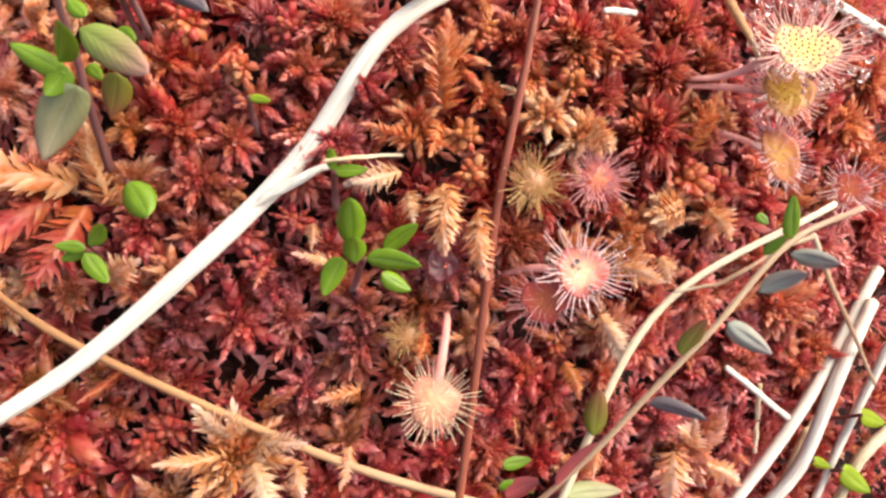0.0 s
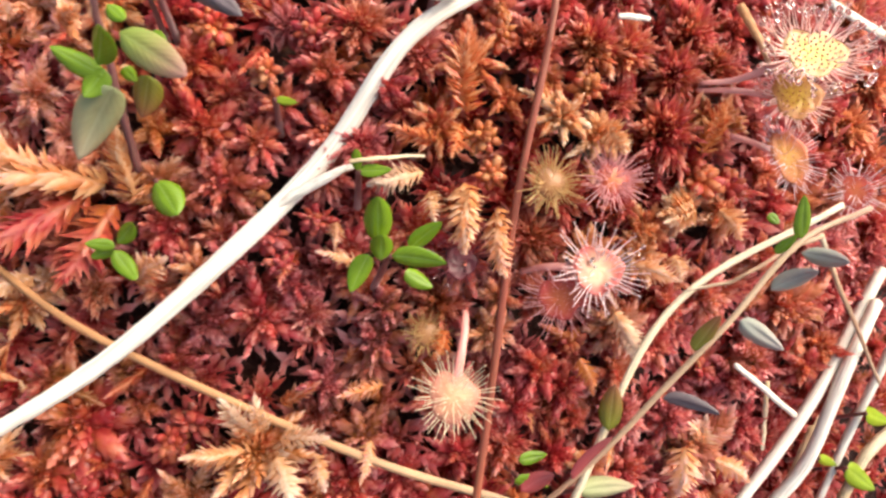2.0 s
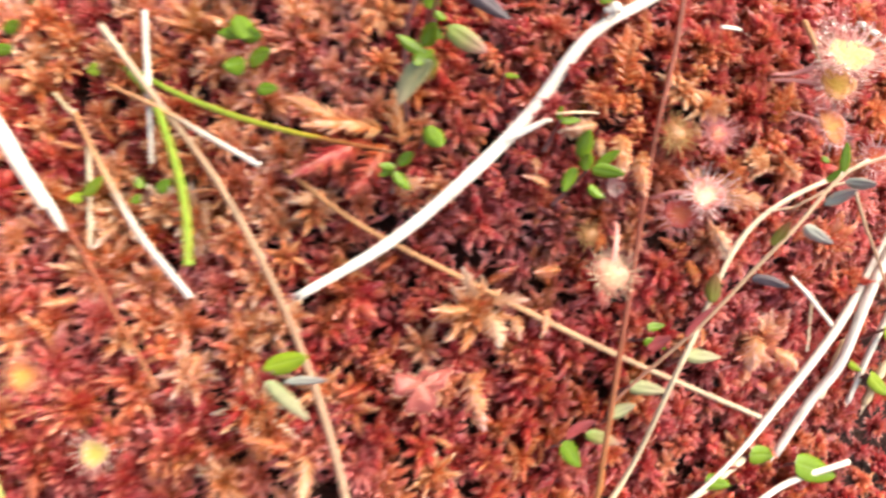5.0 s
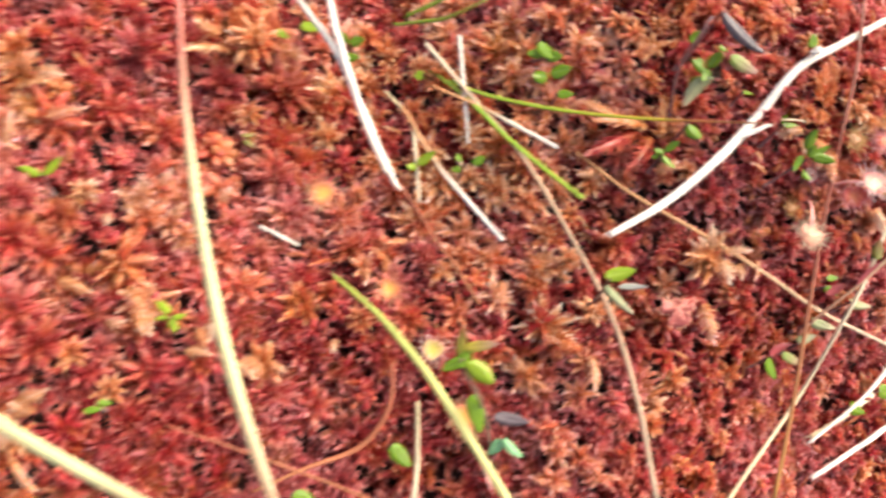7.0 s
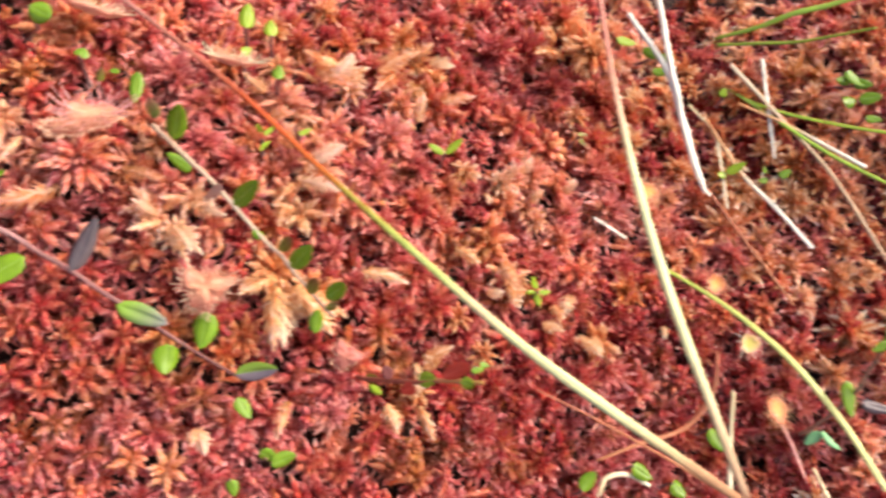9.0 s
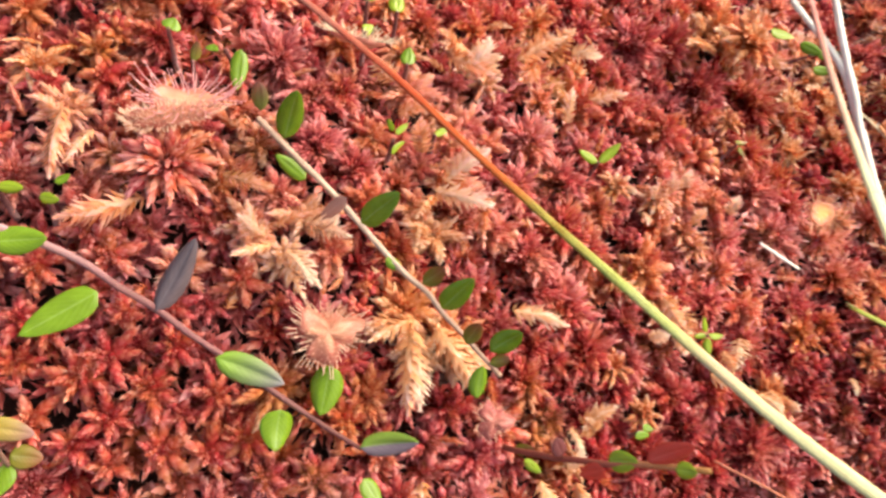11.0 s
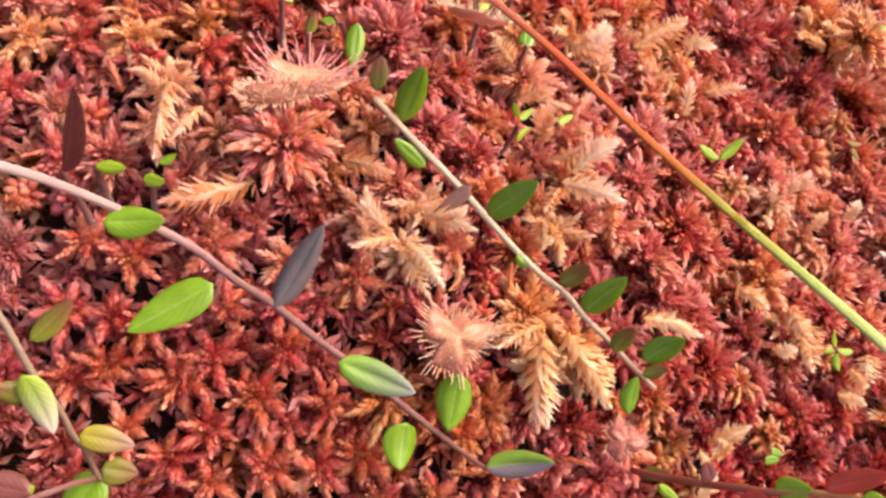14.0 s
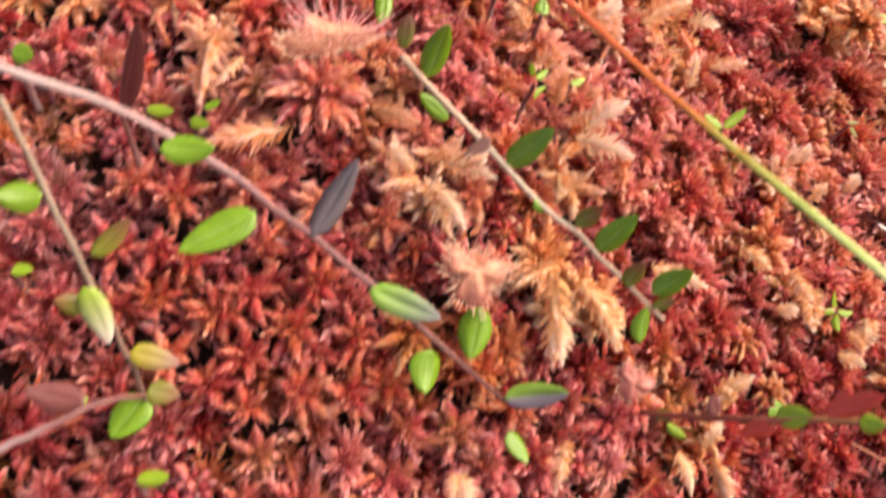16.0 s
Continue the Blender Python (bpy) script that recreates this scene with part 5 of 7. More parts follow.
shoot("cranberry_shoot", "dark red cranberry twig with red and green leaves", "cranberry", [
    ((-0.079, -0.0621, -0.0115), (-0.0754, -0.0619, -0.0086), 0.0030, "olive"),
    ((-0.0776, -0.064, -0.0084), (-0.0743, -0.0661, -0.0074), 0.0025, "lime"),
    ((-0.0735, -0.0638, 0.0017), (-0.0757, -0.0613, 0.0038), 0.0038, "redbrown"),
    ((-0.0679, -0.0647, 0.0094), (-0.0644, -0.0643, 0.0133), 0.0045, "lime"),
    ((-0.0683, -0.0659, 0.0085), (-0.0709, -0.067, 0.004), 0.0041, "scarlet"),
    ((-0.0632, -0.0642, 0.0142), (-0.0587, -0.0619, 0.0216), 0.0045, "scarlet"),
    ((-0.0594, -0.0652, 0.0165), (-0.0568, -0.0654, 0.0186), 0.0035, "lime")], [(-0.0811, -0.0621, -0.0118), (-0.0756, -0.0636, -0.0027), (-0.0692, -0.0647, 0.0073), (-0.0623, -0.0647, 0.014), (-0.0547, -0.0648, 0.0189)], (0.0006, 0.0006, 0.0005), "maroon", 18, "")
shoot("seedling", "single glossy green leaf poking out of moss", "seedling", [
    ((0.108, 0.0399, 0.0105), (0.1114, 0.0349, 0.0112), 0.0051, "green")], None, (0.0006,), "twig", 101, "seedlings in the moss")
shoot("seedling", "small seedling with 4 glossy green leaves in moss", "seedling", [
    ((0.1022, 0.0318, 0.0057), (0.0986, 0.0318, 0.0067), 0.0022, "green"),
    ((0.1016, 0.0317, 0.0045), (0.0987, 0.0304, 0.0042), 0.0023, "green"),
    ((0.1025, 0.0322, 0.0059), (0.1054, 0.0341, 0.0094), 0.0029, "green"),
    ((0.102, 0.0313, 0.0054), (0.1055, 0.0272, 0.0055), 0.0031, "green")], None, (0.0006,), "twig", 102, "seedlings in the moss")
shoot("seedling", "small seedling with 6 glossy green leaves in moss", "seedling", [
    ((0.1376, 0.0292, 0.0212), (0.1373, 0.0334, 0.0262), 0.0037, "green"),
    ((0.138, 0.0271, 0.0211), (0.1379, 0.0294, 0.0243), 0.0033, "green"),
    ((0.1365, 0.028, 0.0205), (0.1345, 0.0237, 0.0182), 0.0033, "green"),
    ((0.1393, 0.0279, 0.0206), (0.1459, 0.027, 0.0212), 0.0031, "green"),
    ((0.1415, 0.0294, 0.0184), (0.1454, 0.0323, 0.0209), 0.0029, "green"),
    ((0.1414, 0.0277, 0.0135), (0.1454, 0.026, 0.0117), 0.0029, "green")], None, (0.0006,), "twig", 103, "seedlings in the moss")
shoot("seedling", "small seedling with 2 glossy green leaves in moss", "seedling", [
    ((0.1349, 0.0404, 0.0162), (0.1345, 0.0423, 0.019), 0.0018, "green"),
    ((0.135, 0.0404, 0.0162), (0.1393, 0.0407, 0.0166), 0.0021, "green")], None, (0.0006,), "twig", 104, "seedlings in the moss")
shoot("seedling", "single fresh yellow-green leaf poking out of moss", "seedling", [
    ((0.1235, 0.0503, 0.0157), (0.1265, 0.0498, 0.016), 0.0014, "lime")], None, (0.0006,), "twig", 105, "seedlings in the moss")
shoot("seedling", "small seedling with 3 glossy green leaves in moss", "seedling", [
    ((0.1611, 0.003, -0.0071), (0.1658, 0.0039, -0.0076), 0.0025, "green"),
    ((0.1605, 0.0001, -0.0077), (0.1665, -0.0012, -0.0099), 0.0029, "green"),
    ((0.1617, -0.0016, -0.009), (0.1665, 0.001, -0.0065), 0.0040, "pink")], None, (0.0006,), "twig", 106, "seedlings in the moss")
shoot("seedling", "single pale green leaf poking out of moss", "seedling", [
    ((0.155, -0.0164, -0.0158), (0.1606, -0.0135, -0.0147), 0.0040, "pale")], None, (0.0006,), "twig", 107, "seedlings in the moss")
shoot("seedling", "small seedling with 3 glossy green leaves in moss", "seedling", [
    ((0.1443, -0.0216, -0.0159), (0.1507, -0.0175, -0.0134), 0.0045, "pink"),
    ((0.1489, -0.0201, -0.0162), (0.1587, -0.0222, -0.0199), 0.0039, "blush"),
    ((0.1435, -0.0221, -0.0159), (0.1489, -0.0274, -0.0205), 0.0048, "green")], None, (0.0006,), "twig", 108, "seedlings in the moss")
shoot("seedling", "single pale green leaf poking out of moss", "seedling", [
    ((0.1586, -0.0096, -0.013), (0.1694, -0.0101, -0.0162), 0.0046, "pale")], None, (0.0006,), "twig", 109, "seedlings in the moss")
shoot("seedling", "single pale green leaf poking out of moss", "seedling", [
    ((0.1724, -0.002, -0.012), (0.1831, -0.0016, -0.0153), 0.0045, "pale")], None, (0.0006,), "twig", 110, "seedlings in the moss")
shoot("seedling", "single fresh yellow-green leaf poking out of moss", "seedling", [
    ((0.243, -0.0004, -0.0414), (0.2529, -0.0055, -0.0462), 0.0053, "lime")], None, (0.0006,), "twig", 111, "seedlings in the moss")
shoot("seedling", "single fresh yellow-green leaf poking out of moss", "seedling", [
    ((0.2424, 0.011, -0.0324), (0.2523, 0.0093, -0.0379), 0.0042, "lime")], None, (0.0006,), "twig", 112, "seedlings in the moss")
shoot("seedling", "single fresh yellow-green leaf poking out of moss", "seedling", [
    ((0.2322, 0.002, -0.0351), (0.2392, 0.0002, -0.0394), 0.0025, "lime")], None, (0.0006,), "twig", 113, "seedlings in the moss")
shoot("seedling", "single glossy green leaf poking out of moss", "seedling", [
    ((0.202, -0.0236, -0.0393), (0.2122, -0.0232, -0.0435), 0.0057, "green")], None, (0.0006,), "twig", 114, "seedlings in the moss")
shoot("seedling", "single glossy green leaf poking out of moss", "seedling", [
    ((0.221, -0.0252, -0.0484), (0.2397, -0.0287, -0.0571), 0.0083, "green")], None, (0.0006,), "twig", 115, "seedlings in the moss")
shoot("seedling", "single glossy green leaf poking out of moss", "seedling", [
    ((0.1875, -0.0306, -0.037), (0.1973, -0.0315, -0.0417), 0.0051, "green")], None, (0.0006,), "twig", 116, "seedlings in the moss")
shoot("seedling", "single glossy green leaf poking out of moss", "seedling", [
    ((0.2249, -0.0392, -0.0567), (0.2401, -0.0377, -0.0609), 0.0073, "green")], None, (0.0006,), "twig", 117, "seedlings in the moss")
shoot("seedling", "small seedling with 5 glossy green leaves in moss", "seedling", [
    ((0.0648, 0.0681, 0.0022), (0.0681, 0.0609, 0.0038), 0.0057, "green"),
    ((0.0665, 0.0644, 0.002), (0.061, 0.064, 0.0004), 0.0041, "green"),
    ((0.0666, 0.0633, 0.0017), (0.0715, 0.0617, 0.0044), 0.0044, "green"),
    ((0.0677, 0.0574, 0.0006), (0.063, 0.0559, 0.0001), 0.0058, "green"),
    ((0.0684, 0.0576, 0.0009), (0.0738, 0.0575, 0.0052), 0.0058, "green")], None, (0.0006,), "twig", 118, "seedlings in the moss")
shoot("seedling", "single glossy green leaf poking out of moss", "seedling", [
    ((0.0709, 0.051, 0), (0.0757, 0.0505, 0.0018), 0.0037, "green")], None, (0.0006,), "twig", 119, "seedlings in the moss")
shoot("seedling", "small seedling with 3 glossy green leaves in moss", "seedling", [
    ((-0.0006, 0.0748, -0.0183), (0.005, 0.0707, -0.0166), 0.0039, "green"),
    ((0.0049, 0.072, -0.0184), (0.01, 0.0725, -0.0157), 0.0042, "green"),
    ((0.0035, 0.0666, -0.0192), (0.009, 0.0663, -0.0177), 0.0038, "green")], None, (0.0006,), "twig", 120, "seedlings in the moss")
shoot("seedling", "single fresh yellow-green leaf poking out of moss", "seedling", [
    ((-0.0192, 0.0716, -0.0171), (-0.0146, 0.0692, -0.0171), 0.0037, "lime")], None, (0.0006,), "twig", 121, "seedlings in the moss")
shoot("seedling", "small seedling with 2 fresh yellow-green leaves in moss", "seedling", [
    ((0.031, 0.0303, -0.0192), (0.0362, 0.0338, -0.0154), 0.0034, "lime"),
    ((0.0311, 0.0299, -0.0193), (0.0278, 0.0292, -0.0191), 0.0034, "lime")], None, (0.0006,), "twig", 122, "seedlings in the moss")
shoot("seedling", "single fresh yellow-green leaf poking out of moss", "seedling", [
    ((0.0304, 0.0616, -0.0152), (0.0274, 0.0611, -0.0163), 0.0039, "lime")], None, (0.0006,), "twig", 123, "seedlings in the moss")
shoot("seedling", "small seedling with 3 glossy green leaves in moss", "seedling", [
    ((0.0448, 0.0296, -0.0165), (0.042, 0.029, -0.0175), 0.0030, "green"),
    ((0.0446, 0.0317, -0.0162), (0.0436, 0.0347, -0.016), 0.0030, "green"),
    ((0.0484, 0.0308, -0.0151), (0.0517, 0.0335, -0.0134), 0.0036, "green")], None, (0.0006,), "twig", 124, "seedlings in the moss")
shoot("cranberry_shoot", "upright cranberry shoot with lime and pale leaves", "cranberry", [
    ((0.0800, -0.0116, 0.0109), (0.0879, -0.0094, 0.0129), 0.0042, "lime"),
    ((0.0806, -0.0136, 0.0101), (0.0888, -0.0203, 0.0088), 0.0036, "pale"),
    ((0.0840, -0.0138, 0.0106), (0.0917, -0.0134, 0.0119), 0.0022, "grey")], [(0.0870, -0.0105, -0.0200), (0.0850, -0.0115, -0.0060), (0.0815, -0.0122, 0.0110)], (0.0005, 0.0005, 0.0004), "greytwig", 125, "")
shoot("cranberry_shoot", "tall cranberry shoot with a tuft of green leaves", "cranberry", [
    ((0.0389, -0.0400, 0.0298), (0.0391, -0.0339, 0.0322), 0.0028, "olive"),
    ((0.0397, -0.0386, 0.0305), (0.0469, -0.0372, 0.0321), 0.0030, "rosetip"),
    ((0.0392, -0.0427, 0.0288), (0.0406, -0.0385, 0.0307), 0.0040, "green"),
    ((0.0393, -0.0413, 0.0294), (0.0355, -0.0433, 0.0280), 0.0034, "green"),
    ((0.0405, -0.0415, 0.0295), (0.0467, -0.0454, 0.0289), 0.0046, "lime"),
    ((0.0468, -0.0443, 0.0063), (0.0499, -0.0532, 0.0032), 0.0046, "green"),
    ((0.0527, -0.0490, 0.0040), (0.0619, -0.0498, 0.0051), 0.0044, "purple")], [(0.0610, -0.0520, -0.0330), (0.0560, -0.0505, -0.0150), (0.0495, -0.0465, 0.0060), (0.0430, -0.0430, 0.0200), (0.0395, -0.0410, 0.0296)], (0.0006, 0.0006, 0.0005, 0.0005, 0.0004), "greytwig", 126, "")
shoot("seedling", "small seedling with 2 pale mint leaves in moss", "seedling", [
    ((0.0628, -0.0517, -0.0247), (0.0596, -0.0556, -0.0285), 0.0044, "mint"),
    ((0.063, -0.051, -0.0244), (0.0685, -0.0561, -0.0239), 0.0037, "mint")], None, (0.0006,), "twig", 128, "seedlings in the moss")
shoot("seedling", "single glossy green leaf poking out of moss", "seedling", [
    ((0.1069, 0.0624, 0.0181), (0.1082, 0.0654, 0.0212), 0.0045, "green")], None, (0.0006,), "twig", 129, "seedlings in the moss")
shoot("seedling", "single purple-grey leaf poking out of moss", "seedling", [
    ((0.1082, 0.063, 0.0326), (0.1214, 0.0528, 0.0303), 0.0054, "purple")], None, (0.0006,), "twig", 130, "seedlings in the moss")
shoot("seedling", "single glossy green leaf poking out of moss", "seedling", [
    ((0.1441, 0.0651, 0.0224), (0.1427, 0.0681, 0.0249), 0.0045, "green")], None, (0.0006,), "twig", 131, "seedlings in the moss")
shoot("seedling", "single red-brown leaf poking out of moss", "seedling", [
    ((-0.1769, -0.0455, 0.0208), (-0.1721, -0.0417, 0.0363), 0.0047, "redbrown")], None, (0.0006,), "twig", 132, "seedlings in the moss")
shoot("seedling", "single fresh yellow-green leaf poking out of moss", "seedling", [
    ((-0.1763, -0.0407, 0.0154), (-0.1719, -0.0402, 0.0158), 0.0025, "lime")], None, (0.0006,), "twig", 133, "seedlings in the moss")
shoot("seedling", "small seedling with 2 glossy green leaves in moss", "seedling", [
    ((-0.1691, -0.0412, 0.0156), (-0.1659, -0.041, 0.0158), 0.0024, "lime"),
    ((-0.1679, -0.038, 0.0157), (-0.1659, -0.0362, 0.0162), 0.0019, "green")], None, (0.0006,), "twig", 134, "seedlings in the moss")
shoot("seedling", "small seedling with 2 glossy green leaves in moss", "seedling", [
    ((-0.1455, -0.007, 0.0208), (-0.1446, -0.0142, 0.0183), 0.0034, "green"),
    ((-0.1502, -0.0093, 0.0214), (-0.15, -0.0077, 0.0214), 0.0030, "green")], None, (0.0006,), "twig", 135, "seedlings in the moss")
shoot("seedling", "single olive leaf poking out of moss", "seedling", [
    ((-0.1524, -0.0123, 0.0214), (-0.1521, -0.0095, 0.0236), 0.0025, "olive")], None, (0.0006,), "twig", 136, "seedlings in the moss")
shoot("seedling", "small seedling with 3 fresh yellow-green leaves in moss", "seedling", [
    ((-0.1158, -0.0121, 0.0139), (-0.1172, -0.0113, 0.0164), 0.0014, "lime"),
    ((-0.1152, -0.0124, 0.0137), (-0.1132, -0.0096, 0.0141), 0.0016, "lime"),
    ((-0.115, -0.017, 0.0135), (-0.1131, -0.0138, 0.014), 0.0020, "lime")], None, (0.0006,), "twig", 137, "seedlings in the moss")
shoot("seedling", "single fresh yellow-green leaf poking out of moss", "seedling", [
    ((-0.1076, -0.0083, 0.0103), (-0.1049, -0.0056, 0.0103), 0.0019, "lime")], None, (0.0006,), "twig", 138, "seedlings in the moss")
shoot("seedling", "small seedling with 2 yellow-green leaves in moss", "seedling", [
    ((-0.0685, 0.0040, -0.0035), (-0.0735, 0.0052, -0.0020), 0.0026, "lime"),
    ((-0.0680, 0.0042, -0.0035), (-0.0640, 0.0090, -0.0010), 0.0026, "lime")], None, (0.0006,), "twig", 139, "seedlings in the moss")
shoot("seedling", "small seedling with 4 fresh yellow-green leaves in moss", "seedling", [
    ((-0.0329, -0.0255, -0.0184), (-0.0361, -0.0236, -0.0143), 0.0029, "lime"),
    ((-0.0325, -0.0263, -0.0186), (-0.0289, -0.0255, -0.0184), 0.0026, "lime"),
    ((-0.0328, -0.0271, -0.0187), (-0.0311, -0.0303, -0.0206), 0.0031, "lime"),
    ((-0.0333, -0.0269, -0.0185), (-0.0366, -0.0278, -0.0178), 0.0020, "lime")], None, (0.0006,), "twig", 140, "seedlings in the moss")
shoot("seedling", "single fresh yellow-green leaf poking out of moss", "seedling", [
    ((-0.0115, 0.075, -0.0168), (-0.004, 0.0745, -0.0164), 0.0048, "lime")], None, (0.0006,), "twig", 141, "seedlings in the moss")
shoot("seedling", "small seedling with 2 olive leaves sunk in moss", "seedling", [
    ((-0.0235, 0.0320, -0.0185), (-0.0190, 0.0338, -0.0196), 0.0022, "olive"),
    ((-0.0225, 0.0307, -0.0190), (-0.0190, 0.0294, -0.0210), 0.0022, "olive")], None, (0.0006,), "twig", 142, "seedlings in the moss")
shoot("seedling", "small seedling with 2 glossy green leaves in moss", "seedling", [
    ((-0.0471, -0.0504, -0.0219), (-0.0439, -0.0502, -0.0229), 0.0024, "green"),
    ((-0.0495, -0.0529, -0.0206), (-0.0455, -0.0518, -0.0217), 0.0024, "green")], None, (0.0006,), "twig", 144, "seedlings in the moss")
shoot("seedling", "single fresh yellow-green leaf poking out of moss", "seedling", [
    ((-0.1623, -0.0921, -0.004), (-0.1576, -0.0907, -0.0035), 0.0029, "lime")], None, (0.0006,), "twig", 145, "seedlings in the moss")
shoot("seedling", "single fresh yellow-green leaf poking out of moss", "seedling", [
    ((-0.1894, -0.0671, 0.0035), (-0.1861, -0.0666, 0.0037), 0.0027, "lime")], None, (0.0006,), "twig", 146, "seedlings in the moss")
shoot("seedling", "single glossy green leaf poking out of moss", "seedling", [
    ((-0.1972, -0.0382, 0.0181), (-0.1937, -0.0383, 0.0183), 0.0038, "green")], None, (0.0006,), "twig", 147, "seedlings in the moss")
shoot("seedling", "small seedling with 2 glossy green leaves in moss", "seedling", [
    ((-0.1004, -0.0839, -0.0086), (-0.0962, -0.085, -0.0104), 0.0043, "green"),
    ((-0.0971, -0.0866, -0.0095), (-0.0919, -0.0832, -0.0095), 0.0049, "green")], None, (0.0006,), "twig", 148, "seedlings in the moss")
shoot("seedling", "single glossy green leaf poking out of moss", "seedling", [
    ((-0.1058, -0.091, -0.0091), (-0.1038, -0.0944, -0.0107), 0.0035, "green")], None, (0.0006,), "twig", 149, "seedlings in the moss")
shoot("seedling", "single glossy green leaf poking out of moss", "seedling", [
    ((-0.0101, -0.079, -0.0339), (-0.0068, -0.0731, -0.0318), 0.0050, "green")], None, (0.0006,), "twig", 150, "seedlings in the moss")
shoot("seedling", "single glossy green leaf poking out of moss", "seedling", [
    ((0.0052, -0.0696, -0.0332), (0.0123, -0.0725, -0.0347), 0.0052, "green")], None, (0.0006,), "twig", 151, "seedlings in the moss")
shoot("seedling", "single glossy green leaf poking out of moss", "seedling", [
    ((0.0193, -0.0723, -0.0358), (0.0244, -0.0756, -0.0367), 0.0057, "green")], None, (0.0006,), "twig", 152, "seedlings in the moss")
shoot("seedling", "single glossy green leaf poking out of moss", "seedling", [
    ((0.0316, -0.0544, -0.0352), (0.0383, -0.0601, -0.037), 0.0052, "green")], None, (0.0006,), "twig", 153, "seedlings in the moss")
shoot("seedling", "single fresh yellow-green leaf poking out of moss", "seedling", [
    ((-0.1266, 0.0162, 0.0158), (-0.1273, 0.0228, 0.0178), 0.0045, "lime")], None, (0.0006,), "twig", 154, "seedlings in the moss")
shoot("seedling", "single fresh yellow-green leaf poking out of moss", "seedling", [
    ((-0.1203, 0.0168, 0.0141), (-0.1211, 0.0209, 0.0157), 0.0042, "lime")], None, (0.0006,), "twig", 155, "seedlings in the moss")
shoot("seedling", "single glossy green leaf poking out of moss", "seedling", [
    ((-0.116, 0.0047, 0.0134), (-0.1162, 0.0087, 0.0141), 0.0037, "green")], None, (0.0006,), "twig", 156, "seedlings in the moss")
shoot("seedling", "single fresh yellow-green leaf poking out of moss", "seedling", [
    ((-0.1256, 0.0092, 0.0146), (-0.1243, 0.0121, 0.0138), 0.0031, "lime")], None, (0.0006,), "twig", 157, "seedlings in the moss")
shoot("seedling", "single glossy green leaf poking out of moss", "seedling", [
    ((-0.1716, 0.0015, 0.0246), (-0.1662, 0.0001, 0.0242), 0.0064, "green")], None, (0.0006,), "twig", 158, "seedlings in the moss")
shoot("seedling", "single glossy green leaf poking out of moss", "seedling", [
    ((-0.158, -0.0074, 0.0223), (-0.1576, -0.0049, 0.0224), 0.0040, "green")], None, (0.0006,), "twig", 159, "seedlings in the moss")

# ---- feathery side shoots of the moss that stand out ----
SPRIG_TONES = {"cream": 1.06, "tan": 0.90, "peach": 0.80, "orange": 0.65, "rust": 0.54, "pinkc": 0.76, "salmon": 0.32}
SPRIG_WORDS = {"salmon": "salmon-red feathery side shoot of bog moss with pale leaf tips", "cream": "cream-white feathery side shoot of bog moss", "tan": "tan feathery side shoot of bog moss", "peach": "peach-coloured feathery side shoot of bog moss",
               "orange": "orange feathery side shoot of bog moss", "rust": "rust-brown feathery side shoot of bog moss", "pinkc": "pinkish feathery side shoot of bog moss"}
SPRIG_MESHES = {}


def sprigs(rows, seed):
    rnd = np.random.RandomState(seed)
    for base, tip, width, kind in rows:
        form = rnd.randint(4)
        if (kind, form) not in SPRIG_MESHES:
            v, f, c = SPRIG_FORMS[form]
            k = c.copy()
            k[:, 0] += SPRIG_TONES[kind]
            SPRIG_MESHES[kind, form] = mesh("moss_sprig", v, f, MOSS, "moss", k)
        long = (Vector(tip) - Vector(base)).length * 1.1
        wide = min(0.80 * long, max(0.44 * long, 1.05 * width))
        ob = new("moss_sprig", SPRIG_MESHES[kind, form])
        ob.matrix_basis = aim(base, tip, (0, -0.3, 1), rnd.normal(0, 0.35)) @ Matrix.Diagonal((wide / 0.46, long, wide / 0.46, 1))
        tagged(ob, SPRIG_WORDS[kind], "moss", "side shoots of the moss")


sprigs([
    ((0.1217, 0.0073, -0.0046), (0.1173, 0.0118, 0.002), 0.0035, "cream"),
    ((0.125, 0.0065, -0.0037), (0.1318, 0.0065, -0.0015), 0.0039, "cream"),
    ((0.1205, 0.0049, -0.0056), (0.1119, 0.0036, -0.0038), 0.0035, "peach"),
    ((0.1246, 0.0038, -0.0049), (0.1268, -0.0025, -0.0066), 0.0053, "cream"),
    ((0.13, 0.0037, -0.0059), (0.1318, -0.0007, -0.0069), 0.0035, "tan"),
    ((0.1189, 0.003, -0.0065), (0.1153, -0.0016, -0.0074), 0.0036, "peach"),
    ((0.123, 0.0077, -0.0033), (0.1212, 0.0107, 0.0009), 0.0026, "tan"),
    ((0.1494, 0.0498, 0.0164), (0.1483, 0.0555, 0.0252), 0.0046, "orange"),
    ((0.1453, 0.0456, 0.0159), (0.1386, 0.0458, 0.0197), 0.0034, "orange"),
    ((0.1482, 0.0479, 0.0167), (0.1472, 0.0433, 0.016), 0.0030, "orange"),
    ((0.1437, 0.0418, 0.0133), (0.1376, 0.0396, 0.0141), 0.0034, "cream"),
    ((0.1504, 0.0403, 0.0116), (0.1504, 0.032, 0.0097), 0.0043, "peach")], 1)
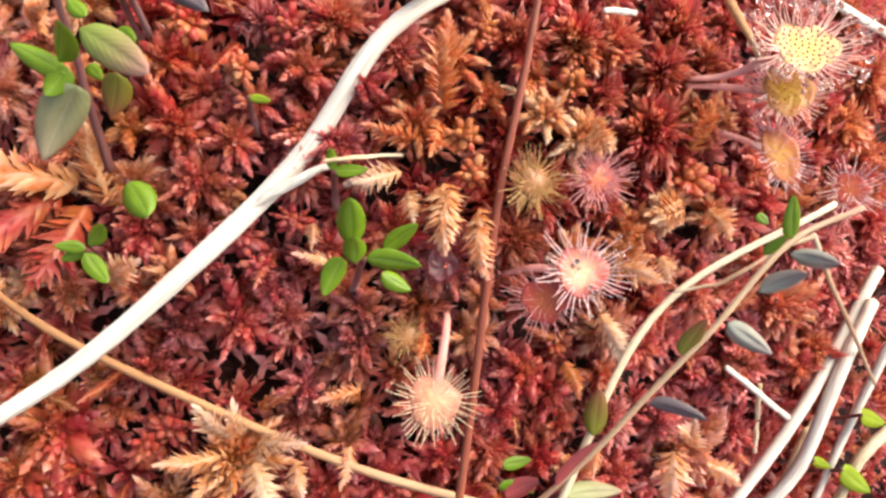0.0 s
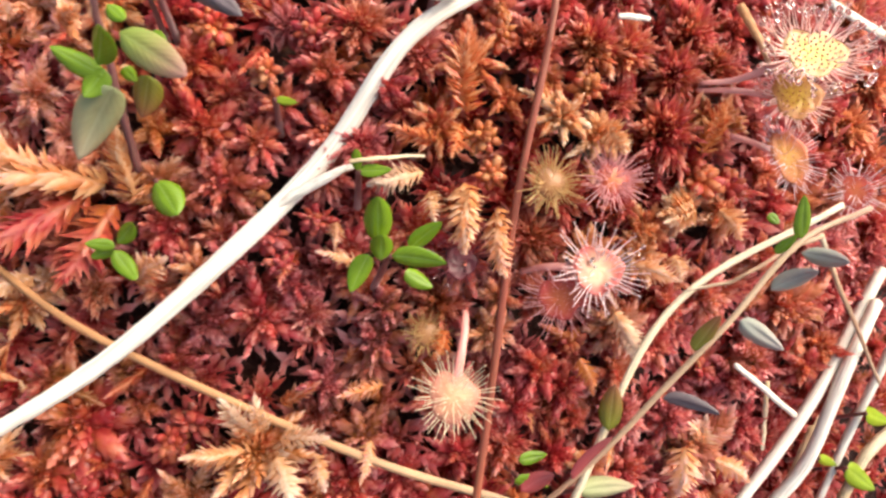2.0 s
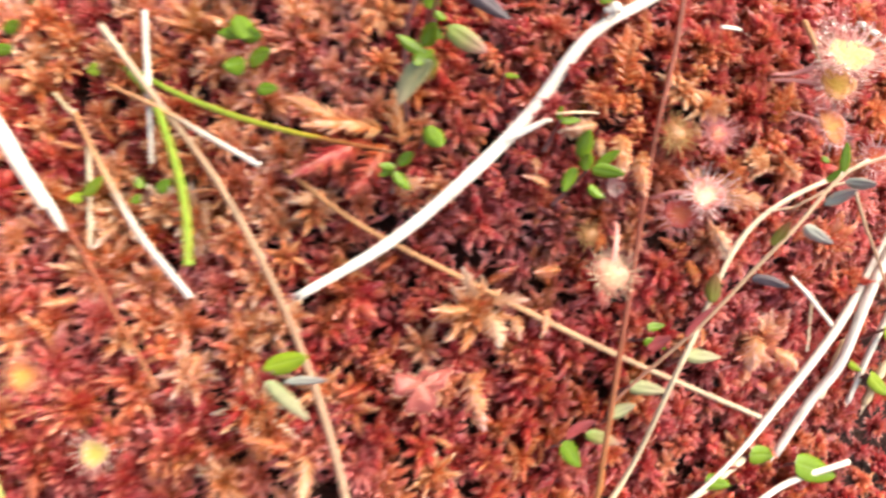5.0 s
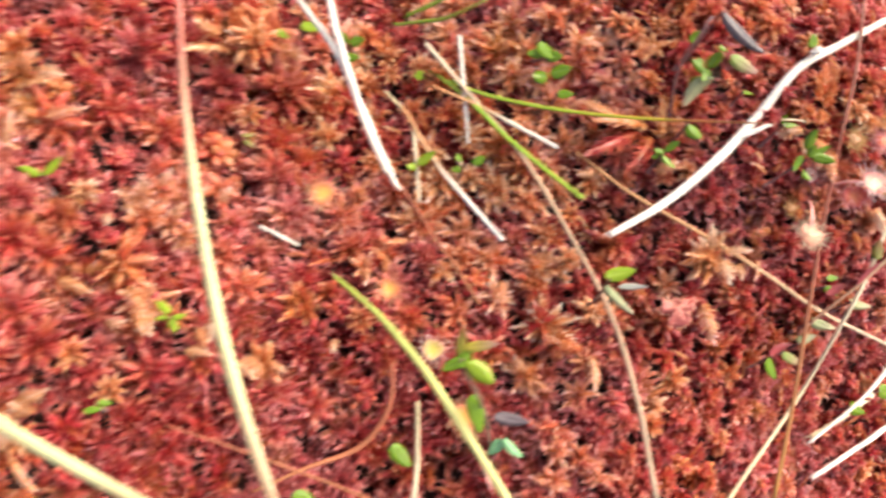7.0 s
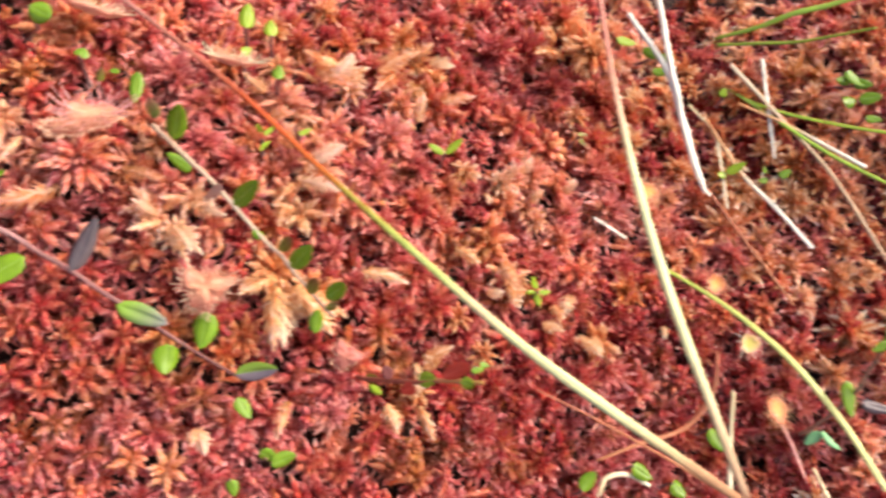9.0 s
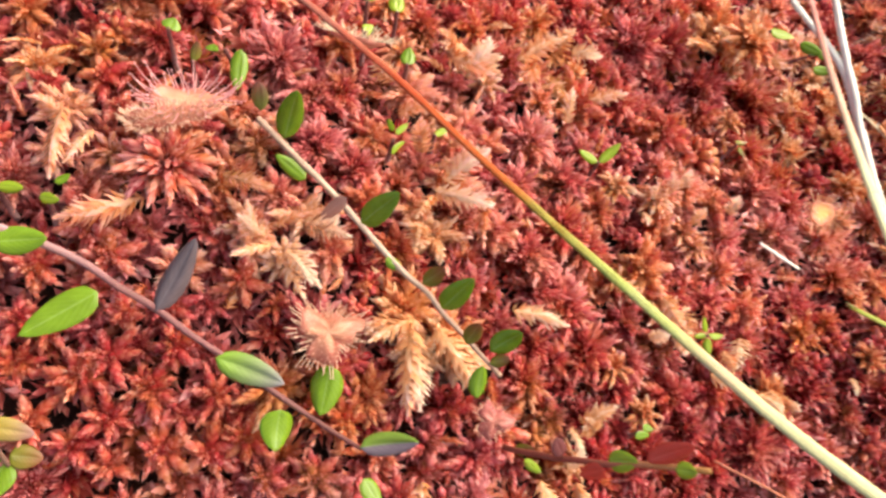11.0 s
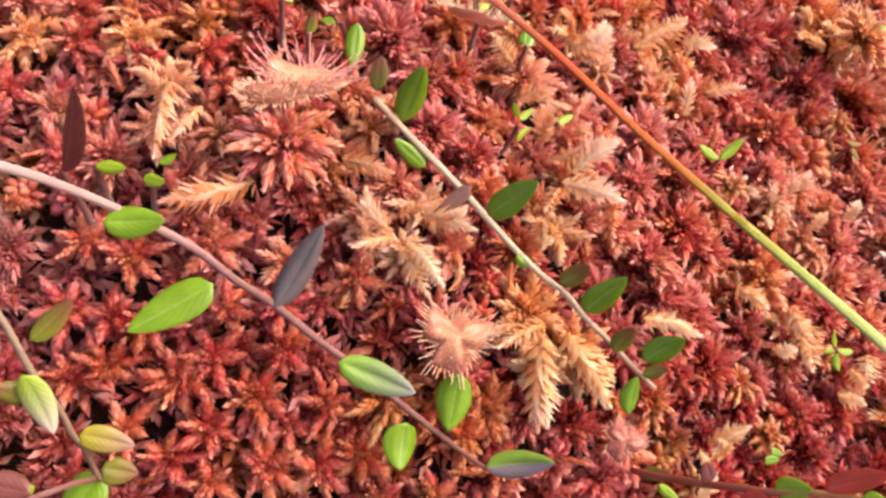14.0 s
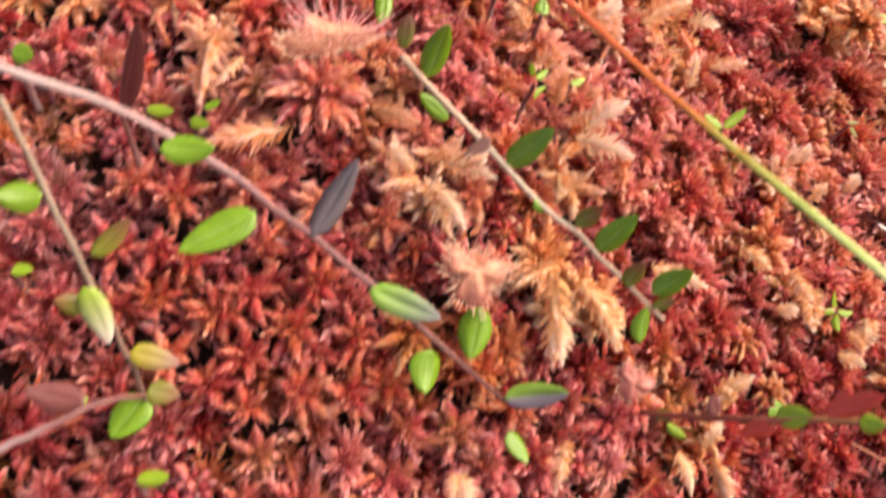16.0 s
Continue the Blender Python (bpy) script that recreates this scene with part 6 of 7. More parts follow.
sprigs([
    ((0.1547, 0.0383, 0.0095), (0.156, 0.0299, 0.0073), 0.0036, "peach"),
    ((0.1447, 0.04, 0.0105), (0.146, 0.0362, 0.0098), 0.0031, "tan"),
    ((0.189, 0.0509, 0.0099), (0.1866, 0.0534, 0.0165), 0.0042, "orange"),
    ((0.1876, 0.0411, 0.0053), (0.1808, 0.0378, 0.0078), 0.0037, "tan"),
    ((0.1926, 0.0418, 0.0039), (0.1962, 0.0377, 0.0025), 0.0043, "peach"),
    ((0.1763, 0.0319, 0.005), (0.1831, 0.03, 0.005), 0.0039, "peach"),
    ((0.1745, 0.0248, 0.0014), (0.1796, 0.0194, -0.0023), 0.0040, "cream"),
    ((0.1771, 0.036, 0.0059), (0.1798, 0.0373, 0.0079), 0.0035, "orange"),
    ((0.132, 0.0361, 0.007), (0.1319, 0.0324, 0.0073), 0.0024, "tan"),
    ((0.1357, 0.0307, 0.0048), (0.1296, 0.0313, 0.0065), 0.0028, "tan"),
    ((0.1938, 0.0045, -0.0184), (0.1941, -0.0028, -0.0214), 0.0065, "tan"),
    ((0.1982, 0.0054, -0.0196), (0.196, 0.0102, -0.0124), 0.0045, "cream")], 13)
sprigs([
    ((0.2028, 0.0022, -0.0238), (0.2103, -0.0016, -0.028), 0.0047, "peach"),
    ((0.1705, 0.05, 0.0143), (0.1728, 0.0458, 0.0153), 0.0041, "peach"),
    ((0.1394, 0.0139, -0.0017), (0.1332, 0.0123, 0.0003), 0.0025, "pinkc"),
    ((0.1705, 0.0185, -0.0035), (0.1729, 0.0135, -0.0062), 0.0032, "rust"),
    ((0.1381, 0.006, -0.0068), (0.1366, 0.0003, -0.0086), 0.0032, "peach"),
    ((0.1485, 0.0218, 0.0014), (0.147, 0.0179, 0.0003), 0.0033, "rust"),
    ((0.0936, 0.0618, 0.0101), (0.097, 0.0632, 0.0146), 0.0075, "peach"),], 25)
sprigs([
    ((0.0836, -0.0253, -0.0156), (0.0742, -0.0236, -0.0159), 0.0041, "rust"),
    ((0.0865, -0.0266, -0.0164), (0.0867, -0.0366, -0.0155), 0.0052, "tan"),
    ((0.1208, -0.0084, -0.0127), (0.1256, -0.0189, -0.0146), 0.0063, "peach"),
    ((-0.0351, 0.065, -0.0148), (-0.0418, 0.064, -0.0098), 0.0059, "peach"),
    ((-0.031, 0.0604, -0.0163), (-0.0423, 0.0527, -0.0103), 0.0059, "peach"),
    ((-0.0278, 0.0616, -0.017), (-0.0216, 0.0561, -0.0169), 0.0059, "peach"),
    ((-0.0303, 0.0669, -0.016), (-0.0293, 0.0746, -0.0115), 0.0068, "orange"),
    ((-0.0264, 0.0641, -0.0172), (-0.0178, 0.0669, -0.0158), 0.0059, "orange"),
    ((-0.0496, 0.0054, -0.0127), (-0.0526, 0.0048, -0.0106), 0.0032, "cream"),
    ((-0.0466, 0.0004, -0.0142), (-0.0484, 0.0003, -0.0125), 0.0035, "cream"),
    ((-0.0413, 0.0104, -0.0153), (-0.0403, 0.0151, -0.0135), 0.0046, "cream")], 37)
sprigs([
    ((-0.0389, -0.0217, -0.0202), (-0.0365, -0.0308, -0.0213), 0.0068, "tan"),
    ((-0.06, -0.0543, -0.0177), (-0.0641, -0.0524, -0.0135), 0.0085, "tan"),
    ((0.0114, -0.0264, -0.0272), (0.0119, -0.0306, -0.0269), 0.0034, "cream"),
    ((-0.1055, -0.0204, 0.01), (-0.0947, -0.0205, 0.0089), 0.0044, "cream"),
    ((-0.1036, -0.0178, 0.0095), (-0.0972, -0.0111, 0.0114), 0.0051, "cream"),
    ((-0.1059, -0.0217, 0.0101), (-0.1077, -0.0273, 0.0101), 0.0034, "peach"),
    ((-0.1102, -0.0121, 0.0101), (-0.1114, -0.0082, 0.0146), 0.0048, "peach"),
    ((-0.1035, -0.0086, 0.0079), (-0.1018, -0.0065, 0.0103), 0.0043, "tan"),
    ((-0.1292, -0.04, 0.0127), (-0.1241, -0.045, 0.0124), 0.0037, "cream"),
    ((-0.1331, -0.0385, 0.0137), (-0.1378, -0.0378, 0.0175), 0.0039, "cream"),
    ((-0.1319, -0.0399, 0.0132), (-0.1371, -0.044, 0.0148), 0.0030, "tan"),
    ((-0.1307, -0.0409, 0.0117), (-0.1248, -0.0463, 0.0092), 0.0027, "tan")], 49)
sprigs([
    ((-0.1319, -0.0363, 0.014), (-0.1271, -0.0338, 0.0156), 0.0027, "peach"),
    ((-0.1248, -0.0349, 0.0129), (-0.1224, -0.0326, 0.0157), 0.0036, "cream"),
    ((-0.1048, -0.0472, 0.0054), (-0.1019, -0.0599, -0.001), 0.0043, "peach"),
    ((-0.1002, -0.0457, 0.004), (-0.0907, -0.0534, -0.0027), 0.0054, "peach"),
    ((-0.1047, -0.0453, 0.0058), (-0.1115, -0.0514, 0.0065), 0.0047, "peach"),
    ((-0.0956, -0.0461, 0.0021), (-0.0898, -0.0493, -0.0021), 0.0034, "pinkc"),
    ((-0.1069, -0.0271, 0.0068), (-0.1067, -0.0327, 0.007), 0.0050, "tan"),
    ((-0.095, -0.0177, 0.0062), (-0.093, -0.0269, 0.0045), 0.0032, "orange"),
    ((-0.0848, -0.0375, -0.0008), (-0.0736, -0.0372, -0.0039), 0.0032, "tan"),
    ((-0.0605, -0.0214, -0.0111), (-0.0528, -0.0226, -0.0134), 0.0046, "peach"),
    ((-0.0454, -0.0203, -0.0168), (-0.0391, -0.0259, -0.0197), 0.0055, "peach"),
    ((-0.0479, -0.031, -0.0176), (-0.0439, -0.0288, -0.0176), 0.0053, "cream")], 61)
sprigs([
    ((-0.0218, -0.0235, -0.0236), (-0.0217, -0.0306, -0.0246), 0.0061, "cream"),
    ((-0.0287, -0.034, -0.0248), (-0.0223, -0.0349, -0.0262), 0.0053, "tan"),
    ((-0.0115, -0.0338, -0.0273), (-0.0084, -0.0381, -0.0283), 0.0069, "peach"),
    ((-0.1026, 0.0096, 0.0078), (-0.1, 0.0171, 0.0103), 0.0054, "cream"),
    ((-0.0915, 0.0218, 0.0033), (-0.0819, 0.0302, 0.0038), 0.0060, "peach"),
    ((-0.1063, 0.0153, 0.0084), (-0.1113, 0.0142, 0.014), 0.0053, "peach"),
    ((-0.0177, 0.0654, -0.0179), (-0.0071, 0.0623, -0.0176), 0.0065, "peach"),
    ((-0.0249, 0.0647, -0.0175), (-0.0328, 0.0645, -0.0135), 0.0064, "tan"),
    ((-0.0444, 0.0078, -0.0144), (-0.0469, 0.0109, -0.0104), 0.0044, "cream"),
    ((-0.0371, 0.002, -0.0173), (-0.0352, 0.0062, -0.0156), 0.0045, "tan"),
    ((-0.0258, 0.0095, -0.0201), (-0.0237, 0.014, -0.0184), 0.0048, "cream"),
    ((-0.0533, -0.0013, -0.0118), (-0.0522, -0.0048, -0.0115), 0.0030, "cream")], 73)
sprigs([
    ((-0.0586, 0.0026, -0.0095), (-0.0559, 0.0026, -0.0095), 0.0030, "cream"),
    ((-0.1702, -0.0262, 0.0189), (-0.1682, -0.0368, 0.016), 0.0048, "peach"),
    ((-0.1644, -0.0284, 0.0184), (-0.1669, -0.0343, 0.0168), 0.0032, "tan"),
    ((-0.1691, -0.0241, 0.0194), (-0.1672, -0.0231, 0.0216), 0.0035, "peach"),
    ((-0.1423, -0.0304, 0.0167), (-0.1346, -0.0308, 0.0166), 0.0022, "peach"),
    ((-0.0715, 0.0208, -0.0032), (-0.0628, 0.026, -0.0042), 0.0041, "peach"),
    ((-0.0777, 0.0109, -0.0009), (-0.0775, 0.0189, 0.0009), 0.0039, "tan"),
    ((-0.1179, 0.0008, 0.0123), (-0.1232, 0.0019, 0.0167), 0.0048, "tan"),
    ((-0.1157, -0.0062, 0.0119), (-0.1099, -0.004, 0.013), 0.0046, "peach"),
    ((-0.1542, -0.0373, 0.0159), (-0.1651, -0.0432, 0.0141), 0.0018, "pinkc"),
    ((-0.0637, -0.0534, -0.0159), (-0.0575, -0.0486, -0.0144), 0.0048, "tan"),
    ((-0.0664, -0.0551, -0.0151), (-0.0631, -0.0606, -0.0169), 0.0036, "cream")], 85)
sprigs([
    ((-0.097, -0.0717, -0.0062), (-0.0968, -0.0798, -0.0087), 0.0035, "peach"),
    ((-0.0662, -0.0641, -0.0174), (-0.064, -0.0585, -0.015), 0.0042, "cream"),
    ((-0.0718, -0.0667, -0.0156), (-0.0684, -0.0729, -0.0188), 0.0048, "tan"),
    ((-0.1157, -0.0816, -0.0037), (-0.1149, -0.085, -0.0049), 0.0038, "tan"),
    ((-0.0421, -0.0236, -0.0184), (-0.039, -0.0312, -0.0206), 0.0068, "peach"),
    ((-0.026, -0.0277, -0.0234), (-0.0234, -0.0324, -0.0245), 0.0070, "peach"),
    ((-0.0153, -0.0358, -0.0262), (-0.0091, -0.0397, -0.0275), 0.0053, "tan"),
    ((-0.1148, -0.0815, -0.0039), (-0.1119, -0.0859, -0.0059), 0.0048, "cream"),
    ((-0.0632, -0.0655, -0.0191), (-0.0569, -0.0714, -0.0233), 0.0056, "peach"),
    ((-0.0773, 0.0342, -0.0027), (-0.0702, 0.0342, -0.0029), 0.0071, "cream"),
    ((-0.0866, 0.0247, 0.0006), (-0.0918, 0.014, 0.005), 0.0068, "peach"),
    ((-0.1075, 0.0131, 0.008), (-0.098, 0.0118, 0.0081), 0.0064, "peach")], 97)

sprigs([
    ((0.0990, 0.0418, 0.0032), (0.0831, 0.0412, 0.0009), 0.0072, "pinkc"),
    ((0.0959, 0.0405, 0.0018), (0.0819, 0.0316, -0.0026), 0.0064, "salmon"),
    ((0.1003, 0.0387, 0.0023), (0.0928, 0.0281, -0.0018), 0.0068, "salmon"),
    ((0.0900, 0.0445, 0.0013), (0.0786, 0.0480, 0.0008), 0.0060, "pinkc"),
    ((0.0873, 0.0296, -0.0050), (0.0801, 0.0271, -0.0067), 0.0039, "tan"),
    ((0.1034, 0.0402, 0.0038), (0.1006, 0.0482, 0.0078), 0.0051, "pinkc"),
    ((0.1035, 0.0283, -0.0011), (0.1080, 0.0316, 0.0020), 0.0051, "tan"),
    ((0.1494, 0.0414, 0.0106), (0.1501, 0.0326, 0.0083), 0.0060, "peach"),
    ((0.1422, 0.0433, 0.0112), (0.1364, 0.0411, 0.0106), 0.0055, "cream"),
    ((0.1538, 0.0365, 0.0081), (0.1564, 0.0295, 0.0066), 0.0049, "pinkc"),
    ((0.1759, 0.0254, -0.0012), (0.1788, 0.0186, -0.0027), 0.0053, "cream"),
    ((0.1879, 0.0427, 0.0044), (0.1809, 0.0397, 0.0057), 0.0049, "peach"),
    ((0.1892, 0.0502, 0.0070), (0.1912, 0.0575, 0.0112), 0.0049, "orange")], 120)
sprigs([
    ((0.1497, 0.0525, 0.0146), (0.1486, 0.0616, 0.0197), 0.0055, "orange"),
    ((0.1718, 0.0504, 0.0117), (0.1744, 0.0476, 0.0113), 0.0046, "peach"),
    ((0.1854, 0.0346, 0.0013), (0.1864, 0.0308, 0.0003), 0.0049, "tan"),
    ((0.1344, 0.0132, -0.0037), (0.1385, 0.0140, -0.0027), 0.0038, "pinkc"),
    ((-0.1021, -0.0125, 0.0046), (-0.0960, -0.0075, 0.0075), 0.0064, "cream"),
    ((-0.1023, -0.0157, 0.0046), (-0.0933, -0.0175, 0.0045), 0.0058, "cream"),
    ((-0.1051, -0.0170, 0.0055), (-0.0975, -0.0160, 0.0067), 0.0073, "orange"),
    ((-0.1295, -0.0376, 0.0097), (-0.1226, -0.0430, 0.0077), 0.0050, "cream"),
    ((-0.1027, -0.0481, -0.0002), (-0.1002, -0.0588, -0.0033), 0.0058, "cream"),
    ((-0.0964, -0.0451, -0.0020), (-0.0899, -0.0530, -0.0052), 0.0070, "peach"),
    ((-0.1088, -0.0452, 0.0026), (-0.1126, -0.0494, 0.0033), 0.0052, "peach"),
    ((-0.0996, 0.0149, 0.0028), (-0.1003, 0.0224, 0.0063), 0.0071, "cream"),
    ((-0.0810, 0.0339, -0.0043), (-0.0777, 0.0393, -0.0014), 0.0066, "peach")], 133)
sprigs([
    ((-0.0424, -0.0210, -0.0206), (-0.0369, -0.0247, -0.0219), 0.0057, "peach"),
    ((-0.1277, -0.0328, 0.0104), (-0.1195, -0.0339, 0.0106), 0.0046, "cream"),
    ((-0.1409, -0.0289, 0.0133), (-0.1345, -0.0286, 0.0140), 0.0036, "pinkc"),
    ((-0.1364, -0.0397, 0.0103), (-0.1384, -0.0334, 0.0136), 0.0049, "tan"),
    ((-0.1707, -0.0248, 0.0155), (-0.1754, -0.0240, 0.0173), 0.0044, "peach"),
    ((-0.1711, -0.0305, 0.0140), (-0.1710, -0.0345, 0.0135), 0.0035, "tan"),
    ((-0.1090, -0.0110, 0.0071), (-0.1109, -0.0055, 0.0096), 0.0052, "peach")], 146)

# ---- sundews ----
def bead(out, at, r, rings=4, sides=6):
    n = len(out[0])
    for i in range(rings + 1):
        e = math.pi * i / rings
        for j in range(sides):
            a = 2 * math.pi * j / sides
            out[0].append((at[0] + r * math.sin(e) * math.cos(a), at[1] + r * math.sin(e) * math.sin(a), at[2] + r * math.cos(e)))
    for i in range(rings):
        for j in range(sides):
            k = (j + 1) % sides
            a, b, c, d = n + i * sides + j, n + i * sides + k, n + (i + 1) * sides + k, n + (i + 1) * sides + j
            out[1].extend(((a, c, b), (a, d, c)))


def hair_form(kind, bow):
    """A tentacle of unit length along y that bows upwards."""
    out = ([], [])
    steps, sides = 6, 5
    for i in range(steps):
        s = i / (steps - 1)
        r = 0.032 * (1 - 0.55 * s)
        for j in range(sides):
            a = 2 * math.pi * j / sides
            out[0].append((r * math.cos(a), s, bow * s * s + r * math.sin(a)))
    for i in range(steps - 1):
        for j in range(sides):
            k = (j + 1) % sides
            a, b, c, d = i * sides + j, i * sides + k, (i + 1) * sides + k, (i + 1) * sides + j
            out[1].extend(((a, b, c), (a, c, d)))
    bead(out, (0, 1.0, bow), 0.036)
    return mesh("tentacle", out[0], out[1], HAIR[kind])


def drop_form():
    out = ([], [])
    bead(out, (0, 0, 0), 1.0, 7, 10)
    return mesh("dew_drop", out[0], out[1], DEW)


HAIR_MESHES, DROP = {}, drop_form()


def gland_form():
    out = ([], [])
    bead(out, (0, 0, 0), 1.0, 3, 6)
    return mesh("gland", out[0], out[1], GLAND)


GLAND_MESH = gland_form()


def blade_ruffle(a, f, lobes):
    """How far a lobed blade is crumpled up or down at one place."""
    return max(0.0, lobes - 0.10) * f * (1.1 * math.sin(2 * a + 3 * f) + 0.7 * math.sin(5 * a - 4 * f))


def blade_form(kind, cup, long, lobes=0.09):
    """A round, slightly cupped leaf blade of unit radius with a rounded edge."""
    rings, sides = 7, 28
    verts, values, faces = [], [], []
    for i in range(rings + 3):
        f = min(1.0, i / rings) if i <= rings else (0.97, 0.6)[i - rings - 1]
        low = 0.0 if i <= rings else (-0.10, -0.17)[i - rings - 1]
        for j in range(sides):
            a = 2 * math.pi * j / sides
            q = f * (1 + lobes * math.sin(3 * a + 1) + 0.55 * lobes * math.sin(7 * a))
            verts.append((q * math.cos(a), q * long * math.sin(a), cup * f * f + low + 0.05 * f * math.sin(5 * a + 9 * f) + blade_ruffle(a, f, lobes)))
            values.append((f, j / sides, 0))
    for i in range(rings + 2):
        for j in range(sides):
            k = (j + 1) % sides
            a, b, c, d = i * sides + j, (i + 1) * sides + j, (i + 1) * sides + k, i * sides + k
            faces += [(a, b, c), (a, c, d)]
    return mesh("blade", verts, faces, DISC[kind], "disc", values)


def sundew(label, at, radius, kind, facing=(0.0, -0.25, 1.0), cup=0.12, long=1.0, fringe=30, inner=16, reach=0.9, dew=0, bow=0.25, stalk=None, seed=1, turn=0.0, glands=0, lobes=0.09, hairs="", nap=0):
    rnd = np.random.RandomState(seed)
    thing = empty("sundew_leaf", Vector(at))
    q = Vector((0, 0, 1)).rotation_difference(Vector(facing).normalized()).to_matrix().to_4x4() @ Matrix.Rotation(turn, 4, "Z")
    part("blade", blade_form(kind, cup, long, lobes), thing, "", q @ Matrix.Scale(radius, 4))
    hairs = hairs or kind
    if (hairs, bow) not in HAIR_MESHES:
        HAIR_MESHES[hairs, bow] = hair_form(hairs, bow)
    for i in range(nap):
        a, f = 2.4 * i, 0.96 * math.sqrt((i + 0.5) / nap)
        shape = 1 + lobes * math.sin(3 * a + 1)
        foot = Vector((f * shape * math.cos(a), f * shape * long * math.sin(a), cup * f * f + blade_ruffle(a, f, lobes))) * radius
        way = Vector((math.cos(a) * 0.8 * f + rnd.normal(0, 0.3), math.sin(a) * 0.8 * f + rnd.normal(0, 0.3), 0.9))
        size = radius * rnd.uniform(0.12, 0.34)
        part("tentacle", HAIR_MESHES[hairs, bow], thing, "", q @ aim(foot, foot + way, (0.3, 0.02, 1.0)) @ Matrix.Diagonal((radius * 0.36, size, radius * 0.36, 1)))
    for i in range(fringe + inner):
        rim = i < fringe
        a = 6.283 * (i + rnd.uniform(-0.3, 0.3)) / max(1, fringe) if rim else rnd.uniform(0, 6.283)
        f = 0.97 if rim else math.sqrt(rnd.uniform(0.03, 0.8))
        lift = rnd.uniform(-0.2, 0.55) if rim else rnd.uniform(0.2, 0.9)
        size = radius * reach * (rnd.uniform(0.55, 1.2) if rim else rnd.uniform(0.4, 0.8))
        wave = f * (1 + lobes * math.sin(3 * a + 1) + 0.55 * lobes * math.sin(7 * a))
        foot = Vector((wave * math.cos(a), wave * long * math.sin(a), cup * f * f + blade_ruffle(a, f, lobes))) * radius
        way = Vector((math.cos(a + rnd.normal(0, 0.22)) * math.cos(lift), math.sin(a + rnd.normal(0, 0.22)) * math.cos(lift), math.sin(lift)))
        hair = part("tentacle", HAIR_MESHES[hairs, bow], thing, "", q @ aim(foot, foot + way, (0.01, 0.02, 1.0)) @ Matrix.Diagonal((max(size, radius * 0.8) * (1.25 if hairs == "yellow" else 1.0), size, size, 1)))
        if i % fringe < dew and rim:
            drop = radius * rnd.uniform(0.07, 0.125)
            part("dew_drop", DROP, hair, "clear sticky droplet", hair.matrix_basis.inverted() @ q @ Matrix.Translation(foot + way * size + Vector((0, 0, bow * size))) @ Matrix.Scale(drop, 4))
    for i in range(glands):
        a, f = 2.4 * i, math.sqrt((i + 0.5) / glands) * 0.9
        part("gland", GLAND_MESH, thing, "", q @ Matrix.Translation(Vector((f * math.cos(a), f * long * math.sin(a), cup * f * f + 0.03)) * radius) @ Matrix.Scale(radius * 0.030, 4))
    if stalk:
        points = [Vector(p) - Vector(at) for p in stalk] + [Vector((0, 0, -0.0012))]
        part("petiole", strand_mesh("petiole", STALK, points, (0.0005, 0.0006, 0.0008), 16, 8, 0.6, 0.0, seed), thing, "pinkish leaf stalk")
    return tagged(thing, label, "sundew", "sundew leaves")


sundew("open sundew leaf with long white-pink tentacles", (0.1697, 0.0299, 0.0085), 0.0036, "pink", (-0.15, 0.0, 1), 0.10, 1.0, 44, 36, 0.95, 10, 0.25, [(0.1601, 0.0311, 0.0015), (0.1640, 0.0309, 0.0060)], 1)
sundew("orange-red sundew leaf folded beneath another", (0.1655, 0.0266, 0.0046), 0.0036, "red", (-0.35, -0.35, 1), 0.15, 0.85, 44, 10, 0.75, 10, 0.25, None, 2, 0.3, 0, 0.12, "red", 60)
sundew("pale tan sundew leaf with straggling tentacles", (0.1493, 0.0121, 0.0039), 0.0036, "tan", (0.0, 0.0, 1), -0.15, 1.0, 44, 30, 0.78, 0, 0.1, [(0.1517, 0.0270, -0.0020), (0.1513, 0.0235, 0.0025), (0.1505, 0.0185, 0.0036)], 3, 0.0, 0, 0.09, "", 70)
sundew("large yellow sundew leaf beaded with dew", (0.2028, 0.0628, 0.0172), 0.0050, "yellow", (-0.1, 0.1, 1), 0.05, 0.85, 70, 8, 0.85, 66, 0.25, [(0.1886, 0.0613, 0.0090), (0.1933, 0.0612, 0.0105), (0.1985, 0.0622, 0.0135)], 4, 0.0, 70)
sundew("orange-yellow sundew leaf dotted with red glands", (0.2030, 0.0585, 0.0118), 0.0040, "amber", (-0.15, 0.0, 1), 0.05, 1.0, 56, 10, 0.7, 36, 0.25, [(0.1886, 0.0606, 0.0080), (0.1950, 0.0600, 0.0095)], 5, 0.0, 46, 0.09, "yellow")
sundew("orange-pink sundew leaf fringed with white tentacles", (0.2035, 0.0499, 0.0075), 0.0026, "orange", (-0.3, -0.1, 1), 0.05, 1.8, 52, 26, 0.85, 20, 0.25, [(0.1958, 0.0550, 0.0040), (0.2000, 0.0530, 0.0050)], 6, 0.25, 24, 0.09, "pink", 46)
sundew("withered brown sundew leaf, hairy and dull", (0.1622, 0.0415, 0.0130), 0.0023, "brown", (0.1, -0.2, 1), -0.3, 1.0, 60, 70, 1.25, 0, 0.1, None, 7)
sundew("pinkish-red sundew leaf crowded with short tentacles", (0.1713, 0.0423, 0.0130), 0.0024, "red", (0.0, -0.2, 1), -0.2, 1.0, 64, 110, 1.2, 0, 0.1, None, 8)
sundew("dark red sundew leaf glittering with dew", (0.1500, 0.0310, 0.0062), 0.0024, "dark", (0.1, -0.2, 1), 0.1, 1.0, 46, 10, 0.9, 46, 0.25, None, 9)
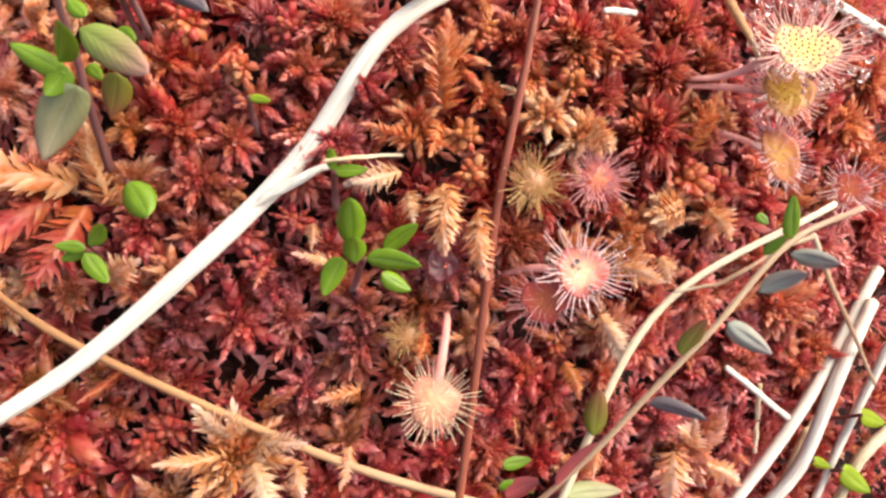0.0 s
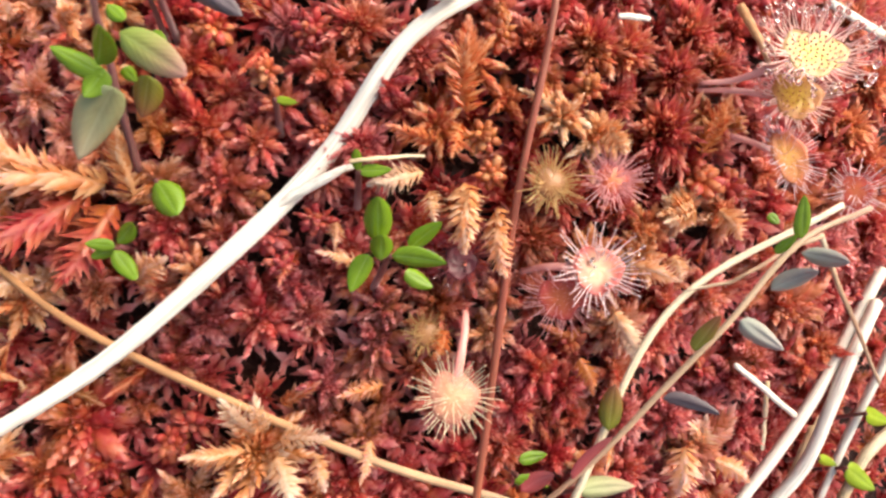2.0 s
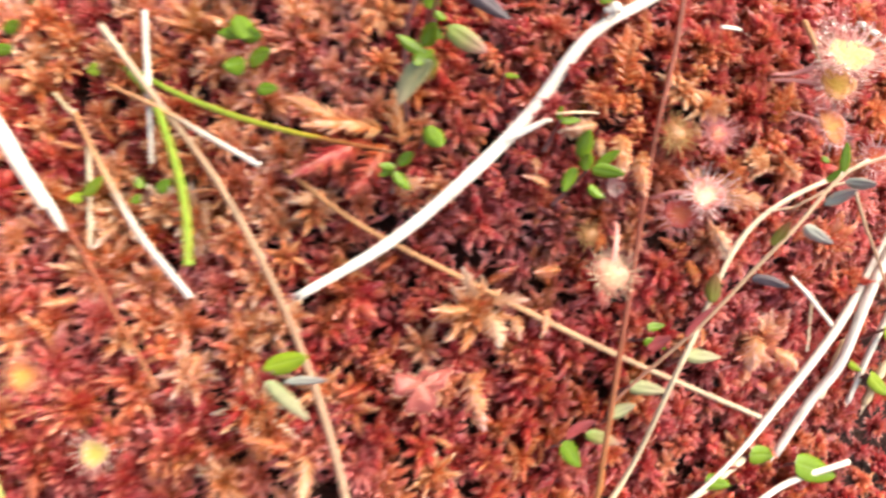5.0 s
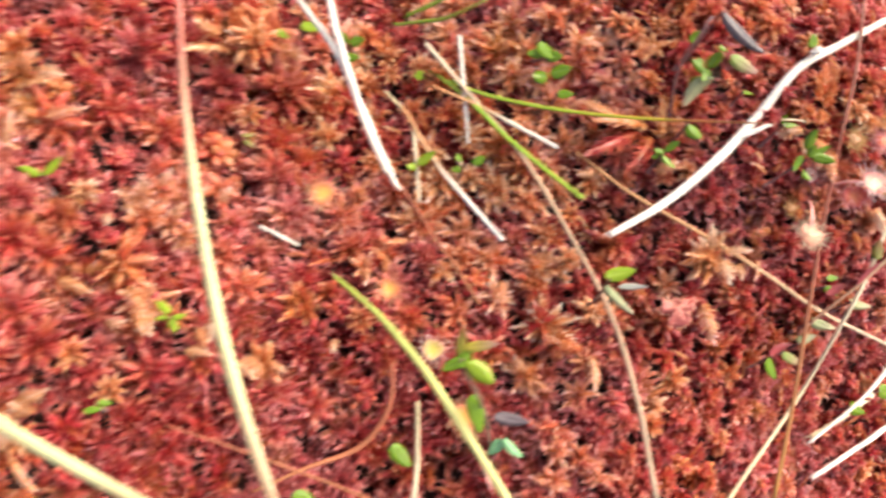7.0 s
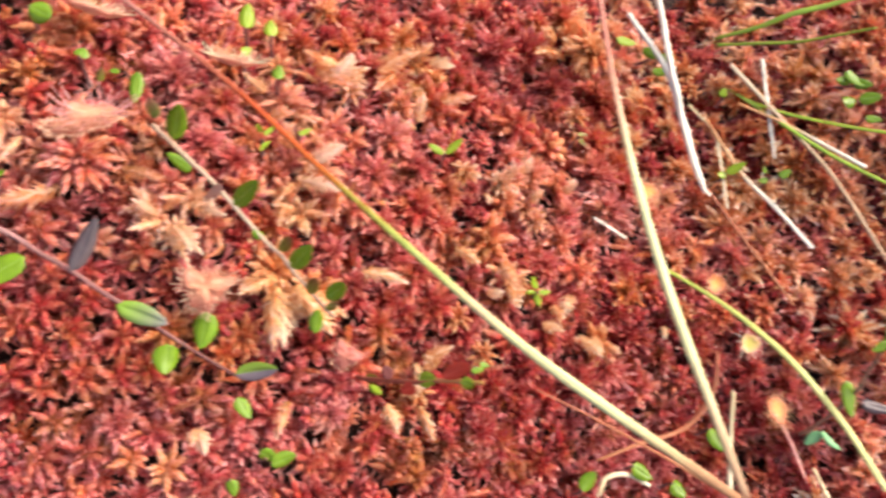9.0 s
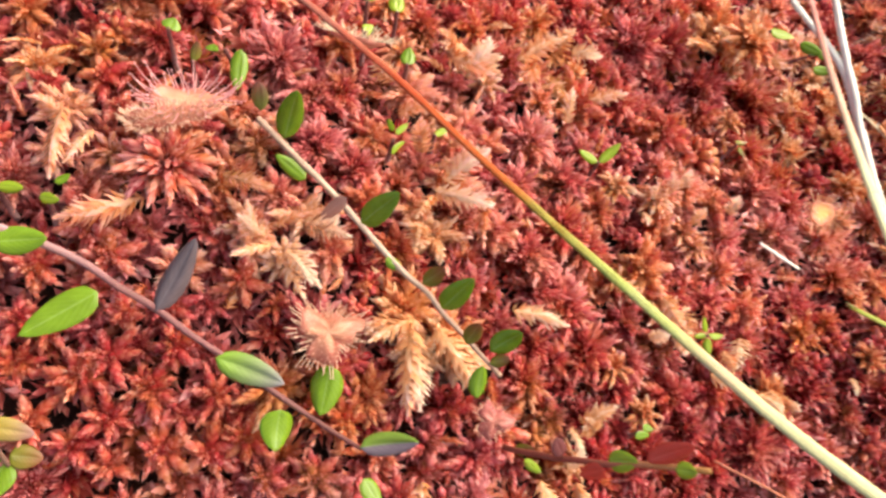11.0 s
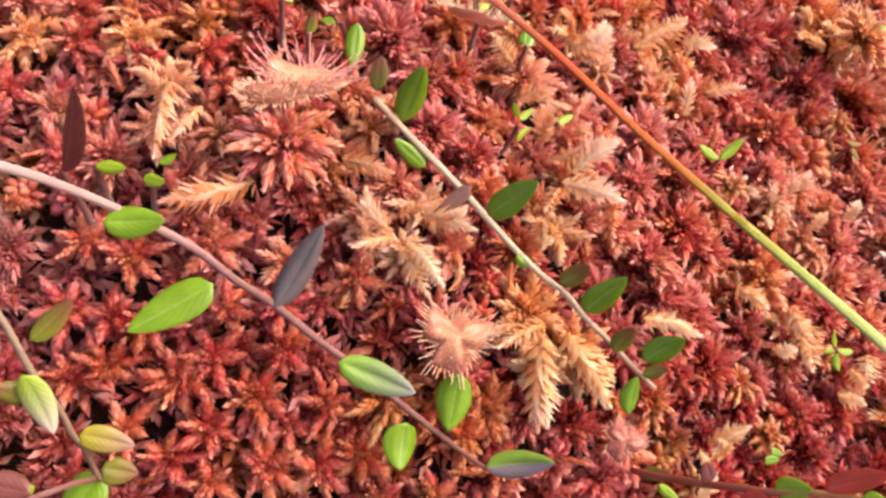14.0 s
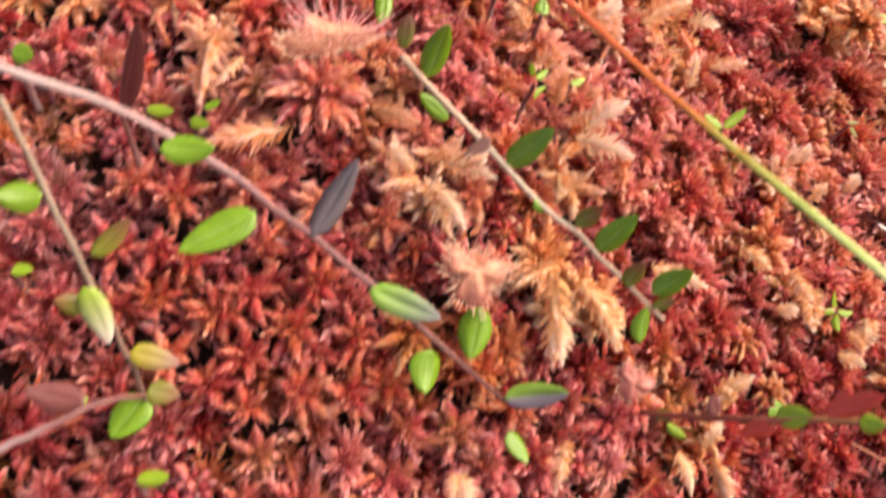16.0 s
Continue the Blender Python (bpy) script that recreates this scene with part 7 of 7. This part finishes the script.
sundew("pink sundew leaf low among straws", (0.2270, 0.0505, -0.0070), 0.0026, "red", (-0.5, -0.2, 1), 0.0, 1.2, 44, 30, 1.2, 16, 0.25, None, 10, 0.0, 0, 0.09, "pink")
sundew("withered brown sundew leaf sunk in moss", (0.1457, 0.0211, 0.0018), 0.0018, "brown", (0.0, -0.2, 1), -0.3, 1.0, 44, 50, 1.2, 0, 0.1, None, 11)
sundew("small yellow sundew leaf ringed with dewy hairs", (0.0410, -0.0268, -0.0262), 0.0030, "yellow", (-0.1, -0.35, 1), 0.2, 1.0, 34, 6, 0.9, 18, 0.25, None, 12)
sundew("small orange sundew leaf flat on moss", (0.0260, -0.0114, -0.0200), 0.0030, "orange", (0.0, -0.3, 1), 0.2, 1.0, 32, 12, 0.9, 6, 0.25, None, 13)
sundew("orange sundew leaf with pale dewy fringe", (0.0028, 0.0170, -0.0210), 0.0035, "orange", (0.0, -0.3, 1), 0.1, 1.0, 36, 14, 0.9, 20, 0.25, None, 14)
sundew("pink furry sundew leaf folded into a fan", (0.1107, -0.0116, -0.0070), 0.0062, "rose", (0.1, 0.2, 1), -0.22, 0.66, 40, 0, 0.12, 0, 0.1, None, 15, 0.5, 0, 0.30, "blush", 30)
sundew("long orange sundew leaf with pinkish hairs", (0.0518, -0.0458, -0.0295), 0.0030, "orange", (0.1, -0.2, 1), 0.1, 1.5, 50, 16, 0.9, 0, 0.25, [(0.0620, -0.0660, -0.0320), (0.0575, -0.0565, -0.0310)], 16, 0.6)
sundew("orange sundew leaf turned up, with a pale fringe", (-0.1522, -0.0246, 0.0226), 0.0074, "blush", (0.05, -0.15, 1.0), -0.10, 0.22, 80, 0, 0.20, 0, 0.25, None, 17, 0.42, 0, 0.14, "blush", 120)
sundew("faded sundew leaf with long pinkish tentacles", (-0.1512, -0.0205, 0.0215), 0.0058, "blush", (0.0, 0.25, 1.0), 0.05, 0.50, 44, 20, 0.70, 0, 0.30, None, 27, 0.35, 0, 0.15, "red")
sundew("pale pink furry sundew leaf over moss", (-0.1190, -0.0522, 0.0105), 0.0050, "blush", (0.1, -0.1, 1), -0.3, 0.85, 56, 0, 0.46, 0, 0.1, None, 18, 0.4, 0, 0.28, "", 170)
sundew("tan sundew leaf with a comb of hairs", (-0.1266, 0.0037, 0.0176), 0.0052, "tan", (0.0, 0.9, 0.8), 0.2, 0.8, 56, 24, 0.7, 0, 0.25, None, 19)
sundew("small pinkish sundew leaf pressed in moss", (-0.0849, -0.0583, -0.0060), 0.0034, "rose", (0.1, -0.3, 1), -0.2, 0.9, 50, 0, 0.30, 0, 0.1, None, 20, 0.0, 0, 0.25, "blush", 90)
sundew("orange sundew leaf with an upturned pale edge", (-0.1587, 0.0051, 0.0235), 0.0062, "tan", (0.1, 0.9, 0.8), 0.2, 0.7, 50, 20, 0.45, 0, 0.25, None, 21)


def rosette(at, size, tone, plan, seed, label):
    """A large moss head whose branches can be told apart."""
    rnd = np.random.RandomState(seed)
    thing = empty("moss_rosette", Vector(at))
    TAKEN.append((at[0], at[1], plan[1] * size))
    count, reach, leaf_size, open_by = plan
    for k in range(count * 2):
        low = k < count
        a, e = 6.283 * (k + rnd.uniform(-0.25, 0.25)) / count, rnd.uniform(0.0, 0.4) if low else rnd.uniform(0.5, 1.2)
        way = np.array((math.cos(a) * math.cos(e), math.sin(a) * math.cos(e), math.sin(e)))
        out = ([], [], [])
        moss_branch(out, rnd, way * 0.0006, way, reach * size * (1.0 if low else 0.6), 0.10 * reach * size, tone + rnd.normal(0, 0.07), 11 if low else 7, 4, leaf_size * 0.85, 0.21, open_by * 1.2, 0.5 if low else 0.1)
        tagged(part("branch", mesh("branch", out[0], out[1], MOSS, "moss", out[2]), thing), kind="stuff")
    tagged(thing, label, "moss")


rosette((-0.1512, -0.0312, 0.0180), 1.0, 0.42, (15, 0.0078, 0.0036, 0.40), 1, "large orange-red moss head spread like a rosette")
rosette((-0.0235, 0.0600, -0.0100), 1.0, 0.66, (9, 0.0080, 0.0036, 0.5), 2, "large peach-orange moss head spread like a star")
rosette((0.1215, 0.0040, -0.0085), 1.0, 0.74, (8, 0.0080, 0.0034, 0.6), 3, "large tan and rust moss head spread like a star")
rosette((0.1502, 0.0579, 0.0151), 0.72, 0.59, (7, 0.0072, 0.0021, 0.36), 10, "tan-orange moss head standing out among red ones")
rosette((0.1643, 0.0518, 0.0122), 0.54, 0.73, (8, 0.0072, 0.0022, 0.42), 11, "plump tan-yellow moss head standing out among red ones")
rosette((0.1455, 0.0492, 0.0125), 0.58, 0.53, (9, 0.0072, 0.0019, 0.48), 12, "orange moss head standing out among red ones")
rosette((0.1791, 0.0338, 0.0016), 0.58, 0.67, (10, 0.0072, 0.0020, 0.54), 13, "peach moss head standing out among red ones")
rosette((0.1902, 0.0558, 0.0074), 0.54, 0.55, (7, 0.0072, 0.0021, 0.36), 14, "orange moss head standing out among red ones")
rosette((0.1121, 0.0299, 0.0004), 0.50, 0.67, (8, 0.0072, 0.0022, 0.42), 15, "tan moss head standing out among red ones")
rosette((-0.0482, 0.0061, -0.0169), 0.65, 0.79, (10, 0.0072, 0.0020, 0.54), 17, "cream moss head standing out among red ones")
rosette((-0.0387, 0.0010, -0.0205), 0.58, 0.69, (7, 0.0072, 0.0021, 0.36), 18, "tan moss head standing out among red ones")
rosette((-0.0234, 0.0421, -0.0230), 0.65, 0.57, (8, 0.0072, 0.0022, 0.42), 19, "salmon moss head standing out among red ones")
rosette((-0.0461, -0.0466, -0.0250), 0.58, 0.67, (9, 0.0072, 0.0019, 0.48), 20, "tan moss head standing out among red ones")
rosette((0.0636, 0.0423, -0.0103), 0.58, 0.65, (10, 0.0072, 0.0020, 0.54), 21, "tan moss head standing out among red ones")
rosette((0.0791, 0.0159, -0.0127), 0.58, 0.59, (7, 0.0072, 0.0021, 0.36), 22, "tan-orange moss head standing out among red ones")
rosette((0.0853, -0.0285, -0.0184), 0.58, 0.65, (8, 0.0072, 0.0022, 0.42), 23, "tan moss head standing out among red ones")
rosette((0.0979, 0.0557, 0.0069), 0.58, 0.61, (9, 0.0072, 0.0019, 0.48), 24, "peach moss head standing out among red ones")
rosette((0.0189, -0.0191, -0.0287), 0.58, 0.59, (10, 0.0072, 0.0020, 0.54), 25, "tan-orange moss head standing out among red ones")
rosette((0.0196, 0.0639, -0.0218), 0.50, 0.63, (7, 0.0072, 0.0021, 0.36), 26, "tan moss head standing out among red ones")
rosette((-0.1178, 0.0115, 0.0075), 0.65, 0.65, (8, 0.0072, 0.0022, 0.42), 27, "peach moss head standing out among red ones")
rosette((-0.1294, -0.0401, 0.0080), 0.58, 0.83, (10, 0.0072, 0.0020, 0.54), 29, "cream moss head standing out among red ones")
rosette((-0.0637, -0.0608, -0.0214), 0.58, 0.69, (7, 0.0072, 0.0021, 0.36), 30, "tan moss head standing out among red ones")
rosette((-0.0558, -0.0386, -0.0197), 0.58, 0.63, (8, 0.0072, 0.0022, 0.42), 31, "tan moss head standing out among red ones")
rosette((-0.0332, -0.0254, -0.0250), 0.58, 0.59, (9, 0.0072, 0.0019, 0.48), 32, "tan-orange moss head standing out among red ones")
rosette((-0.0981, 0.0141, 0.0013), 0.65, 0.81, (7, 0.0072, 0.0021, 0.36), 34, "cream-pink moss head standing out among red ones")
rosette((-0.0604, 0.0046, -0.0124), 0.58, 0.73, (9, 0.0072, 0.0019, 0.48), 36, "tan moss head standing out among red ones")
rosette((-0.0350, -0.0019, -0.0219), 0.58, 0.67, (10, 0.0072, 0.0020, 0.54), 37, "tan moss head standing out among red ones")
rosette((-0.0165, 0.0688, -0.0225), 0.65, 0.57, (7, 0.0072, 0.0021, 0.36), 38, "orange moss head standing out among red ones")
rosette((-0.0826, 0.0345, -0.0049), 0.58, 0.65, (9, 0.0072, 0.0019, 0.48), 40, "peach moss head standing out among red ones")
rosette((-0.1622, -0.0294, 0.0134), 0.58, 0.53, (7, 0.0072, 0.0021, 0.36), 42, "salmon moss head standing out among red ones")

bog_moss()
